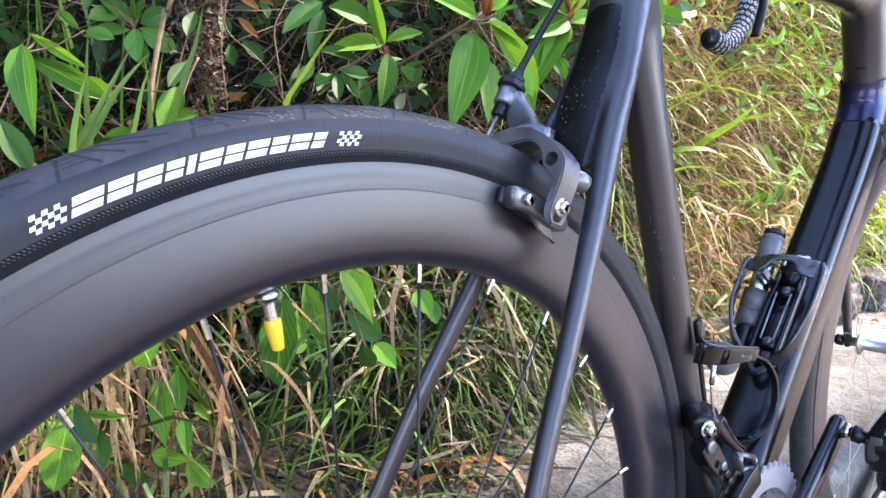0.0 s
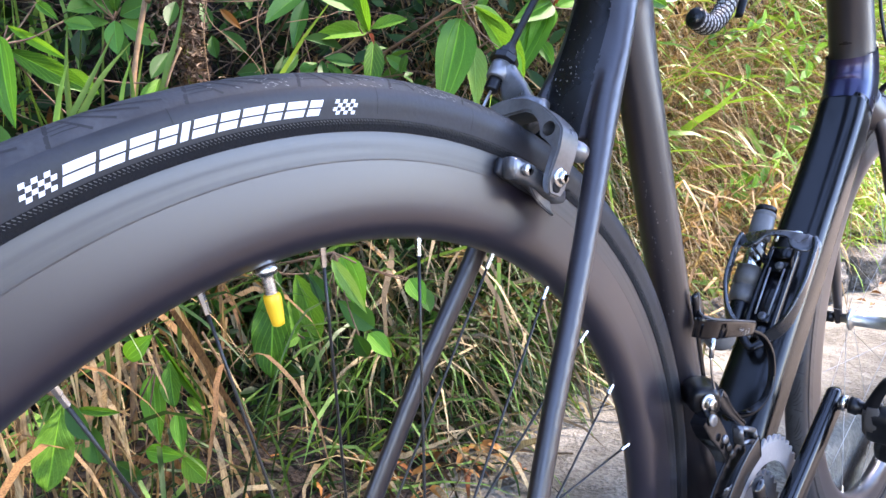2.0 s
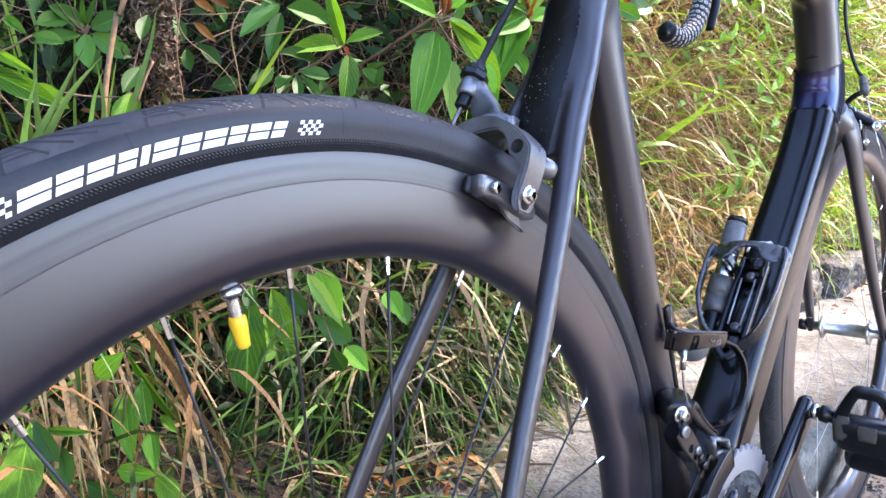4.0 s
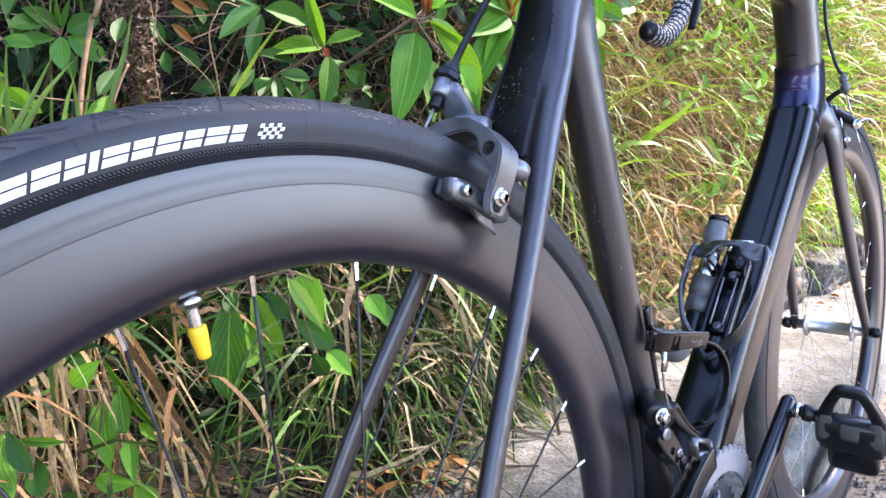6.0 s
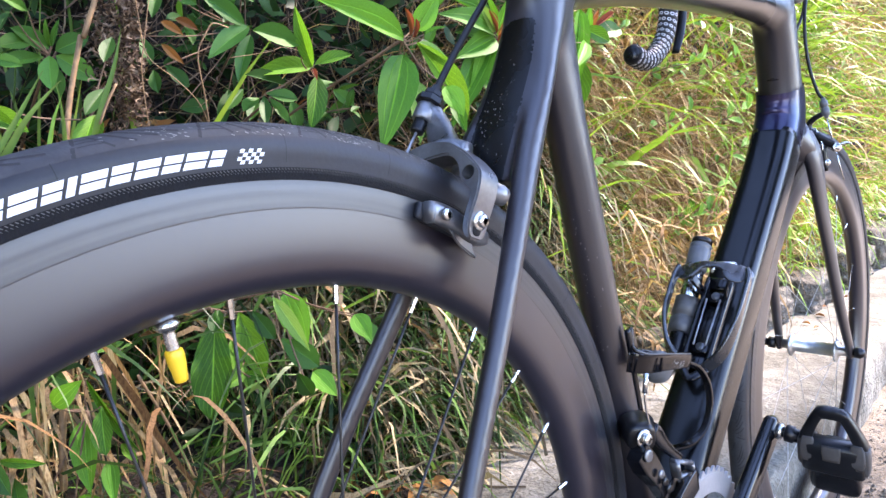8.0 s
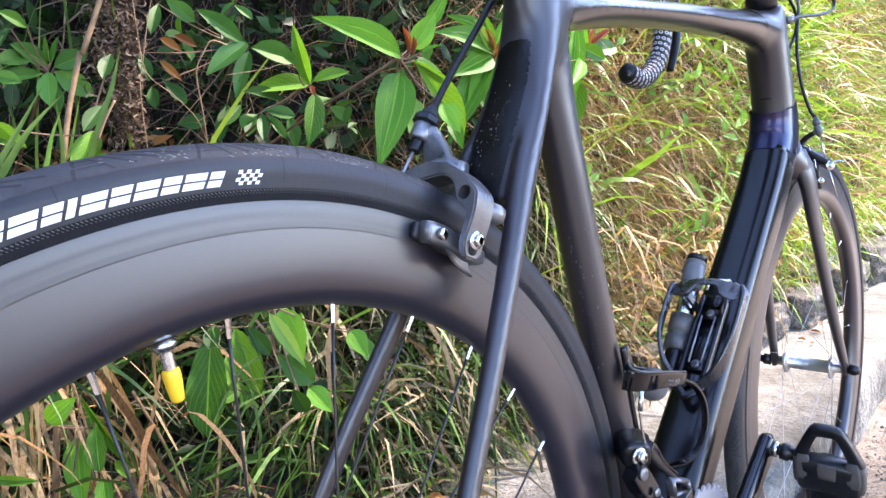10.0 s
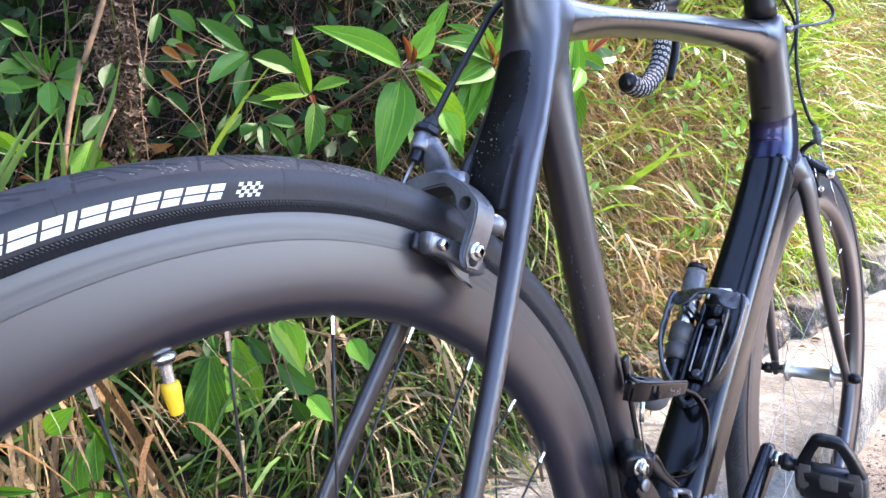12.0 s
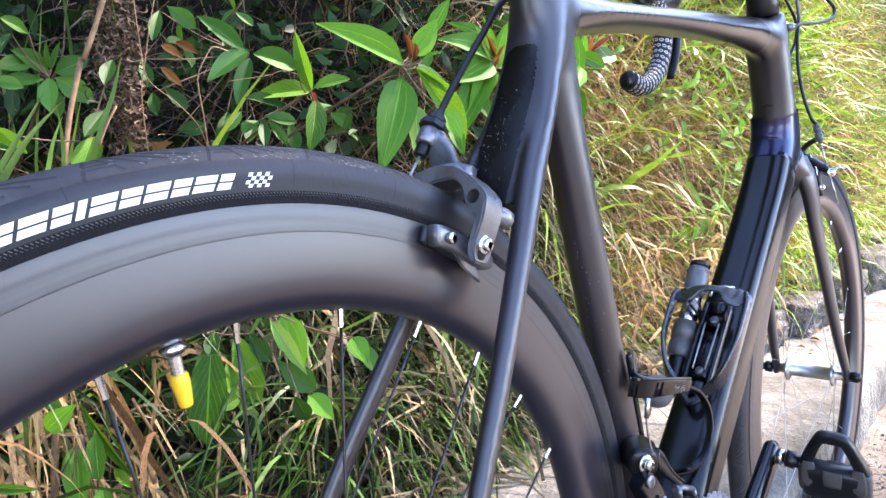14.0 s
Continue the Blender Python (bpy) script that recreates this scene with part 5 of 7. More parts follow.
def build_bottle_cages(bike):
    # on the down tube, holding a mini pump
    ax = Vector((0.137, 0, 0.136)).normalized()
    up = Vector((-ax.z, 0, ax.x))
    o = Vector((0.519, 0, 0.448))

    def cp(s, y, h):
        return tuple(o + ax * s + up * h + Vector((0, y, 0)))
    bm = bmesh.new()
    for y in (-0.0125, 0.0125):
        loft(bm, [(*cp(-0.022, y, 0.0), 0.0030, 0.0055), (*cp(0.03, y, 0.0), 0.0030, 0.0055), (*cp(0.086, y, 0.0), 0.0030, 0.0055)], n=10, power=3)
    for s, w in ((-0.018, 0.008), (0.000, 0.007), (0.064, 0.007), (0.082, 0.008)):
        loft(bm, [(*cp(s, -0.012, -0.0015), w, 0.0025), (*cp(s, 0.012, -0.0015), w, 0.0025)], ref=tuple(ax), n=10, sub=0, power=4)
    loft(bm, [(*cp(-0.012, 0, -0.006), 0.011, 0.002), (*cp(0.080, 0, -0.006), 0.011, 0.002)], n=10, sub=0, power=4)
    cage = part("bottle_cage", bm, M_CAGE, bike, "black moulded bottle cage on the down tube")
    for s in (0.0, 0.064):
        bm = bmesh.new()
        bolt_head(bm, cp(s, 0, 0.0), up, 0.0045, 0.003, 0.5)
        part("cage_bolt", bm, M_ALLOY_D, cage)
        bm = bmesh.new()
        rod(bm, cp(s, 0, 0.0), cp(s, 0, -0.012), 0.006)
        part("boss", bm, M_CAGE, cage)
    for sg in (1, -1):
        bm = bmesh.new()
        loft(bm, [(*cp(-0.028, sg * 0.004, 0.001), 0.004, 0.0040), (*cp(-0.023, sg * 0.015, 0.004), 0.0058, 0.0032), (*cp(-0.008, sg * 0.029, 0.014), 0.0062, 0.0026), (*cp(0.020, sg * 0.0375, 0.024), 0.0058, 0.0022), (*cp(0.050, sg * 0.0390, 0.027), 0.0052, 0.0022), (*cp(0.070, sg * 0.0385, 0.028), 0.0056, 0.0024), (*cp(0.080, sg * 0.0350, 0.027), 0.0080, 0.0026)], ref=(ax * 0.55 + up * 0.83)[:], n=12, power=4)
        part("cage_wing", bm, M_BRIDGE, cage)
        bm = bmesh.new()
        loft(bm, [(*cp(0.0, sg * 0.0062, 0.0045), 0.0010, 0.0010), (*cp(0.058, sg * 0.0072, 0.0045), 0.0010, 0.0010)], n=8, sub=0)
        part("rib", bm, M_RING, cage, "worn bright rib of the cage")
    # a polished bridge joins the wings: broad at its shoulders, slim where it passes the spine
    bm = bmesh.new()
    loft(bm, [(*cp(q, y, h), w, 0.0015) for y, h, q, w in ((-0.0385, 0.0235, 0.0740, 0.0060), (-0.0340, 0.0270, 0.0770, 0.0100), (-0.0240, 0.0300, 0.0765, 0.0140), (-0.0130, 0.0315, 0.0830, 0.0060), (0.0, 0.0318, 0.0845, 0.0042), (0.0130, 0.0315, 0.0830, 0.0060), (0.0240, 0.0300, 0.0765, 0.0140), (0.0340, 0.0270, 0.0770, 0.0100), (0.0385, 0.0235, 0.0740, 0.0060))], ref=tuple(ax * 0.97 - up * 0.24), n=14, sub=4, power=5)
    part("cage_bridge", bm, M_BRIDGE, cage, "polished black bridge between the wings")
    for sg in (1, -1):
        bm = bmesh.new()
        loft(bm, [(*cp(0.0700, sg * 0.0200, 0.0290), 0.0070, 0.0014), (*cp(0.0660, sg * 0.0150, 0.0180), 0.0055, 0.0014), (*cp(0.0640, sg * 0.0125, 0.0040), 0.0050, 0.0014)], ref=tuple(ax), n=10, sub=4, power=4)
        part("cage_strut", bm, M_CAGE, cage)
    bm = bmesh.new()
    loft(bm, [(*cp(-0.026, -0.013, 0.003), 0.0022, 0.0045), (*cp(-0.040, 0.0, 0.005), 0.0022, 0.0045), (*cp(-0.026, 0.013, 0.003), 0.0022, 0.0045)], ref=tuple(up), n=10, sub=4, power=4)
    part("cage_toe", bm, M_CAGE, cage)
    bm = bmesh.new()
    for y0, y1, s0, s1 in ((-0.011, -0.011, 0.094, 0.108), (-0.011, 0.011, 0.108, 0.108), (0.011, 0.011, 0.108, 0.094)):
        loft(bm, [(*cp(s0, y0, 0.004), 0.0011, 0.0016), (*cp(s1, y1, 0.004), 0.0011, 0.0016)], ref=tuple(up), n=8, sub=0)
    part("strap_buckle", bm, M_STEEL, cage, "small steel strap buckle")
    # pump clipped along the left of the cage
    pa, pb = Vector((0.524, 0.030, 0.432)), Vector((0.600, 0.029, 0.546))
    pd = (pb - pa).normalized()

    def pq(s):
        return pa + pd * s
    bm = bmesh.new()
    loft(bm, [(*pq(s), r, r) for s, r in ((0.0, 0.0095), (0.002, 0.0105), (0.045, 0.0105), (0.046, 0.0095), (0.05, 0.0095))], n=18, sub=0)
    pump = part("mini_pump", bm, M_PLASTIC, bike, "black mini pump with a silver barrel and grey cap")
    bm = bmesh.new()
    loft(bm, [(*pq(s), r, r) for s, r in ((0.049, 0.0098), (0.106, 0.0098))], n=18, sub=0)
    part("pump_barrel", bm, M_STEEL, pump)
    bm = bmesh.new()
    loft(bm, [(*pq(s), r, r) for s, r in ((0.102, 0.0105), (0.104, 0.0118), (0.128, 0.0120), (0.129, 0.0112), (0.131, 0.0112), (0.132, 0.0120), (0.134, 0.0118), (0.136, 0.0105), (0.1365, 0.008))], n=18, sub=0)
    part("pump_cap", bm, M_GREYCAP, pump)
    bm = bmesh.new()
    loft(bm, [(*pq(z), q, q) for z, q in ((0.026, 0.0112), (0.027, 0.0136), (0.043, 0.0140), (0.0435, 0.0122), (0.0470, 0.0122), (0.0475, 0.0140), (0.068, 0.0136), (0.069, 0.0112))], n=20, sub=0)
    loft(bm, [(*(pq(0.050) + Vector((0, -0.008, -0.004))), 0.018, 0.004), (*(pq(0.050) + Vector((0.004, -0.026, -0.016))), 0.016, 0.004)], ref=tuple(pd), n=10, sub=0, power=3)
    part("pump_clip", bm, M_GREYPL, pump, "worn dark grey clip round the pump")
    bm = bmesh.new()
    loft(bm, [(*pq(z), q, q) for z, q in ((0.1364, 0.0090), (0.1368, 0.0112), (0.1420, 0.0112), (0.1430, 0.0090))], n=18, sub=0)
    part("pump_top", bm, M_PLASTIC, pump)
    # on the seat tube, empty
    ax2 = Vector((-0.082, 0, 0.262)).normalized()
    fw = Vector((ax2.z, 0, -ax2.x))
    o2 = Vector((0.333, 0, 0.455)) + fw * 0.018

    def sp(s, y, h):
        return tuple(o2 + ax2 * s + fw * h + Vector((0, y, 0)))
    bm = bmesh.new()
    loft(bm, [(*sp(-0.035, 0, 0.002), 0.010, 0.004), (*sp(0.02, 0, 0.003), 0.010, 0.004), (*sp(0.045, 0, 0.003), 0.009, 0.004)], n=12, power=3)
    low = part("bottle_cage", bm, M_CAGE, bike, "black moulded bottle cage on the seat tube")
    bm = bmesh.new()
    band = [(0.3150, -0.020, 0.4876, 0.0085), (0.3190, -0.027, 0.4862, 0.0085), (0.3340, -0.0315, 0.4825, 0.0080), (0.3622, -0.0320, 0.4767, 0.0072), (0.3946, -0.0300, 0.4691, 0.0066), (0.4250, -0.0255, 0.4612, 0.0062), (0.4360, -0.016, 0.4575, 0.0060), (0.4390, 0.0, 0.4555, 0.0060), (0.4330, 0.018, 0.4570, 0.0060), (0.4100, 0.030, 0.4630, 0.0060), (0.3700, 0.0305, 0.4740, 0.0060), (0.3400, 0.018, 0.4870, 0.0060)]
    loft(bm, [(x, y, z, h, 0.0018) for x, y, z, h in band], ref=(0.10, -0.22, 1), n=12, sub=6, power=5)
    hoop = part("cage_band", bm, M_BANDPL, low, smooth=False)
    # light grey bead drawn in place of the sky's reflection on the band's edge
    bm = bmesh.new()
    edge = [(0.3215, -0.0210, 0.5143), (0.3215, -0.0217, 0.5016), (0.3194, -0.0245, 0.4976), (0.3209, -0.0285, 0.4952), (0.3330, -0.0325, 0.4910), (0.3622, -0.0332, 0.4842), (0.3946, -0.0312, 0.4760), (0.4250, -0.0265, 0.4678)]
    loft(bm, [(x, y, z, 0.0009, 0.0010) for x, y, z in edge], ref=(0.1, 1, 0.2), n=8, sub=4)
    part("band_glint", bm, M_GREYPL, low, "grey bead painting the sky's glint on the upper edge")
    bm = bmesh.new()
    loft(bm, [(0.3200, -0.019, 0.5130, 0.0018, 0.0045), (0.3225, -0.020, 0.5030, 0.0022, 0.0055), (0.3275, -0.019, 0.4920, 0.0022, 0.0070)], n=12, power=5)
    part("cage_tab", bm, M_CAGE, low)
    rnd = random.Random(41)
    bm = bmesh.new()
    for _ in range(26):
        x = rnd.uniform(0.370, 0.392)
        o3 = Vector((x, -0.0342, 0.4735 - 0.24 * (x - 0.370) + rnd.uniform(-0.0035, 0.0030)))
        d3 = Vector((rnd.uniform(0.0006, 0.0022), 0, rnd.uniform(-0.0005, 0.0012)))
        e3 = Vector((0, 0, rnd.uniform(0.0001, 0.0003)))
        bm.faces.new([bm.verts.new(o3 + q) for q in (-d3 - e3, d3 - e3, d3 + e3, -d3 + e3)])
    part("scuffs", bm, M_MUD, hoop, smooth=False)
    bm = bmesh.new()
    loft(bm, [(0.434, -0.020, 0.457, 0.0032, 0.0016), (0.452, -0.024, 0.447, 0.0032, 0.0016), (0.466, -0.027, 0.428, 0.0032, 0.0016), (0.468, -0.028, 0.405, 0.0032, 0.0016), (0.459, -0.026, 0.386, 0.0032, 0.0016), (0.442, -0.018, 0.374, 0.0040, 0.0018), (0.420, -0.004, 0.372, 0.0050, 0.0022)], n=12, power=5)
    part("cage_foot", bm, M_CAGE, low, smooth=False)
    bm = bmesh.new()
    loft(bm, [(0.4195, 0.004, 0.462, 0.012, 0.012), (0.4215, 0.004, 0.454, 0.0145, 0.0145), (0.423, 0.004, 0.446, 0.0140, 0.0140), (0.4245, 0.004, 0.440, 0.010, 0.010), (0.425, 0.004, 0.4375, 0.004, 0.004)], n=18, sub=3)
    part("cage_stop", bm, M_GREYCAP, low)


def build_bicycle():
    bike = tagged(new("bicycle"), "black carbon road bicycle standing beside a grassy bank", "bicycle")
    rear = build_wheel(bike, "rear_wheel", (0, 0, AXLE), 28, 2.0708, "deep black carbon rim", True, (0.020, 0.032))
    build_valve(rear, 2.0708 - 1.5 * 2 * math.pi / 28)
    front = build_wheel(bike, "front_wheel", (0, 0, 0), 18, 1.45, "deep black carbon rim", False, (0.034, 0.034))
    front.matrix_basis = Matrix.Translation((0.987, 0, AXLE)) @ Matrix.Rotation(-0.03, 4, "Z")
    build_frame(bike)
    build_fork(bike)
    build_brake(bike)
    build_front_brake(bike)
    build_cables(bike)
    build_cockpit(bike)
    build_drivetrain(bike)
    build_bottle_cages(bike)


build_bicycle()


# ---- plants ----
def blades(name, n, area, length, width, material, droop, seed, label, up=(0.35, 0.8), lines=4, out=0.0, kink=0.06, clump=0.0, ys=None):
    """A mass of bent blades rooted on the bank, or between ys; area is x0, x1, z0, z1."""
    rnd = random.Random(seed)
    verts, faces = [], []
    for _ in range(n):
        x, z = rnd.uniform(area[0], area[1]), rnd.uniform(area[2], area[3])
        if clump and noise.noise(Vector((x * 2.6, z * 3.2, seed * 1.7))) * clump < rnd.uniform(-0.5, 0.5):
            continue
        p = Vector((x, rnd.uniform(*ys) if ys else bank_y(x, z) + 0.02 - out * rnd.random(), z))
        az = rnd.gauss(0, 1.15)
        el = rnd.uniform(*up) * math.pi / 2
        d = Vector((math.sin(az) * math.cos(el), -math.cos(az) * math.cos(el), math.sin(el)))
        ln, w = rnd.uniform(*length), rnd.uniform(*width)
        side = Vector((rnd.uniform(-1, 1), rnd.uniform(-1, 1), rnd.uniform(-0.4, 0.4)))
        side = (side - d * side.dot(d)).normalized()
        dr = rnd.uniform(*droop)
        base = len(verts)
        for k in range(lines + 1):
            u = k / lines
            ww = w * (1 - u ** 2.2) * (0.6 + 0.4 * min(1, u * 4)) + 0.0003
            verts.append(p - side * ww / 2)
            verts.append(p + side * ww / 2)
            if k:
                a = base + 2 * k
                faces.append((a - 2, a - 1, a + 1, a))
            p = p + d * ln / lines
            d = (d + Vector((0, 0, -dr)) + Vector((rnd.gauss(0, kink), rnd.gauss(0, kink), rnd.gauss(0, kink)))).normalized()
    ob = raw(name, verts, faces, material)
    return tagged(ob, label, "grass", kind="stuff")


def leaf_mesh(name, material, shape, fold=0.18, curl=0.12, ruffle=0.0, rows=9, seed=1):
    """A leaf one unit long and one wide, from its stalk along +y, with uv along it."""
    rnd = random.Random(seed)
    verts, faces, uvs = [], [], []
    cols = (-1.0, -0.62, -0.25, 0.0, 0.25, 0.62, 1.0)
    for i in range(rows + 1):
        v = i / rows
        if shape == "ovate":
            w = math.sin(math.pi * v ** 0.78) ** 0.85 * (1 - 0.25 * v)
        elif shape == "lance":
            w = math.sin(math.pi * v) ** 0.8
        else:
            w = math.sin(math.pi * v ** 1.35) ** 0.7
        w = max(w, 0.02) * 0.5
        for c in cols:
            z = fold * abs(c) * w - curl * v * v + ruffle * math.sin(v * 21 + c * 2) * abs(c) * 0.5 + rnd.gauss(0, 0.004)
            verts.append((c * w, v, z))
            uvs.append((0.5 + c * 0.5, v))
    k = len(cols)
    for i in range(rows):
        for j in range(k - 1):
            a = i * k + j
            faces.append((a, a + 1, a + k + 1, a + k))
    me = bpy.data.meshes.new(name)
    me.from_pydata(verts, [], faces)
    lay = me.uv_layers.new(name="UVMap")
    for lp in me.loops:
        lay.data[lp.index].uv = uvs[lp.vertex_index]
    me.materials.append(material)
    me.shade_smooth()
    return me


L_OVATE = [leaf_mesh("ovate_leaf", M_LEAF, "ovate", 0.22, c, 0.0, seed=s) for c, s in ((0.10, 1), (0.22, 2), (0.02, 3))]
L_LANCE = [leaf_mesh("lance_leaf", M_LEAF2, "lance", 0.25, c, 0.0, seed=s) for c, s in ((0.12, 4), (0.25, 5))]
L_RUFFLE = [leaf_mesh("crinkled_leaf", M_LEAF2, "obovate", 0.2, 0.12, 0.055, rows=18, seed=6)]
L_WEED = [leaf_mesh("weed_leaf", M_WEED, "obovate", 0.2, c, 0.0, rows=6, seed=s) for c, s in ((0.08, 14), (0.2, 15))]
L_OBOV = [leaf_mesh("small_leaf", M_LEAFD, "obovate", 0.2, c, 0.0, rows=7, seed=s) for c, s in ((0.08, 7), (0.2, 8))]


def leaf_pose(base, tip, width, spin=0.0, facing=(-0.55, -0.75, 0.35)):
    """Sets a unit leaf from its stalk end to its tip, turned towards facing."""
    b, t = Vector(base), Vector(tip)
    y = (t - b)
    ln = y.length
    y.normalize()
    z = Vector(facing)
    z = (z - y * z.dot(y)).normalized()
    z = Matrix.Rotation(spin, 3, y) @ z
    x = y.cross(z)
    return Matrix((( x.x * width, y.x * ln, z.x * ln, b.x), (x.y * width, y.y * ln, z.y * ln, b.y), (x.z * width, y.z * ln, z.z * ln, b.z), (0, 0, 0, 1)))


def stem_part(parent, pts, r, material=None):
    bm = bmesh.new()
    loft(bm, [(*p, r * (1 - 0.5 * i / len(pts)), r * (1 - 0.5 * i / len(pts))) for i, p in enumerate(pts)], (0.3, 0.5, 0.8), 7, 4)
    return part("stem", bm, material or M_TWIG, parent)


def shrub(name, base, way, leaves, kinds, size, seed, label, group="", spread=1.0):
    """A leafy shoot: a bent stem from base along way with leaves in pairs and a tuft at its end."""
    rnd = random.Random(seed)
    base, way = Vector(base), Vector(way)
    thing = tagged(new(name), label, "plant", group)
    thing.location = base
    pts = []
    for k in range(5):
        u = k / 4
        pts.append(way * u + Vector((rnd.gauss(0, 0.008), rnd.gauss(0, 0.008), -0.02 * u * u)) * (1 if k else 0))
    stem_part(thing, [tuple(p) for p in pts], 0.0022)
    d = way.normalized()
    for i in range(leaves):
        u = 0.35 + 0.65 * (i // 2) / max(1, leaves // 2 - 0.5)
        u = min(1, u)
        f = u * 4
        k = min(3, int(f))
        p = pts[k].lerp(pts[k + 1], f - k)
        an = (i % 2) * math.pi + (i // 2) * 1.4 + rnd.gauss(0, 0.3)
        e1 = d.orthogonal().normalized()
        e2 = d.cross(e1)
        out = (e1 * math.cos(an) + e2 * math.sin(an)) * spread + d * rnd.uniform(0.2, 0.8) + Vector((0, -0.25, -0.15))
        ln = size * rnd.uniform(0.65, 1.15)
        m = leaf_pose(p, p + out.normalized() * ln, ln * rnd.uniform(0.36, 0.5), rnd.gauss(0, 0.4), (-0.4 + rnd.gauss(0, 0.3), -0.7, 0.6))
        shared("leaf", rnd.choice(kinds), thing, m)
    return thing


def plant_mass():
    # thicket of small dark leaves behind everything on the left
    rnd = random.Random(11)
    tpl = []
    for v, w in ((0, 0.05), (0.3, 0.8), (0.65, 1.0), (1.0, 0.03)):
        tpl.append((v, w))
    verts, faces = [], []
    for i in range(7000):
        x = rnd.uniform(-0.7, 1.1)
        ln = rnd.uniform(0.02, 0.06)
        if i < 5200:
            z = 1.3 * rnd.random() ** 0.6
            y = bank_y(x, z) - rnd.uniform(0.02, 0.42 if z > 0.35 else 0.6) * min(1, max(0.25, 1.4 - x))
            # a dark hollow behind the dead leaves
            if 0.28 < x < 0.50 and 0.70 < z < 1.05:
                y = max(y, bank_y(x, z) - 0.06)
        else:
            # overhang out of view, added to shade the leaves below
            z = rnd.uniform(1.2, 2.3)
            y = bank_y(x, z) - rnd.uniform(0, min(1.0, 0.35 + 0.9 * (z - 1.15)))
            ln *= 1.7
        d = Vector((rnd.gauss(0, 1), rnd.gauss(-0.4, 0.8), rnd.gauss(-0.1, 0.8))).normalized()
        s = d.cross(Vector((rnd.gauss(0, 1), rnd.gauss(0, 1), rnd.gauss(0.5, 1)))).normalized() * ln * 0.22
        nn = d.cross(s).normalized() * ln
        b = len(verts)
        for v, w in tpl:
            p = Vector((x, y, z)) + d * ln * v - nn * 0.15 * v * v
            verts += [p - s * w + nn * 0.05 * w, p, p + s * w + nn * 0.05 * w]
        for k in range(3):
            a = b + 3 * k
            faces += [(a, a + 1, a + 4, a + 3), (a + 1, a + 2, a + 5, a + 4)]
    tagged(raw("thicket", verts, faces, M_THICK), "dense undergrowth of small leaves on the bank, its green darkened as shade", "undergrowth", kind="stuff")
    blades("dry_grass", 700, (-0.5, 0.9, 0.0, 1.5), (0.15, 0.45), (0.0012, 0.004), M_STRAW_SHADED, (0.15, 0.6), 21, "tangled straw-coloured dead grass in the thicket", up=(-0.3, 0.7), out=0.25)
    blades("dry_grass", 1500, (0.35, 1.25, 0.18, 0.75), (0.18, 0.45), (0.0018, 0.006), M_STRAW_SHADED, (0.35, 0.9), 22, "thick fringe of dead grass hanging over the foot of the bank", up=(-0.4, 0.3), out=0.10, lines=5, kink=0.2)
    blades("dry_grass", 900, (-0.15, 0.75, 0.1, 0.62), (0.12, 0.34), (0.006, 0.016), M_STRAW_SHADED, (0.2, 0.7), 28, "broad dead grass leaves folded down the bank", up=(-0.9, 0.5), out=0.45, kink=0.16, clump=1.0)
    blades("dry_grass", 800, (-0.2, 0.75, 0.0, 0.7), (0.08, 0.34), (0.0012, 0.004), M_STRAW_SHADED, (0.2, 0.7), 33, "thin dead grass low on the bank", up=(-0.6, 0.7), out=0.42, kink=0.2, clump=1.5)
    blades("grass", 620, (-0.3, 0.85, 0.0, 0.55), (0.10, 0.32), (0.002, 0.008), M_GRASS_SHADED, (0.15, 0.6), 34, "green grass blades low on the bank", up=(-0.3, 0.9), out=0.42)
    blades("grass", 1500, (0.4, 1.3, 0.1, 0.7), (0.14, 0.40), (0.002, 0.006), M_GRASS_SHADED, (0.25, 0.8), 23, "green grass blades hanging among dead stalks", up=(-0.3, 0.7), out=0.08)
    blades("grass", 420, (0.45, 0.80, 0.12, 0.45), (0.14, 0.34), (0.003, 0.009), M_GRASS_SHADED, (0.4, 1.0), 37, "green grass hanging over the grey stone", up=(-0.3, 0.5), out=0.42, kink=0.15)
    blades("dry_grass", 420, (0.42, 0.85, 0.12, 0.45), (0.12, 0.30), (0.003, 0.009), M_STRAW_SHADED, (0.4, 1.0), 38, "dead grass hanging over the grey stone", up=(-0.4, 0.4), out=0.42, kink=0.2)
    blades("grass", 60, (-0.2, 0.40, 0.35, 0.75), (0.30, 0.55), (0.005, 0.010), M_GRASS, (0.05, 0.2), 29, "tall green grass blades in front of the thicket", up=(0.5, 0.95), out=0.45)
    blades("grass", 4600, (1.0, 3.6, 0.0, 2.2), (0.06, 0.24), (0.003, 0.010), M_GRASS, (0.12, 0.6), 24, "bright green grass on the sunny bank", up=(-0.1, 0.9), kink=0.33, lines=6, clump=1.2)
    blades("grass", 2000, (1.0, 3.8, 0.0, 2.2), (0.12, 0.36), (0.009, 0.026), M_LIME, (0.10, 0.5), 30, "broad lime green grass blades on the sunny bank", up=(-0.1, 0.9), lines=6, kink=0.12, clump=1.2)
    blades("dry_grass", 34000, (0.9, 3.6, 0.0, 2.2), (0.05, 0.20), (0.003, 0.0095), M_STRAW, (0.15, 0.8), 25, "straw-coloured dead grass on the sunny bank", up=(-0.8, 0.8), lines=6, kink=0.45, clump=0.5)
    blades("dry_grass", 6000, (0.9, 2.3, 0.25, 1.35), (0.05, 0.17), (0.003, 0.008), M_STRAW, (0.15, 0.8), 39, "thatch of matted dead grass close to the soil", up=(-0.9, 0.8), lines=5, kink=0.4)
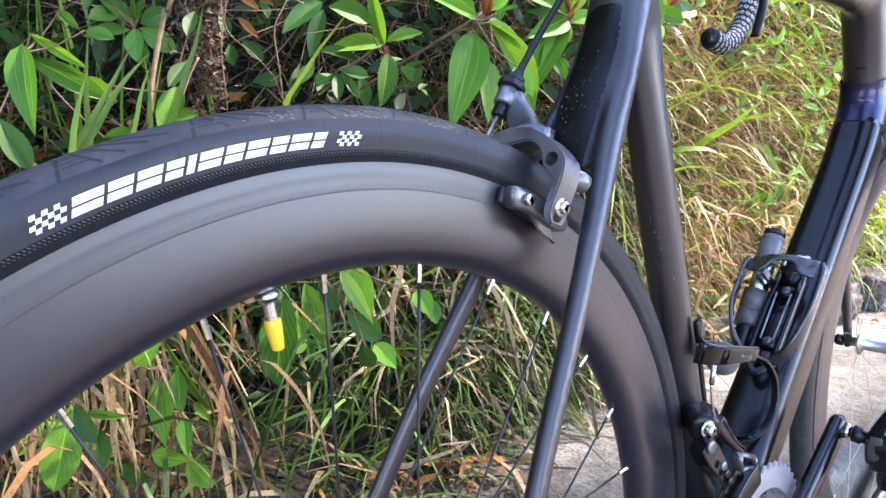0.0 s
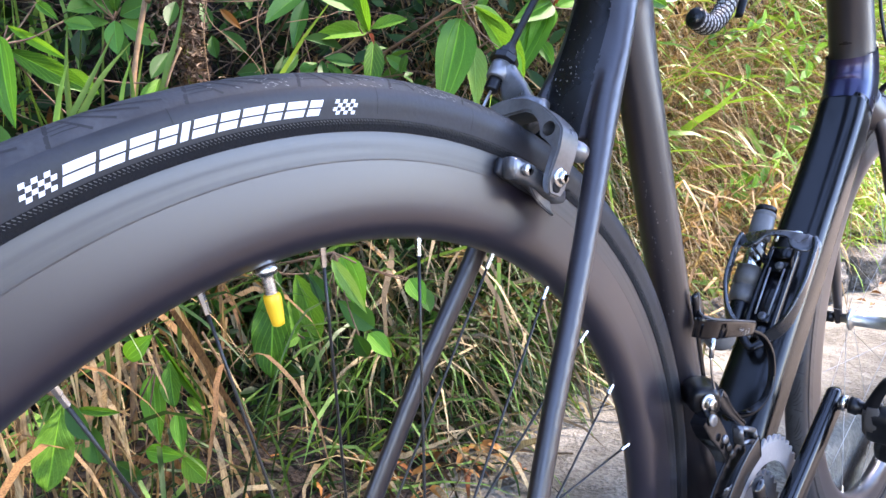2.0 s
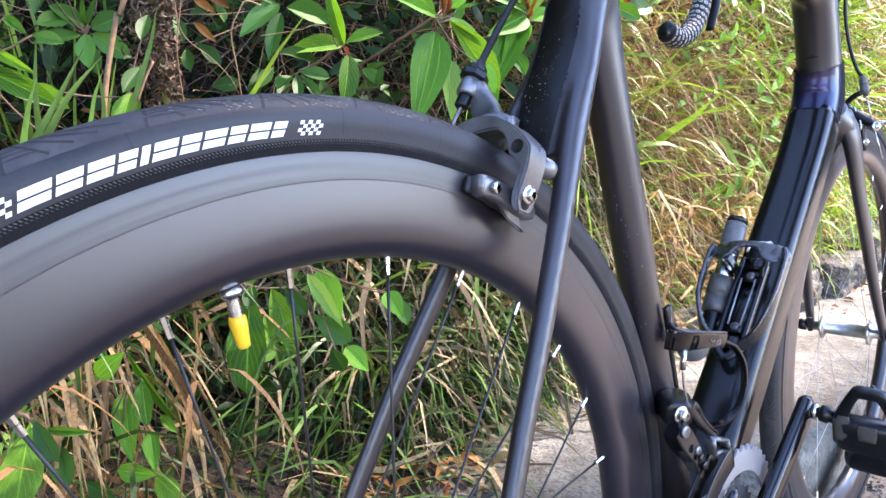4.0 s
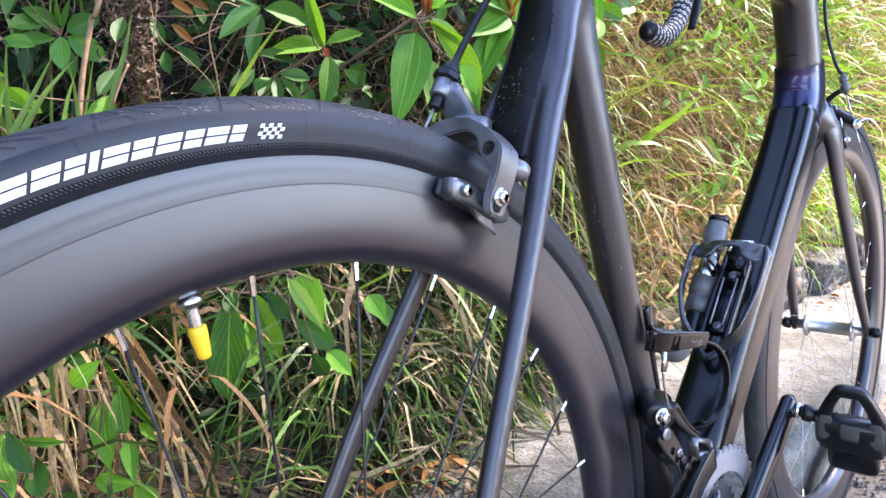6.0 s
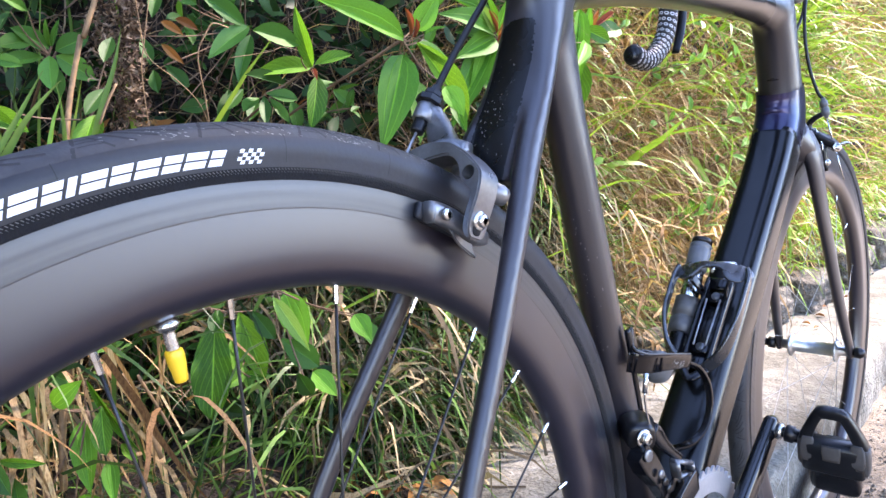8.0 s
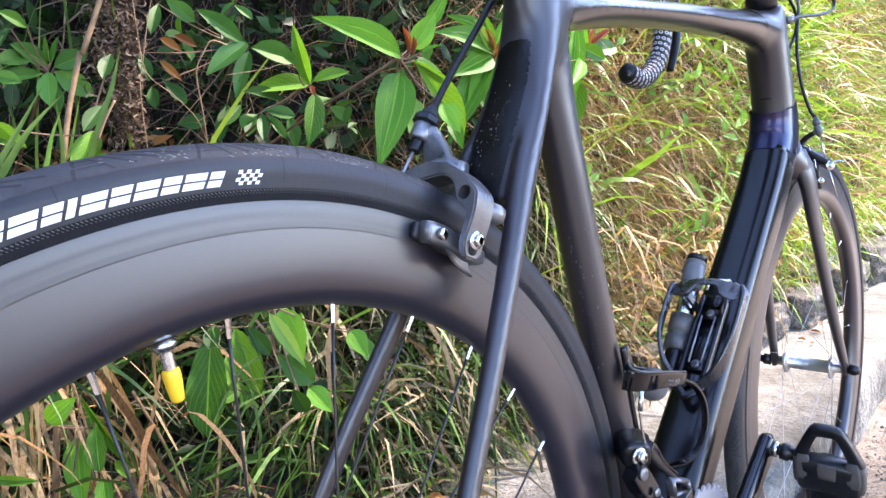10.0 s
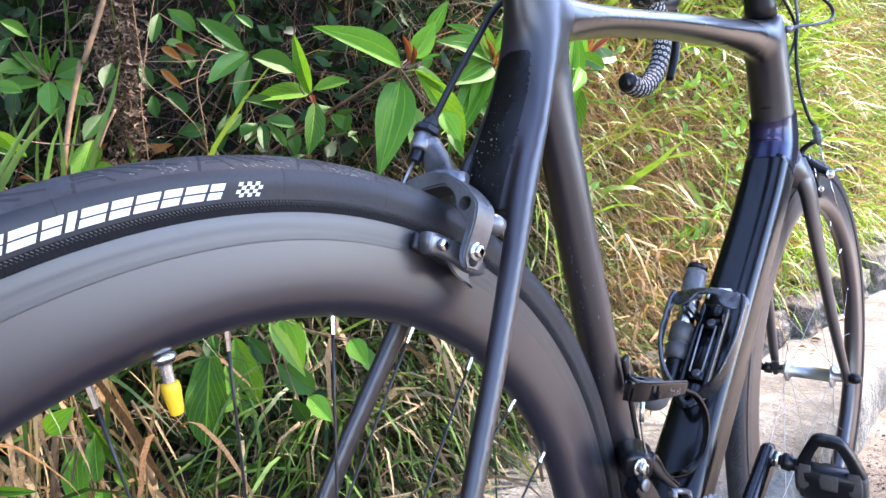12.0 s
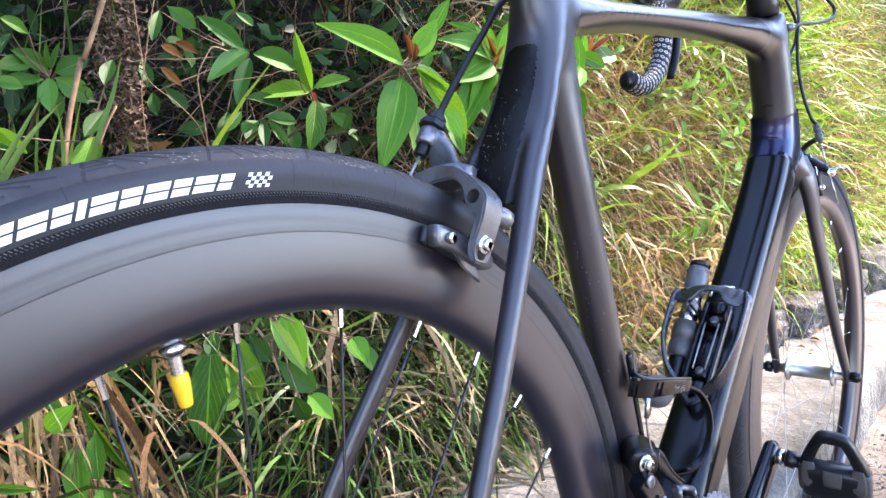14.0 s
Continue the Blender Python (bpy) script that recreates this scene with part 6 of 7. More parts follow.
    blades("dry_grass", 5200, (1.25, 6.0, 0.0, 2.4), (0.04, 0.12), (0.007, 0.018), M_DEAD, (0.1, 0.6), 32, "rust-brown withered leaves among the grass", up=(-0.4, 0.8), kink=0.3, clump=2.0)
    blades("grass", 2600, (3.4, 11.0, 0.0, 3.3), (0.2, 0.5), (0.008, 0.020), M_LIME, (0.12, 0.5), 26, "long lime green grass further along the bank", up=(-0.1, 0.9), lines=5, kink=0.2)
    blades("grass", 3000, (3.4, 11.0, 0.0, 3.3), (0.15, 0.45), (0.006, 0.014), M_GRASS, (0.12, 0.6), 35, "dark green grass further along the bank", up=(-0.1, 0.9), lines=5, kink=0.3)
    blades("dry_grass", 8500, (3.4, 11.0, 0.0, 3.3), (0.15, 0.5), (0.005, 0.014), M_STRAW, (0.15, 0.8), 27, "dead grass further along the bank", up=(-0.5, 0.8), lines=5, kink=0.38)
    blades("dry_grass", 1200, (-0.25, 0.62, 0.0, 0.75), (0.025, 0.07), (0.006, 0.018), M_DEAD, (0.1, 0.6), 36, "rust-brown withered leaves low on the bank", up=(-0.4, 0.8), out=0.35)
    blades("grass", 2600, (-5.0, -0.5, 0.0, 2.8), (0.15, 0.45), (0.008, 0.020), M_GRASS_SHADED, (0.15, 0.6), 40, "rank green grass on the bank behind the rear wheel", up=(-0.2, 0.9), lines=4, kink=0.2)
    blades("dry_grass", 2600, (-5.0, -0.5, 0.0, 2.8), (0.12, 0.40), (0.006, 0.015), M_STRAW, (0.15, 0.7), 41, "dead grass on the bank behind the rear wheel", up=(-0.5, 0.8), lines=4, kink=0.3)
    blades("grass", 340, (-0.35, 0.60, 0.14, 0.18), (0.10, 0.28), (0.002, 0.007), M_GRASS_SHADED, (0.15, 0.6), 51, "green grass growing over the back of the kerb", up=(0.0, 0.95), kink=0.15, ys=(0.40, 0.80))
    blades("dry_grass", 360, (-0.35, 0.62, 0.14, 0.18), (0.08, 0.26), (0.003, 0.011), M_STRAW_SHADED, (0.15, 0.7), 52, "dead grass lying over the back of the kerb", up=(-0.05, 0.8), kink=0.25, ys=(0.38, 0.80))
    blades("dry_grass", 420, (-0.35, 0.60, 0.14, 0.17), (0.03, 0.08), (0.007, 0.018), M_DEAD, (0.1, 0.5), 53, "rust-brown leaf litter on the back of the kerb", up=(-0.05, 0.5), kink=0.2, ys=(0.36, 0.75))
    blades("grass", 600, (0.48, 1.1, 0.13, 0.32), (0.10, 0.26), (0.003, 0.008), M_GRASS_SHADED, (0.4, 1.0), 54, "green grass drooping onto the kerb", up=(0.0, 0.6), kink=0.15, ys=(0.52, 0.66))
    blades("dry_grass", 740, (0.48, 1.2, 0.13, 0.32), (0.08, 0.24), (0.003, 0.008), M_STRAW_SHADED, (0.4, 1.0), 55, "dead grass drooping onto the kerb", up=(0.0, 0.5), kink=0.25, ys=(0.50, 0.66))
    blades("grass", 330, (1.95, 3.8, 0.22, 0.50), (0.14, 0.34), (0.004, 0.011), M_LIME, (0.5, 1.1), 56, "pale green grass drooping over the stones", up=(0.0, 0.6), kink=0.12, ys=(0.32, 0.50))
    blades("dry_grass", 600, (1.2, 3.8, 0.20, 0.50), (0.10, 0.26), (0.003, 0.009), M_STRAW, (0.5, 1.1), 57, "dead grass drooping over the stones", up=(0.0, 0.6), kink=0.2, ys=(0.36, 0.52))
    blades("grass", 1700, (1.0, 3.9, 0.75, 2.2), (0.16, 0.46), (0.008, 0.020), M_LIME, (0.08, 0.4), 58, "tall lime green grass high on the sunny bank", up=(0.1, 0.95), lines=6, kink=0.10, clump=1.6)
    blades("grass", 4200, (1.0, 3.8, 0.70, 2.2), (0.07, 0.24), (0.004, 0.011), M_GRASS, (0.12, 0.6), 59, "green grass high on the sunny bank", up=(-0.1, 0.9), kink=0.25, lines=5, clump=0.8)
    blades("dry_grass", 9000, (0.9, 2.5, 0.15, 0.95), (0.07, 0.20), (0.0035, 0.0075), M_STRAW, (0.1, 0.7), 60, "curled mat of dead grass low on the sunny bank", up=(-0.8, 0.8), lines=7, kink=0.5)
    blades("dry_grass", 3200, (0.7, 3.0, 0.10, 1.3), (0.06, 0.18), (0.004, 0.010), M_RUST, (0.1, 0.7), 61, "rusty orange dead grass on the bank", up=(-0.7, 0.8), lines=6, kink=0.45, clump=1.4)
    blades("dry_grass", 230, (-0.2, 0.75, 0.10, 0.62), (0.08, 0.26), (0.003, 0.012), M_RUST, (0.2, 0.7), 62, "rusty dead grass low in the thicket", up=(-0.7, 0.6), out=0.45, kink=0.2, clump=1.2)
    blades("dry_grass", 170, (-0.18, 0.20, 0.30, 0.54), (0.08, 0.22), (0.0025, 0.008), M_STRAW, (0.2, 0.7), 63, "pale dead grass ribbons hanging low", up=(-0.9, 0.3), kink=0.10, lines=8, ys=(0.46, 0.66))
    blades("grass", 90, (-0.15, 0.45, 0.20, 0.50), (0.12, 0.26), (0.003, 0.007), M_GRASS_SHADED, (0.15, 0.6), 64, "green grass blades among the low straw", up=(-0.2, 0.9), kink=0.08, lines=5, ys=(0.46, 0.66))
    blades("dry_grass", 5200, (0.85, 3.0, 0.15, 1.7), (0.16, 0.42), (0.0016, 0.0042), M_STRAW, (0.08, 0.5), 65, "long fine dead stems lying through the grass", up=(-0.6, 0.9), lines=6, kink=0.14, clump=0.8)
    blades("dry_grass", 2200, (0.85, 2.6, 0.15, 1.1), (0.14, 0.36), (0.0016, 0.0045), M_RUST, (0.08, 0.5), 66, "long reddish dead stems low on the bank", up=(-0.7, 0.8), lines=6, kink=0.16, clump=1.0)
    blades("grass", 950, (0.9, 3.2, 0.25, 2.0), (0.22, 0.52), (0.004, 0.009), M_LIME, (0.06, 0.35), 67, "long narrow lime green blades standing out of the straw", up=(0.0, 0.95), lines=6, kink=0.07, clump=1.2)
    blades("dry_grass", 70, (-0.2, 0.22, 0.12, 0.50), (0.10, 0.28), (0.004, 0.012), M_RUST, (0.2, 0.7), 68, "rusty dead grass ribbons among the low green leaves", up=(-0.8, 0.5), kink=0.12, lines=6, ys=(0.44, 0.66))
    blades("dry_grass", 420, (0.42, 0.95, 0.50, 1.15), (0.08, 0.30), (0.0008, 0.0022), M_FERN, (0.05, 0.4), 69, "thin brown dead stems deep in the thicket", up=(-0.5, 0.9), out=0.30, kink=0.22, lines=4, clump=0.8)
    blades("dry_grass", 150, (0.42, 0.95, 0.50, 1.10), (0.08, 0.26), (0.0008, 0.0020), M_STRAW, (0.05, 0.4), 70, "pale dead stems crossing the thicket", up=(-0.5, 0.9), out=0.34, kink=0.12, lines=4)
    # small round weeds in the grass
    for i in range(40):
        x, z = rnd.uniform(0.95, 3.2), rnd.uniform(0.1, 1.7)
        shrub("weed", (x, bank_y(x, z), z), (rnd.uniform(-0.08, 0.08), -0.16, rnd.uniform(0.02, 0.12)), 7, L_WEED, rnd.uniform(0.035, 0.06), 100 + i, "small soft green weed in the grass of the bank", "weeds on the bank")
    for i in range(26):
        x, z = rnd.uniform(0.0, 1.1), rnd.uniform(0.25, 1.15)
        shrub("undergrowth_shoot", (x, bank_y(x, z) - 0.1, z), (rnd.uniform(-0.1, 0.1), -rnd.uniform(0.12, 0.3), rnd.uniform(0.0, 0.12)), 9, L_OBOV, rnd.uniform(0.035, 0.065), 200 + i, "dark green leafy shoot in the undergrowth", "shoots in the undergrowth")
    for i in range(26):
        x, z = rnd.uniform(-0.1, 0.55), rnd.uniform(0.10, 0.42)
        shrub("weed", (x, bank_y(x, z) - rnd.uniform(0.25, 0.5), z), (rnd.uniform(-0.05, 0.05), -0.06, rnd.uniform(-0.04, 0.06)), 6, (L_LANCE, L_OBOV, L_WEED)[i % 3], rnd.uniform(0.03, 0.06), 300 + i, "small leafy weed low on the bank", "weeds low on the bank")
    # thin dead twigs in the depth of the thicket
    verts, faces = [], []
    for _ in range(850):
        x, z = rnd.uniform(-0.5, 1.0), rnd.uniform(0.1, 1.4)
        p = Vector((x, bank_y(x, z) - rnd.uniform(0.0, 0.40) * min(1, max(0.2, 1.3 - x)), z))
        d = Vector((rnd.gauss(0, 0.7), rnd.gauss(-0.2, 0.5), rnd.gauss(0.2, 0.8))).normalized()
        w = rnd.uniform(0.0006, 0.0020)
        b = len(verts)
        for k in range(6):
            e1 = d.orthogonal().normalized() * w
            e2 = d.cross(e1).normalized() * w
            verts += [p + e1, p - e1 * 0.5 + e2 * 0.87, p - e1 * 0.5 - e2 * 0.87]
            if k:
                q = b + 3 * k
                faces += [(q - 3, q - 2, q + 1, q), (q - 2, q - 1, q + 2, q + 1), (q - 1, q - 3, q, q + 2)]
            p = p + d * rnd.uniform(0.03, 0.06)
            d = (d + Vector((rnd.gauss(0, 0.25), rnd.gauss(0, 0.25), rnd.gauss(-0.05, 0.25)))).normalized()
    tagged(raw("dead_twigs", verts, faces, M_FERN), "tangle of thin brown dead twigs in the thicket", "twigs", kind="stuff")
    # dry hanging fern, curled and brown
    rnd = random.Random(31)
    verts, faces = [], []
    fronds = [(rnd.gauss(0, 0.009), rnd.gauss(0, 0.015), rnd.uniform(-0.14, 0.04), rnd.uniform(0.08, 0.26), rnd.gauss(0, 0.014)) for _ in range(18)]
    for _ in range(1500):
        u = rnd.random()
        fx, fy, top, drop, lean = rnd.choice(fronds)
        o = Vector((0.252 + fx + lean * u + rnd.gauss(0, 0.006), 0.68 + fy + rnd.gauss(0, 0.008), 0.98 + top - drop * u))
        d = Vector((rnd.gauss(0, 1), rnd.gauss(0, 1), rnd.gauss(-0.3, 1))).normalized()
        ax = Vector((rnd.gauss(0, 1), rnd.gauss(0, 1), rnd.gauss(0, 1))).normalized()
        b = len(verts)
        w = rnd.uniform(0.0007, 0.0022)
        turn = rnd.uniform(0.3, 0.95)
        for k in range(6):
            s = d.cross(ax).normalized() * w
            verts += [o - s, o + s]
            if k:
                a = b + 2 * k
                faces.append((a - 2, a - 1, a + 1, a))
            o = o + d * 0.0030
            d = (Matrix.Rotation(turn, 3, ax) @ d).normalized()
    tagged(raw("dead_fern", verts, faces, M_FERN), "curled brown dead fern hanging in the thicket", "fern", kind="stuff")


plant_mass()

def overhanging_tree(root, seed, limbs, leaves, first, turn, back, reach, side, label, size=1.0):
    """A tree on the bank, out of view, added to block sun and sky over the bicycle; turn swings its lean about the
    root.
    """
    rnd = random.Random(seed)
    tree = tagged(new("tree"), label, "tree")
    tree.location, tree.rotation_euler, tree.scale = root, (0, 0, turn), (size, size, size)
    bm = bmesh.new()
    loft(bm, [(0, 0, -0.1, 0.06, 0.06), (0.03, -0.15, 0.40, 0.05, 0.05), (0.10, -0.55, 0.80, 0.042, 0.042), (0.18, -1.1, 1.05, 0.03, 0.03), (0.2, -1.75, 1.2, 0.015, 0.015)], (1, 0, 0), 10, 5)
    part("trunk", bm, M_TWIG, tree)
    tips = []
    for i in range(limbs):
        s = Vector((0.07, -0.45, 0.7)).lerp(Vector((0.2, -1.65, 1.18)), rnd.uniform(first, 1.0))
        e = s + Vector((rnd.uniform(back, reach), rnd.uniform(-0.6, side), rnd.uniform(-0.15, 0.45)))
        bm = bmesh.new()
        m = s.lerp(e, 0.5) + Vector((rnd.gauss(0, 0.06), rnd.gauss(0, 0.06), 0.06))
        loft(bm, [(*s, 0.014, 0.014), (*m, 0.009, 0.009), (*e, 0.003, 0.003)], (0.3, 0.2, 0.9), 7, 4)
        part("limb", bm, M_TWIG, tree)
        tips += [m, m.lerp(e, 0.5), e]
    verts, faces = [], []
    for _ in range(leaves):
        o = rnd.choice(tips) + Vector((rnd.gauss(0, 0.16), rnd.gauss(0, 0.13), rnd.gauss(0, 0.09)))
        ln = rnd.uniform(0.04, 0.09)
        d = Vector((rnd.gauss(0, 1), rnd.gauss(0, 1), rnd.gauss(-0.3, 0.6))).normalized()
        s = d.cross(Vector((rnd.gauss(0, 0.5), rnd.gauss(0, 0.5), 1))).normalized() * ln * 0.26
        b0 = len(verts)
        verts += [o, o + d * ln * 0.4 - s, o + d * ln * 0.4 + s, o + d * ln * 0.75 - s * 0.7, o + d * ln * 0.75 + s * 0.7, o + d * ln]
        faces += [(b0, b0 + 1, b0 + 2), (b0 + 1, b0 + 3, b0 + 4, b0 + 2), (b0 + 3, b0 + 5, b0 + 4)]
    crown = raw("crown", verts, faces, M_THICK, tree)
    tagged(crown, kind="stuff")


# Crowns out of view, set where they shade the bicycle and dim its reflections.
overhanging_tree((2.3, bank_y(2.3, 2.2) + 0.02, 2.1), 77, 44, 10500, 0.70, 0.0, -2.0, 1.35, 0.0, "unseen leafy tree on the bank, added to shade the bicycle")
overhanging_tree((-1.2, bank_y(-1.2, 1.9) + 0.02, 1.8), 78, 22, 5600, 0.2, -0.25, -0.95, 0.6, 0.1, "unseen leafy tree behind the rear wheel, added to darken reflections")
overhanging_tree((1.2, bank_y(1.2, 1.6) + 0.02, 1.6), 79, 40, 8500, 0.75, 0.0, -0.9, 1.1, -0.1, "unseen tall leafy tree over the lane, added to block the sky", 2.7)


def far_wood():
    """Tall dark trees on the bank's bend, added out of view to darken the down tube's reflections."""
    rnd = random.Random(91)
    verts, faces = [], []
    for _ in range(9000):
        x = rnd.uniform(11.5, 24)
        z = 3.0 + 6.5 * rnd.random() ** 1.3 * (0.75 + 0.35 * noise.noise(Vector((x * 0.6, 0, 2))))
        o = Vector((x, bank_y(x, 3.2) + rnd.uniform(-0.9, 1.4), z))
        ln = rnd.uniform(0.25, 0.5)
        d = Vector((rnd.gauss(0, 1), rnd.gauss(0, 1), rnd.gauss(-0.3, 0.6))).normalized()
        s = d.cross(Vector((rnd.gauss(0, 0.5), rnd.gauss(0, 0.5), 1))).normalized() * ln * 0.3
        b0 = len(verts)
        verts += [o, o + d * ln * 0.4 - s, o + d * ln * 0.4 + s, o + d * ln]
        faces += [(b0, b0 + 1, b0 + 2), (b0 + 1, b0 + 3, b0 + 2)]
    tagged(raw("far_wood", verts, faces, M_THICK), "unseen dark wood above the bank's bend, added to darken reflections", "wood", kind="stuff")


far_wood()


def roadside_bush(root, size, leaves, seed, label):
    """A rounded, uneven bush of forking stems with a leaf mass, added out of view to dim reflections."""
    rnd = random.Random(seed)
    bush = tagged(new("bush"), label, "bush")
    bush.location = root
    tips = []
    for i in range(16):
        a = rnd.uniform(0, 2 * math.pi)
        e = Vector((math.cos(a) * size.x * rnd.uniform(0.2, 0.8), math.sin(a) * size.y * rnd.uniform(0.2, 0.8), size.z * rnd.uniform(0.5, 0.95)))
        m = Vector((e.x * 0.35, e.y * 0.35, e.z * 0.5))
        bm = bmesh.new()
        loft(bm, [(0, 0, -0.03, 0.014, 0.014), (*m, 0.010, 0.010), (*e, 0.003, 0.003)], (0.3, 0.9, 0.2), 7, 4)
        part("stem", bm, M_TWIG, bush)
        tips += [m.lerp(e, q) for q in (0.15, 0.45, 0.75, 1.0)]
    verts, faces = [], []
    for _ in range(leaves):
        o = rnd.choice(tips) + Vector((rnd.gauss(0, 0.15), rnd.gauss(0, 0.15), rnd.gauss(0, 0.13)))
        o.z = max(0.05, o.z)
        ln = rnd.uniform(0.05, 0.10)
        d = Vector((rnd.gauss(0, 1), rnd.gauss(0, 1), rnd.gauss(-0.2, 0.7))).normalized()
        s = d.cross(Vector((rnd.gauss(0, 0.6), rnd.gauss(0, 0.6), 1))).normalized() * ln * 0.26
        b0 = len(verts)
        verts += [o, o + d * ln * 0.4 - s, o + d * ln * 0.4 + s, o + d * ln * 0.75 - s * 0.7, o + d * ln * 0.75 + s * 0.7, o + d * ln]
        faces += [(b0, b0 + 1, b0 + 2), (b0 + 1, b0 + 3, b0 + 4, b0 + 2), (b0 + 3, b0 + 5, b0 + 4)]
    tagged(raw("leaf_mass", verts, faces, M_THICK, bush), kind="stuff")


# Neither bush is in view; both keep sky out of the frame's reflections.
roadside_bush((-2.1, -0.75, 0), Vector((0.75, 0.75, 2.3)), 6500, 81, "unseen dense bush at the lane's edge, added to darken reflections")
roadside_bush((-0.5, -4.0, 0), Vector((1.3, 0.8, 2.6)), 6000, 82, "unseen broad bush across the lane, added to darken reflections")
L_MID = [leaf_mesh("glossy_leaf", M_MID, "lance", 0.18, c, 0.0, seed=s) for c, s in ((0.10, 24), (0.22, 25))]
KINDS = {"G": L_MID, "O": L_OVATE, "L": L_LANCE, "C": L_RUFFLE, "D": L_OBOV}
L_PALE = [leaf_mesh("pale_leaf", M_PALE, "ovate", 0.2, 0.1, seed=9)]
L_RED = [leaf_mesh("red_leaf", M_REDSHOOT, "lance", 0.3, 0.05, seed=10)]
L_DEAD = [leaf_mesh("dead_leaf", M_DEADLEAF, "lance", 0.5, 0.25, 0.03, seed=12)]
KINDS.update(P=L_PALE, R=L_RED, X=L_DEAD)


def plant_at(name, centre, label, leaves):
    """A plant whose leaves run from stalk end to tip as given, all hung on one stem out of the bank."""
    rnd = random.Random(name + str(len(leaves)) + str(centre[0]))
    thing = tagged(new(name), label, "plant")
    c = Vector(centre)
    root = Vector((c.x + 0.05, bank_y(c.x, max(0.05, c.z - 0.25)), max(0.05, c.z - 0.25)))
    thing.location = root
    stem_part(thing, [(0, 0, 0), tuple((c - root) * 0.5 + Vector((0.01, 0.02, 0.03))), tuple(c + Vector((0, 0.015, 0)) - root)], 0.003)
    for kind, bx, by, bz, tx, ty, tz, w in leaves:
        b, t = Vector((bx, by, bz)) - root, Vector((tx, ty, tz)) - root
        shared("leaf", rnd.choice(KINDS[kind]), thing, leaf_pose(b, t, w, rnd.gauss(0, 0.14), (-0.5 + rnd.gauss(0, 0.12), -0.75, 0.30 + rnd.gauss(0, 0.12))))
        mid = c + Vector((0, 0.012, 0)) - root
        if (b - mid).length > 0.012:
            stem_part(thing, [tuple(mid), tuple(mid.lerp(b, 0.5) + Vector((0, 0.006, -0.004))), tuple(b)], 0.0012)


plant_at("broad_leaf_plant", (0.49, 0.37, 0.819), "glossy green plant with broad veined leaves and red shoots", (
    ("O", 0.497, 0.387, 0.822, 0.332, 0.357, 0.845, 0.0457),
    ("O", 0.5, 0.392, 0.802, 0.432, 0.362, 0.686, 0.0586),
    ("L", 0.53, 0.394, 0.822, 0.624, 0.364, 0.717, 0.0393),
    ("O", 0.535, 0.4, 0.838, 0.555, 0.37, 0.887, 0.0348),
    ("O", 0.562, 0.392, 0.871, 0.571, 0.362, 0.917, 0.0251),
    ("O", 0.535, 0.399, 0.822, 0.578, 0.369, 0.795, 0.0252),
    ("O", 0.551, 0.363, 0.76, 0.552, 0.333, 0.719, 0.0345),
    ("O", 0.587, 0.381, 0.74, 0.577, 0.351, 0.699, 0.0239),
    ("P", 0.532, 0.4, 0.771, 0.505, 0.37, 0.686, 0.0345),
    ("R", 0.511, 0.388, 0.827, 0.477, 0.358, 0.854, 0.0071),
    ("R", 0.527, 0.398, 0.829, 0.506, 0.368, 0.846, 0.0073),
    ("O", 0.516, 0.367, 0.826, 0.528, 0.337, 0.835, 0.0096),
))
plant_at("broad_leaf_plant", (0.791, 0.45, 0.858), "green plant with broad leaves beside the seat tube", (
    ("O", 0.796, 0.461, 0.847, 0.672, 0.431, 0.866, 0.0337),
    ("O", 0.794, 0.452, 0.865, 0.727, 0.422, 0.929, 0.022),
    ("P", 0.819, 0.464, 0.879, 0.839, 0.434, 0.929, 0.0231),
    ("O", 0.802, 0.465, 0.895, 0.656, 0.435, 0.911, 0.0335),
    ("O", 0.786, 0.443, 0.857, 0.832, 0.413, 0.874, 0.0309),
    ("O", 0.751, 0.451, 0.798, 0.75, 0.421, 0.758, 0.0301),
    ("R", 0.794, 0.453, 0.859, 0.764, 0.423, 0.877, 0.0081),
    ("O", 1.122, 0.479, 0.963, 1.051, 0.449, 0.787, 0.0419),
    ("L", 1.118, 0.473, 0.923, 1.193, 0.443, 0.899, 0.0331),
    ("O", 1.088, 0.448, 0.887, 0.996, 0.418, 0.824, 0.0309),
))
plant_at("broad_leaf_plant", (0.747, 0.420, 0.858), "young plant with green and reddish leaves beside the seat tube", (
    ("O", 0.741, 0.420, 0.860, 0.610, 0.390, 0.884, 0.0491),
    ("O", 0.743, 0.420, 0.854, 0.621, 0.390, 0.813, 0.0452),
    ("P", 0.747, 0.420, 0.865, 0.685, 0.400, 0.898, 0.0220),
    ("O", 0.754, 0.420, 0.868, 0.765, 0.400, 0.921, 0.0207),
    ("R", 0.749, 0.420, 0.862, 0.708, 0.400, 0.891, 0.0119),
    ("O", 0.740, 0.420, 0.848, 0.653, 0.390, 0.777, 0.0416),
    ("O", 0.734, 0.420, 0.845, 0.599, 0.390, 0.728, 0.0542),
    ("R", 0.753, 0.420, 0.858, 0.753, 0.400, 0.882, 0.0063),
))
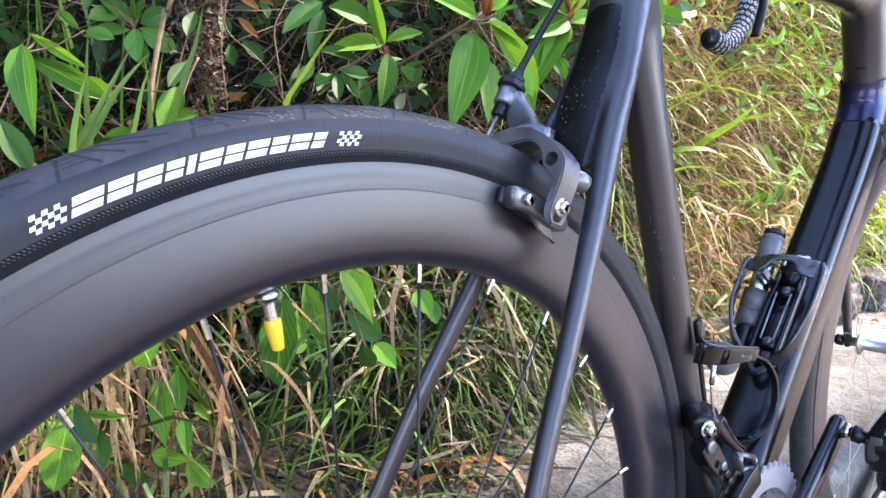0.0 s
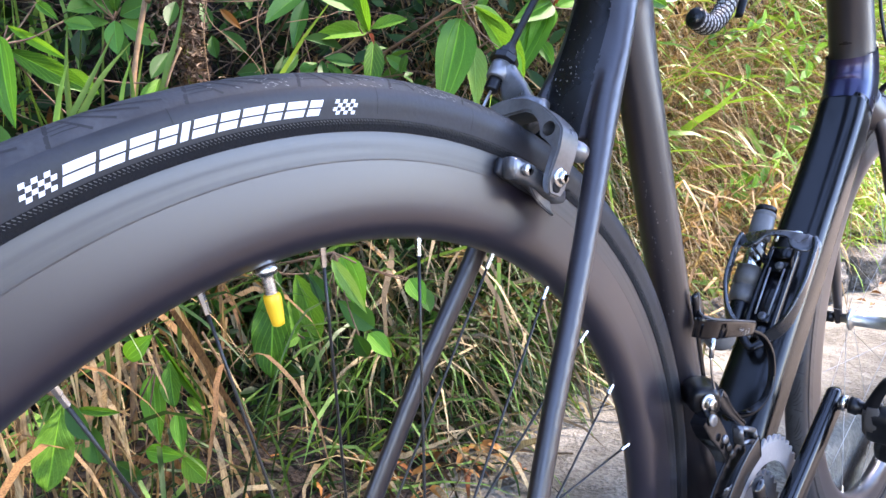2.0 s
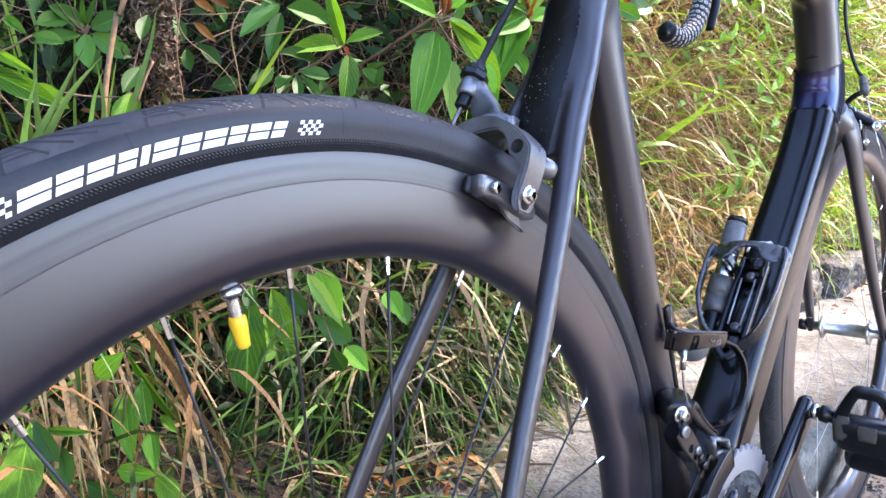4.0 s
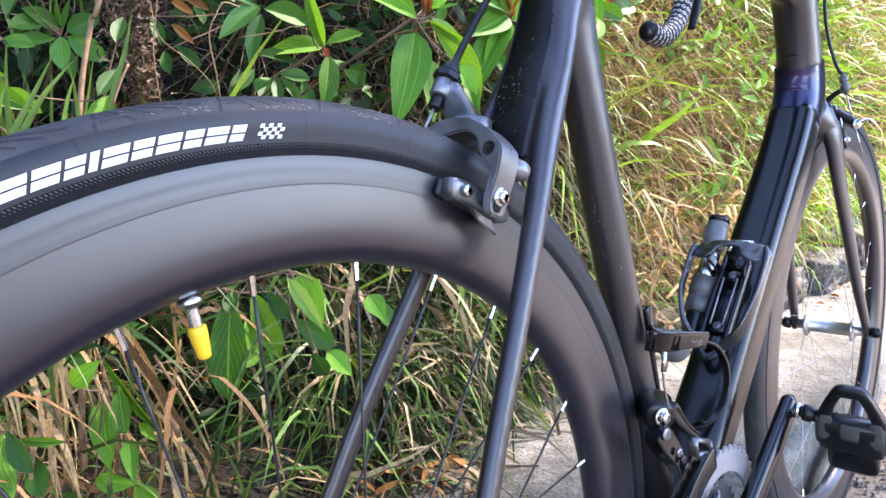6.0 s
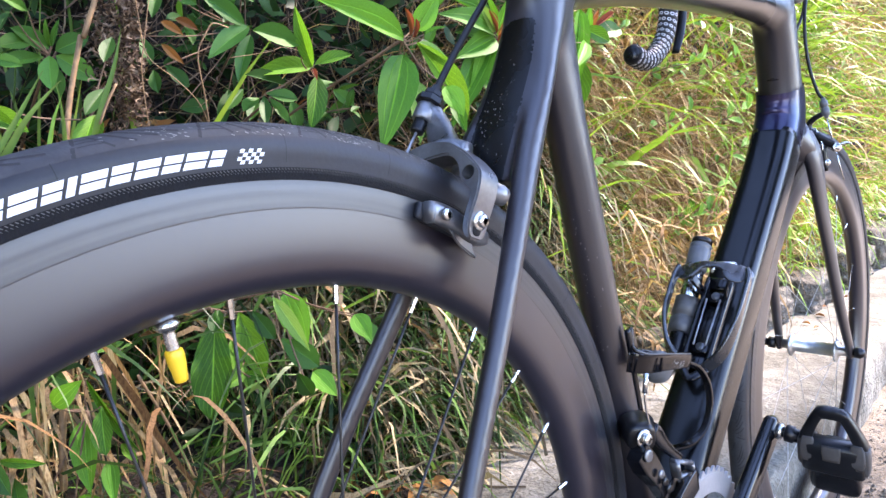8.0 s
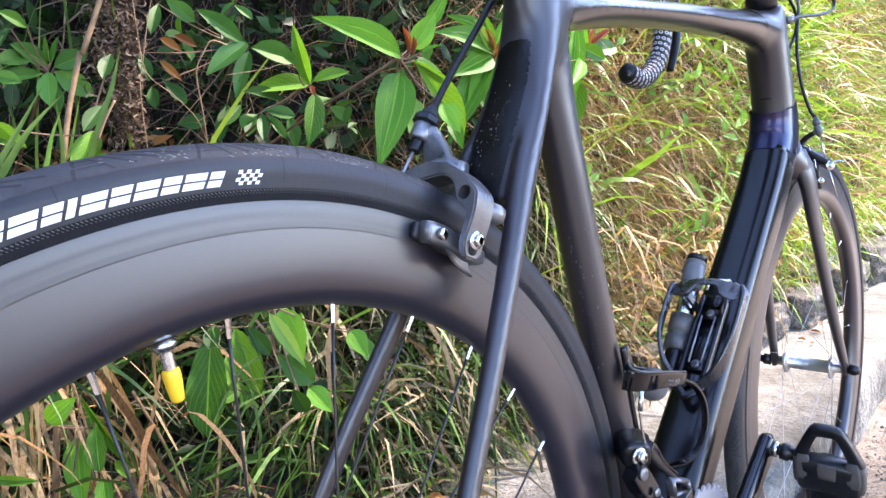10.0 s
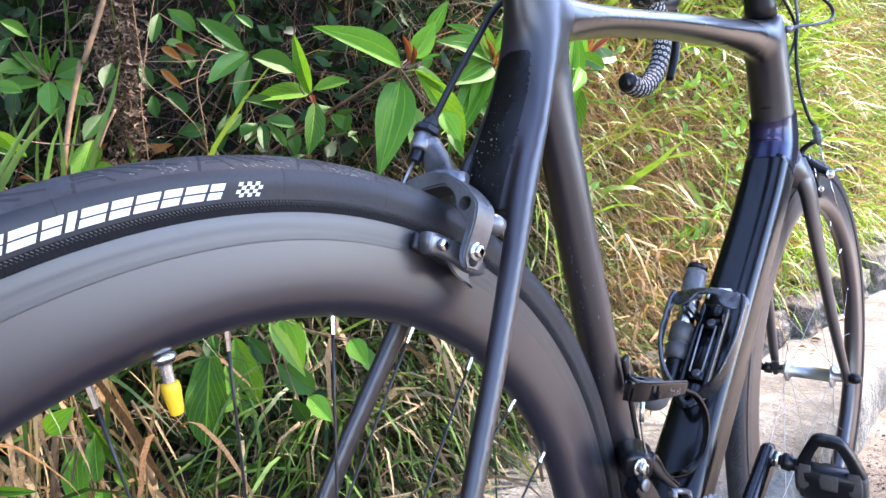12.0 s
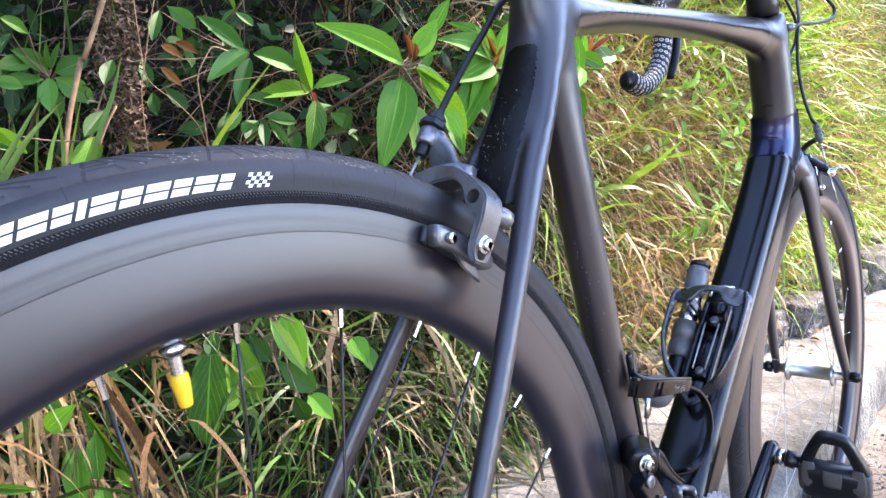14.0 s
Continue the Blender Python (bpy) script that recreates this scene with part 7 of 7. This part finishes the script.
plant_at("broad_leaf_plant", (1.183, 0.500, 0.912), "dark glossy shrub with orange young leaves beside the bank", (
    ("O", 1.173, 0.500, 0.916, 1.071, 0.470, 0.964, 0.0467),
    ("D", 1.198, 0.500, 0.919, 1.297, 0.470, 0.945, 0.0448),
    ("P", 1.213, 0.500, 0.915, 1.298, 0.480, 0.908, 0.0351),
    ("O", 1.167, 0.500, 0.903, 1.075, 0.470, 0.832, 0.0531),
    ("L", 1.160, 0.500, 0.863, 1.093, 0.470, 0.754, 0.0421),
    ("R", 1.193, 0.500, 0.923, 1.205, 0.480, 0.973, 0.0121),
    ("O", 1.183, 0.500, 0.922, 1.171, 0.480, 0.980, 0.0226),
    ("R", 1.209, 0.500, 0.935, 1.279, 0.480, 0.980, 0.0138),
))
plant_at("shrub", (0.444, 0.52, 0.798), "young shrub with narrow green leaves among dead grass", (
    ("L", 0.461, 0.544, 0.802, 0.362, 0.514, 0.795, 0.0266),
    ("L", 0.444, 0.518, 0.798, 0.397, 0.488, 0.861, 0.0213),
    ("L", 0.463, 0.537, 0.806, 0.509, 0.507, 0.824, 0.021),
    ("L", 0.451, 0.517, 0.787, 0.414, 0.487, 0.713, 0.03),
    ("D", 0.423, 0.512, 0.826, 0.334, 0.482, 0.833, 0.0299),
    ("D", 0.424, 0.547, 0.773, 0.34, 0.517, 0.785, 0.0212),
    ("D", 0.364, 0.52, 0.759, 0.394, 0.49, 0.75, 0.02),
    ("D", 0.362, 0.521, 0.756, 0.342, 0.491, 0.718, 0.0156),
    ("D", 0.374, 0.551, 0.756, 0.33, 0.521, 0.738, 0.02),
    ("D", 0.387, 0.547, 0.757, 0.397, 0.517, 0.725, 0.0148),
    ("R", 0.449, 0.524, 0.797, 0.432, 0.494, 0.778, 0.0059),
))
plant_at("shrub", (0.176, 0.72, 0.824), "green shrub with a whorl of oval leaves in the thicket", (
    ("G", 0.183, 0.75, 0.835, 0.135, 0.72, 0.853, 0.0265),
    ("G", 0.185, 0.734, 0.83, 0.217, 0.704, 0.848, 0.0272),
    ("G", 0.187, 0.739, 0.825, 0.223, 0.709, 0.792, 0.0307),
    ("G", 0.172, 0.72, 0.82, 0.158, 0.69, 0.775, 0.0262),
    ("G", 0.175, 0.75, 0.823, 0.11, 0.72, 0.808, 0.0216),
    ("D", 0.162, 0.74, 0.841, 0.117, 0.71, 0.832, 0.0244),
    ("D", 0.184, 0.751, 0.817, 0.181, 0.721, 0.774, 0.0208),
    ("G", 0.185, 0.748, 0.838, 0.169, 0.718, 0.862, 0.0079),
    ("G", 0.178, 0.724, 0.833, 0.176, 0.694, 0.86, 0.0078),
    ("D", 0.155, 0.726, 0.876, 0.122, 0.696, 0.886, 0.018),
    ("D", 0.133, 0.719, 0.871, 0.101, 0.689, 0.841, 0.0191),
))
plant_at("shrub", (0.5, 0.76, 0.9), "dark green shrub in the shade of the thicket", (
    ("G", 0.495, 0.758, 0.903, 0.403, 0.728, 0.939, 0.0311),
    ("G", 0.501, 0.755, 0.902, 0.411, 0.725, 0.854, 0.0332),
    ("G", 0.509, 0.764, 0.891, 0.458, 0.734, 0.818, 0.0281),
    ("D", 0.373, 0.776, 0.958, 0.401, 0.746, 0.926, 0.0282),
    ("D", 0.347, 0.752, 0.942, 0.318, 0.722, 0.897, 0.0196),
    ("D", 0.375, 0.779, 0.764, 0.41, 0.749, 0.769, 0.0268),
    ("D", 0.319, 0.766, 0.869, 0.315, 0.736, 0.824, 0.0197),
    ("D", 0.351, 0.764, 0.829, 0.371, 0.734, 0.794, 0.0222),
    ("D", 0.342, 0.785, 0.823, 0.33, 0.755, 0.786, 0.0203),
    ("D", 0.462, 0.771, 0.798, 0.424, 0.741, 0.735, 0.0217),
    ("D", 0.486, 0.765, 0.799, 0.433, 0.735, 0.762, 0.0218),
    ("D", 0.516, 0.771, 0.782, 0.478, 0.741, 0.747, 0.0225),
))
plant_at("herb", (0.17, 0.6, 0.728), "pale green upright leaf standing in the grass", (
    ("L", 0.183, 0.62, 0.735, 0.158, 0.59, 0.692, 0.0274),
    ("L", 0.064, 0.594, 0.738, 0.087, 0.564, 0.711, 0.0218),
    ("L", 0.165, 0.631, 0.696, 0.198, 0.601, 0.701, 0.0191),
))
plant_at("herb", (0.001, 0.55, 0.757), "bright yellow-green plant with toothed leaves", (
    ("O", -0.004, 0.543, 0.763, -0.016, 0.513, 0.678, 0.0331),
    ("L", 0.008, 0.572, 0.754, 0.073, 0.542, 0.712, 0.0243),
    ("L", 0.012, 0.576, 0.779, 0.054, 0.546, 0.744, 0.0114),
    ("D", 0.056, 0.543, 0.782, 0.072, 0.513, 0.775, 0.0151),
    ("L", 0.041, 0.574, 0.804, 0.047, 0.544, 0.788, 0.0114),
    ("D", -0.03, 0.557, 0.691, -0.013, 0.527, 0.64, 0.0252),
    ("L", 0.072, 0.565, 0.67, 0.1, 0.535, 0.677, 0.0147),
))
plant_at("herb", (0.18, 0.62, 0.731), "green plant with an oval leaf rising behind the tyre", (
    ("L", 0.178, 0.612, 0.733, 0.142, 0.582, 0.681, 0.0266),
    ("D", 0.195, 0.614, 0.767, 0.158, 0.584, 0.734, 0.0194),
    ("D", 0.213, 0.619, 0.832, 0.187, 0.589, 0.798, 0.0181),
))
plant_at("herb", (-0.02, 0.43, 0.419), "drooping crinkled bright green leaves under the rim", (
    ("C", -0.014, 0.46, 0.407, -0.044, 0.43, 0.337, 0.0356),
    ("D", -0.018, 0.43, 0.419, -0.012, 0.4, 0.384, 0.019),
    ("D", 0.007, 0.452, 0.378, -0.001, 0.422, 0.35, 0.0248),
    ("L", -0.003, 0.459, 0.397, 0.023, 0.429, 0.391, 0.0095),
))
plant_at("herb", (0.087, 0.47, 0.412), "cluster of bright green leaves low on the bank", (
    ("O", 0.088, 0.5, 0.399, 0.074, 0.47, 0.329, 0.0307),
    ("C", 0.099, 0.476, 0.415, 0.085, 0.446, 0.375, 0.0222),
    ("O", 0.101, 0.476, 0.353, 0.089, 0.446, 0.322, 0.0199),
    ("O", 0.065, 0.483, 0.32, 0.093, 0.453, 0.312, 0.0238),
    ("L", 0.108, 0.493, 0.292, 0.12, 0.463, 0.266, 0.025),
    ("O", 0.051, 0.466, 0.433, 0.067, 0.436, 0.458, 0.0248),
    ("L", 0.121, 0.492, 0.362, 0.123, 0.462, 0.349, 0.011),
    ("L", 0.093, 0.494, 0.444, 0.125, 0.464, 0.352, 0.0095),
    ("D", 0.034, 0.496, 0.315, 0.052, 0.466, 0.298, 0.0195),
))
plant_at("herb", (0.264, 0.52, 0.484), "hanging crinkled leaf beside the yellow valve cap", (
    ("C", 0.26, 0.513, 0.484, 0.222, 0.483, 0.358, 0.0481),
    ("L", 0.313, 0.55, 0.468, 0.327, 0.52, 0.375, 0.0369),
    ("C", 0.279, 0.516, 0.446, 0.267, 0.486, 0.405, 0.0165),
    ("D", 0.272, 0.526, 0.481, 0.244, 0.496, 0.466, 0.0193),
    ("D", 0.326, 0.536, 0.468, 0.336, 0.506, 0.431, 0.024),
))
plant_at("herb", (0.291, 0.41, 0.512), "pale broad leaves behind the spokes", (
    ("O", 0.314, 0.439, 0.504, 0.319, 0.409, 0.436, 0.0424),
    ("P", 0.281, 0.416, 0.506, 0.308, 0.386, 0.437, 0.0197),
    ("D", 0.302, 0.439, 0.448, 0.336, 0.409, 0.408, 0.0324),
    ("O", 0.336, 0.424, 0.399, 0.349, 0.394, 0.37, 0.0299),
    ("O", 0.402, 0.414, 0.461, 0.403, 0.384, 0.431, 0.031),
    ("D", 0.42, 0.415, 0.451, 0.414, 0.385, 0.421, 0.0236),
    ("D", 0.321, 0.409, 0.375, 0.286, 0.379, 0.409, 0.0213),
))

for base, tip, w in (((0.339, 0.74, 0.888), (0.361, 0.72, 0.870), 0.013), ((0.362, 0.74, 0.895), (0.387, 0.72, 0.880), 0.014), ((0.336, 0.74, 0.855), (0.357, 0.72, 0.826), 0.012)):
    dead = shared("dead_leaf", L_DEAD[0], None, leaf_pose(base, tip, w, 0.2))
    tagged(dead, "curled orange-brown dead leaf caught on twigs", "leaf", "dead leaves")

rnd = random.Random(66)
for _ in range(9):
    x, y = rnd.uniform(1.95, 2.45), rnd.uniform(0.20, 0.28)
    a = rnd.uniform(0, 6.28)
    ln = rnd.uniform(0.018, 0.030)
    dead = shared("dead_leaf", L_DEAD[0], None, leaf_pose((x, y, 0.134), (x + math.cos(a) * ln, y + math.sin(a) * ln, 0.141), ln * 0.40, rnd.gauss(0, 0.15), (0, 0, 1)))
    tagged(dead, "curled brown dead leaf lying on the concrete kerb", "leaf", "dead leaves on the kerb")


def stalk(name, pts, r, material, label):
    bm = bmesh.new()
    loft(bm, [(*p, r, r * 0.7) for p in pts], (0.4, 0.8, 0.3), 8, 6)
    return tagged(part(name, bm, material), label, "stalk", "dry stalks")


stalk("dry_stalk", [(0.262, 0.66, 1.05), (0.226, 0.66, 0.920), (0.194, 0.66, 0.836)], 0.0048, M_CANE, "thick tan dry stalk leaning in the thicket")
stalk("dry_stalk", [(0.195, 0.67, 0.840), (0.170, 0.66, 0.760), (0.150, 0.64, 0.690)], 0.0048, M_CANE, "brown dry stalk in the thicket")
stalk("dry_stalk", [(0.132, 0.50, 0.437), (0.148, 0.49, 0.385), (0.158, 0.48, 0.335)], 0.0042, M_CANE, "split pale dry stalk hanging low")
stalk("dry_stalk", [(0.150, 0.50, 0.431), (0.180, 0.50, 0.360), (0.203, 0.50, 0.290)], 0.0026, M_CANE, "thin tan dry stalk hanging low")
stalk("dry_stalk", [(0.072, 0.50, 0.430), (0.065, 0.50, 0.380), (0.061, 0.50, 0.33)], 0.0052, M_CANE, "broad brown dry stalk hanging low")
stalk("dry_stalk", [(0.048, 0.52, 0.420), (0.046, 0.51, 0.37), (0.044, 0.50, 0.32)], 0.0040, M_CANE, "brown dry stalk hanging low")
stalk("dry_stalk", [(0.159, 0.55, 0.718), (0.170, 0.55, 0.743), (0.182, 0.55, 0.764)], 0.0022, M_CANE, "split pale husk standing behind the tyre")
stalk("dry_stalk", [(0.326, 0.60, 0.69), (0.321, 0.60, 0.762), (0.316, 0.60, 0.815), (0.330, 0.60, 0.845), (0.343, 0.60, 0.861), (0.366, 0.60, 0.858)], 0.0014, M_CANE, "thin orange bent stalk in the thicket")
stalk("vine", [(0.236, 0.60, 0.930), (0.240, 0.60, 0.857), (0.247, 0.60, 0.809), (0.283, 0.60, 0.781), (0.311, 0.60, 0.753), (0.330, 0.61, 0.72)], 0.0009, M_CANE, "thin pale vine trailing through the thicket")
stalk("vine", [(0.275, 0.60, 0.95), (0.256, 0.60, 0.881), (0.245, 0.60, 0.830), (0.237, 0.60, 0.786), (0.240, 0.60, 0.70)], 0.0009, M_CANE, "thin pale vine hanging over the dead fern")
stalk("vine", [(0.330, 0.55, 0.806), (0.394, 0.55, 0.820), (0.423, 0.55, 0.829), (0.470, 0.55, 0.822)], 0.0007, M_CANE, "thin pale twig across the young shrub")


def grass_blade(pts, wide, material, label):
    """One long folded blade through its points, tapering to the tip."""
    bm = bmesh.new()
    line = [Vector(p) for p in spline(pts, 6)]
    rows = []
    for i, p in enumerate(line):
        u = i / (len(line) - 1)
        tan = (line[min(i + 1, len(line) - 1)] - line[max(i - 1, 0)]).normalized()
        side = tan.cross(Vector((-0.5, -0.75, 0.2))).normalized() * wide * 0.5 * (1 - u ** 2.5)
        fold = tan.cross(side).normalized() * wide * 0.18
        rows.append([bm.verts.new(p - side - fold), bm.verts.new(p), bm.verts.new(p + side - fold)])
    for a, b in zip(rows, rows[1:]):
        for k in (0, 1):
            bm.faces.new((a[k], a[k + 1], b[k + 1], b[k]))
    return tagged(part("grass_blade", bm, material), label, "grass", "tall grass behind the tyre")


TALL = "tall bright green grass blade behind the tyre"
grass_blade([(0.150, 0.60, 0.64), (0.171, 0.58, 0.728), (0.194, 0.58, 0.786), (0.209, 0.58, 0.838)], 0.0075, M_GRASS, TALL)
grass_blade([(0.000, 0.52, 0.60), (0.042, 0.50, 0.673), (0.072, 0.50, 0.720), (0.108, 0.50, 0.760)], 0.0085, M_GRASS, TALL)
grass_blade([(-0.010, 0.52, 0.60), (0.039, 0.50, 0.682), (0.065, 0.50, 0.724), (0.092, 0.50, 0.770)], 0.0070, M_GRASS, TALL)
grass_blade([(0.112, 0.55, 0.60), (0.116, 0.54, 0.691), (0.117, 0.54, 0.729), (0.114, 0.54, 0.765)], 0.0050, M_GRASS, TALL)
grass_blade([(0.060, 0.51, 0.60), (0.084, 0.50, 0.680), (0.094, 0.50, 0.716), (0.106, 0.50, 0.745)], 0.0055, M_LIME, TALL)
grass_blade([(0.055, 0.55, 0.60), (0.050, 0.54, 0.680), (0.052, 0.54, 0.730), (0.060, 0.54, 0.790)], 0.0070, M_GRASS, TALL)
grass_blade([(0.020, 0.50, 0.58), (0.018, 0.49, 0.650), (0.028, 0.49, 0.700), (0.040, 0.49, 0.735)], 0.0075, M_LIME, TALL)
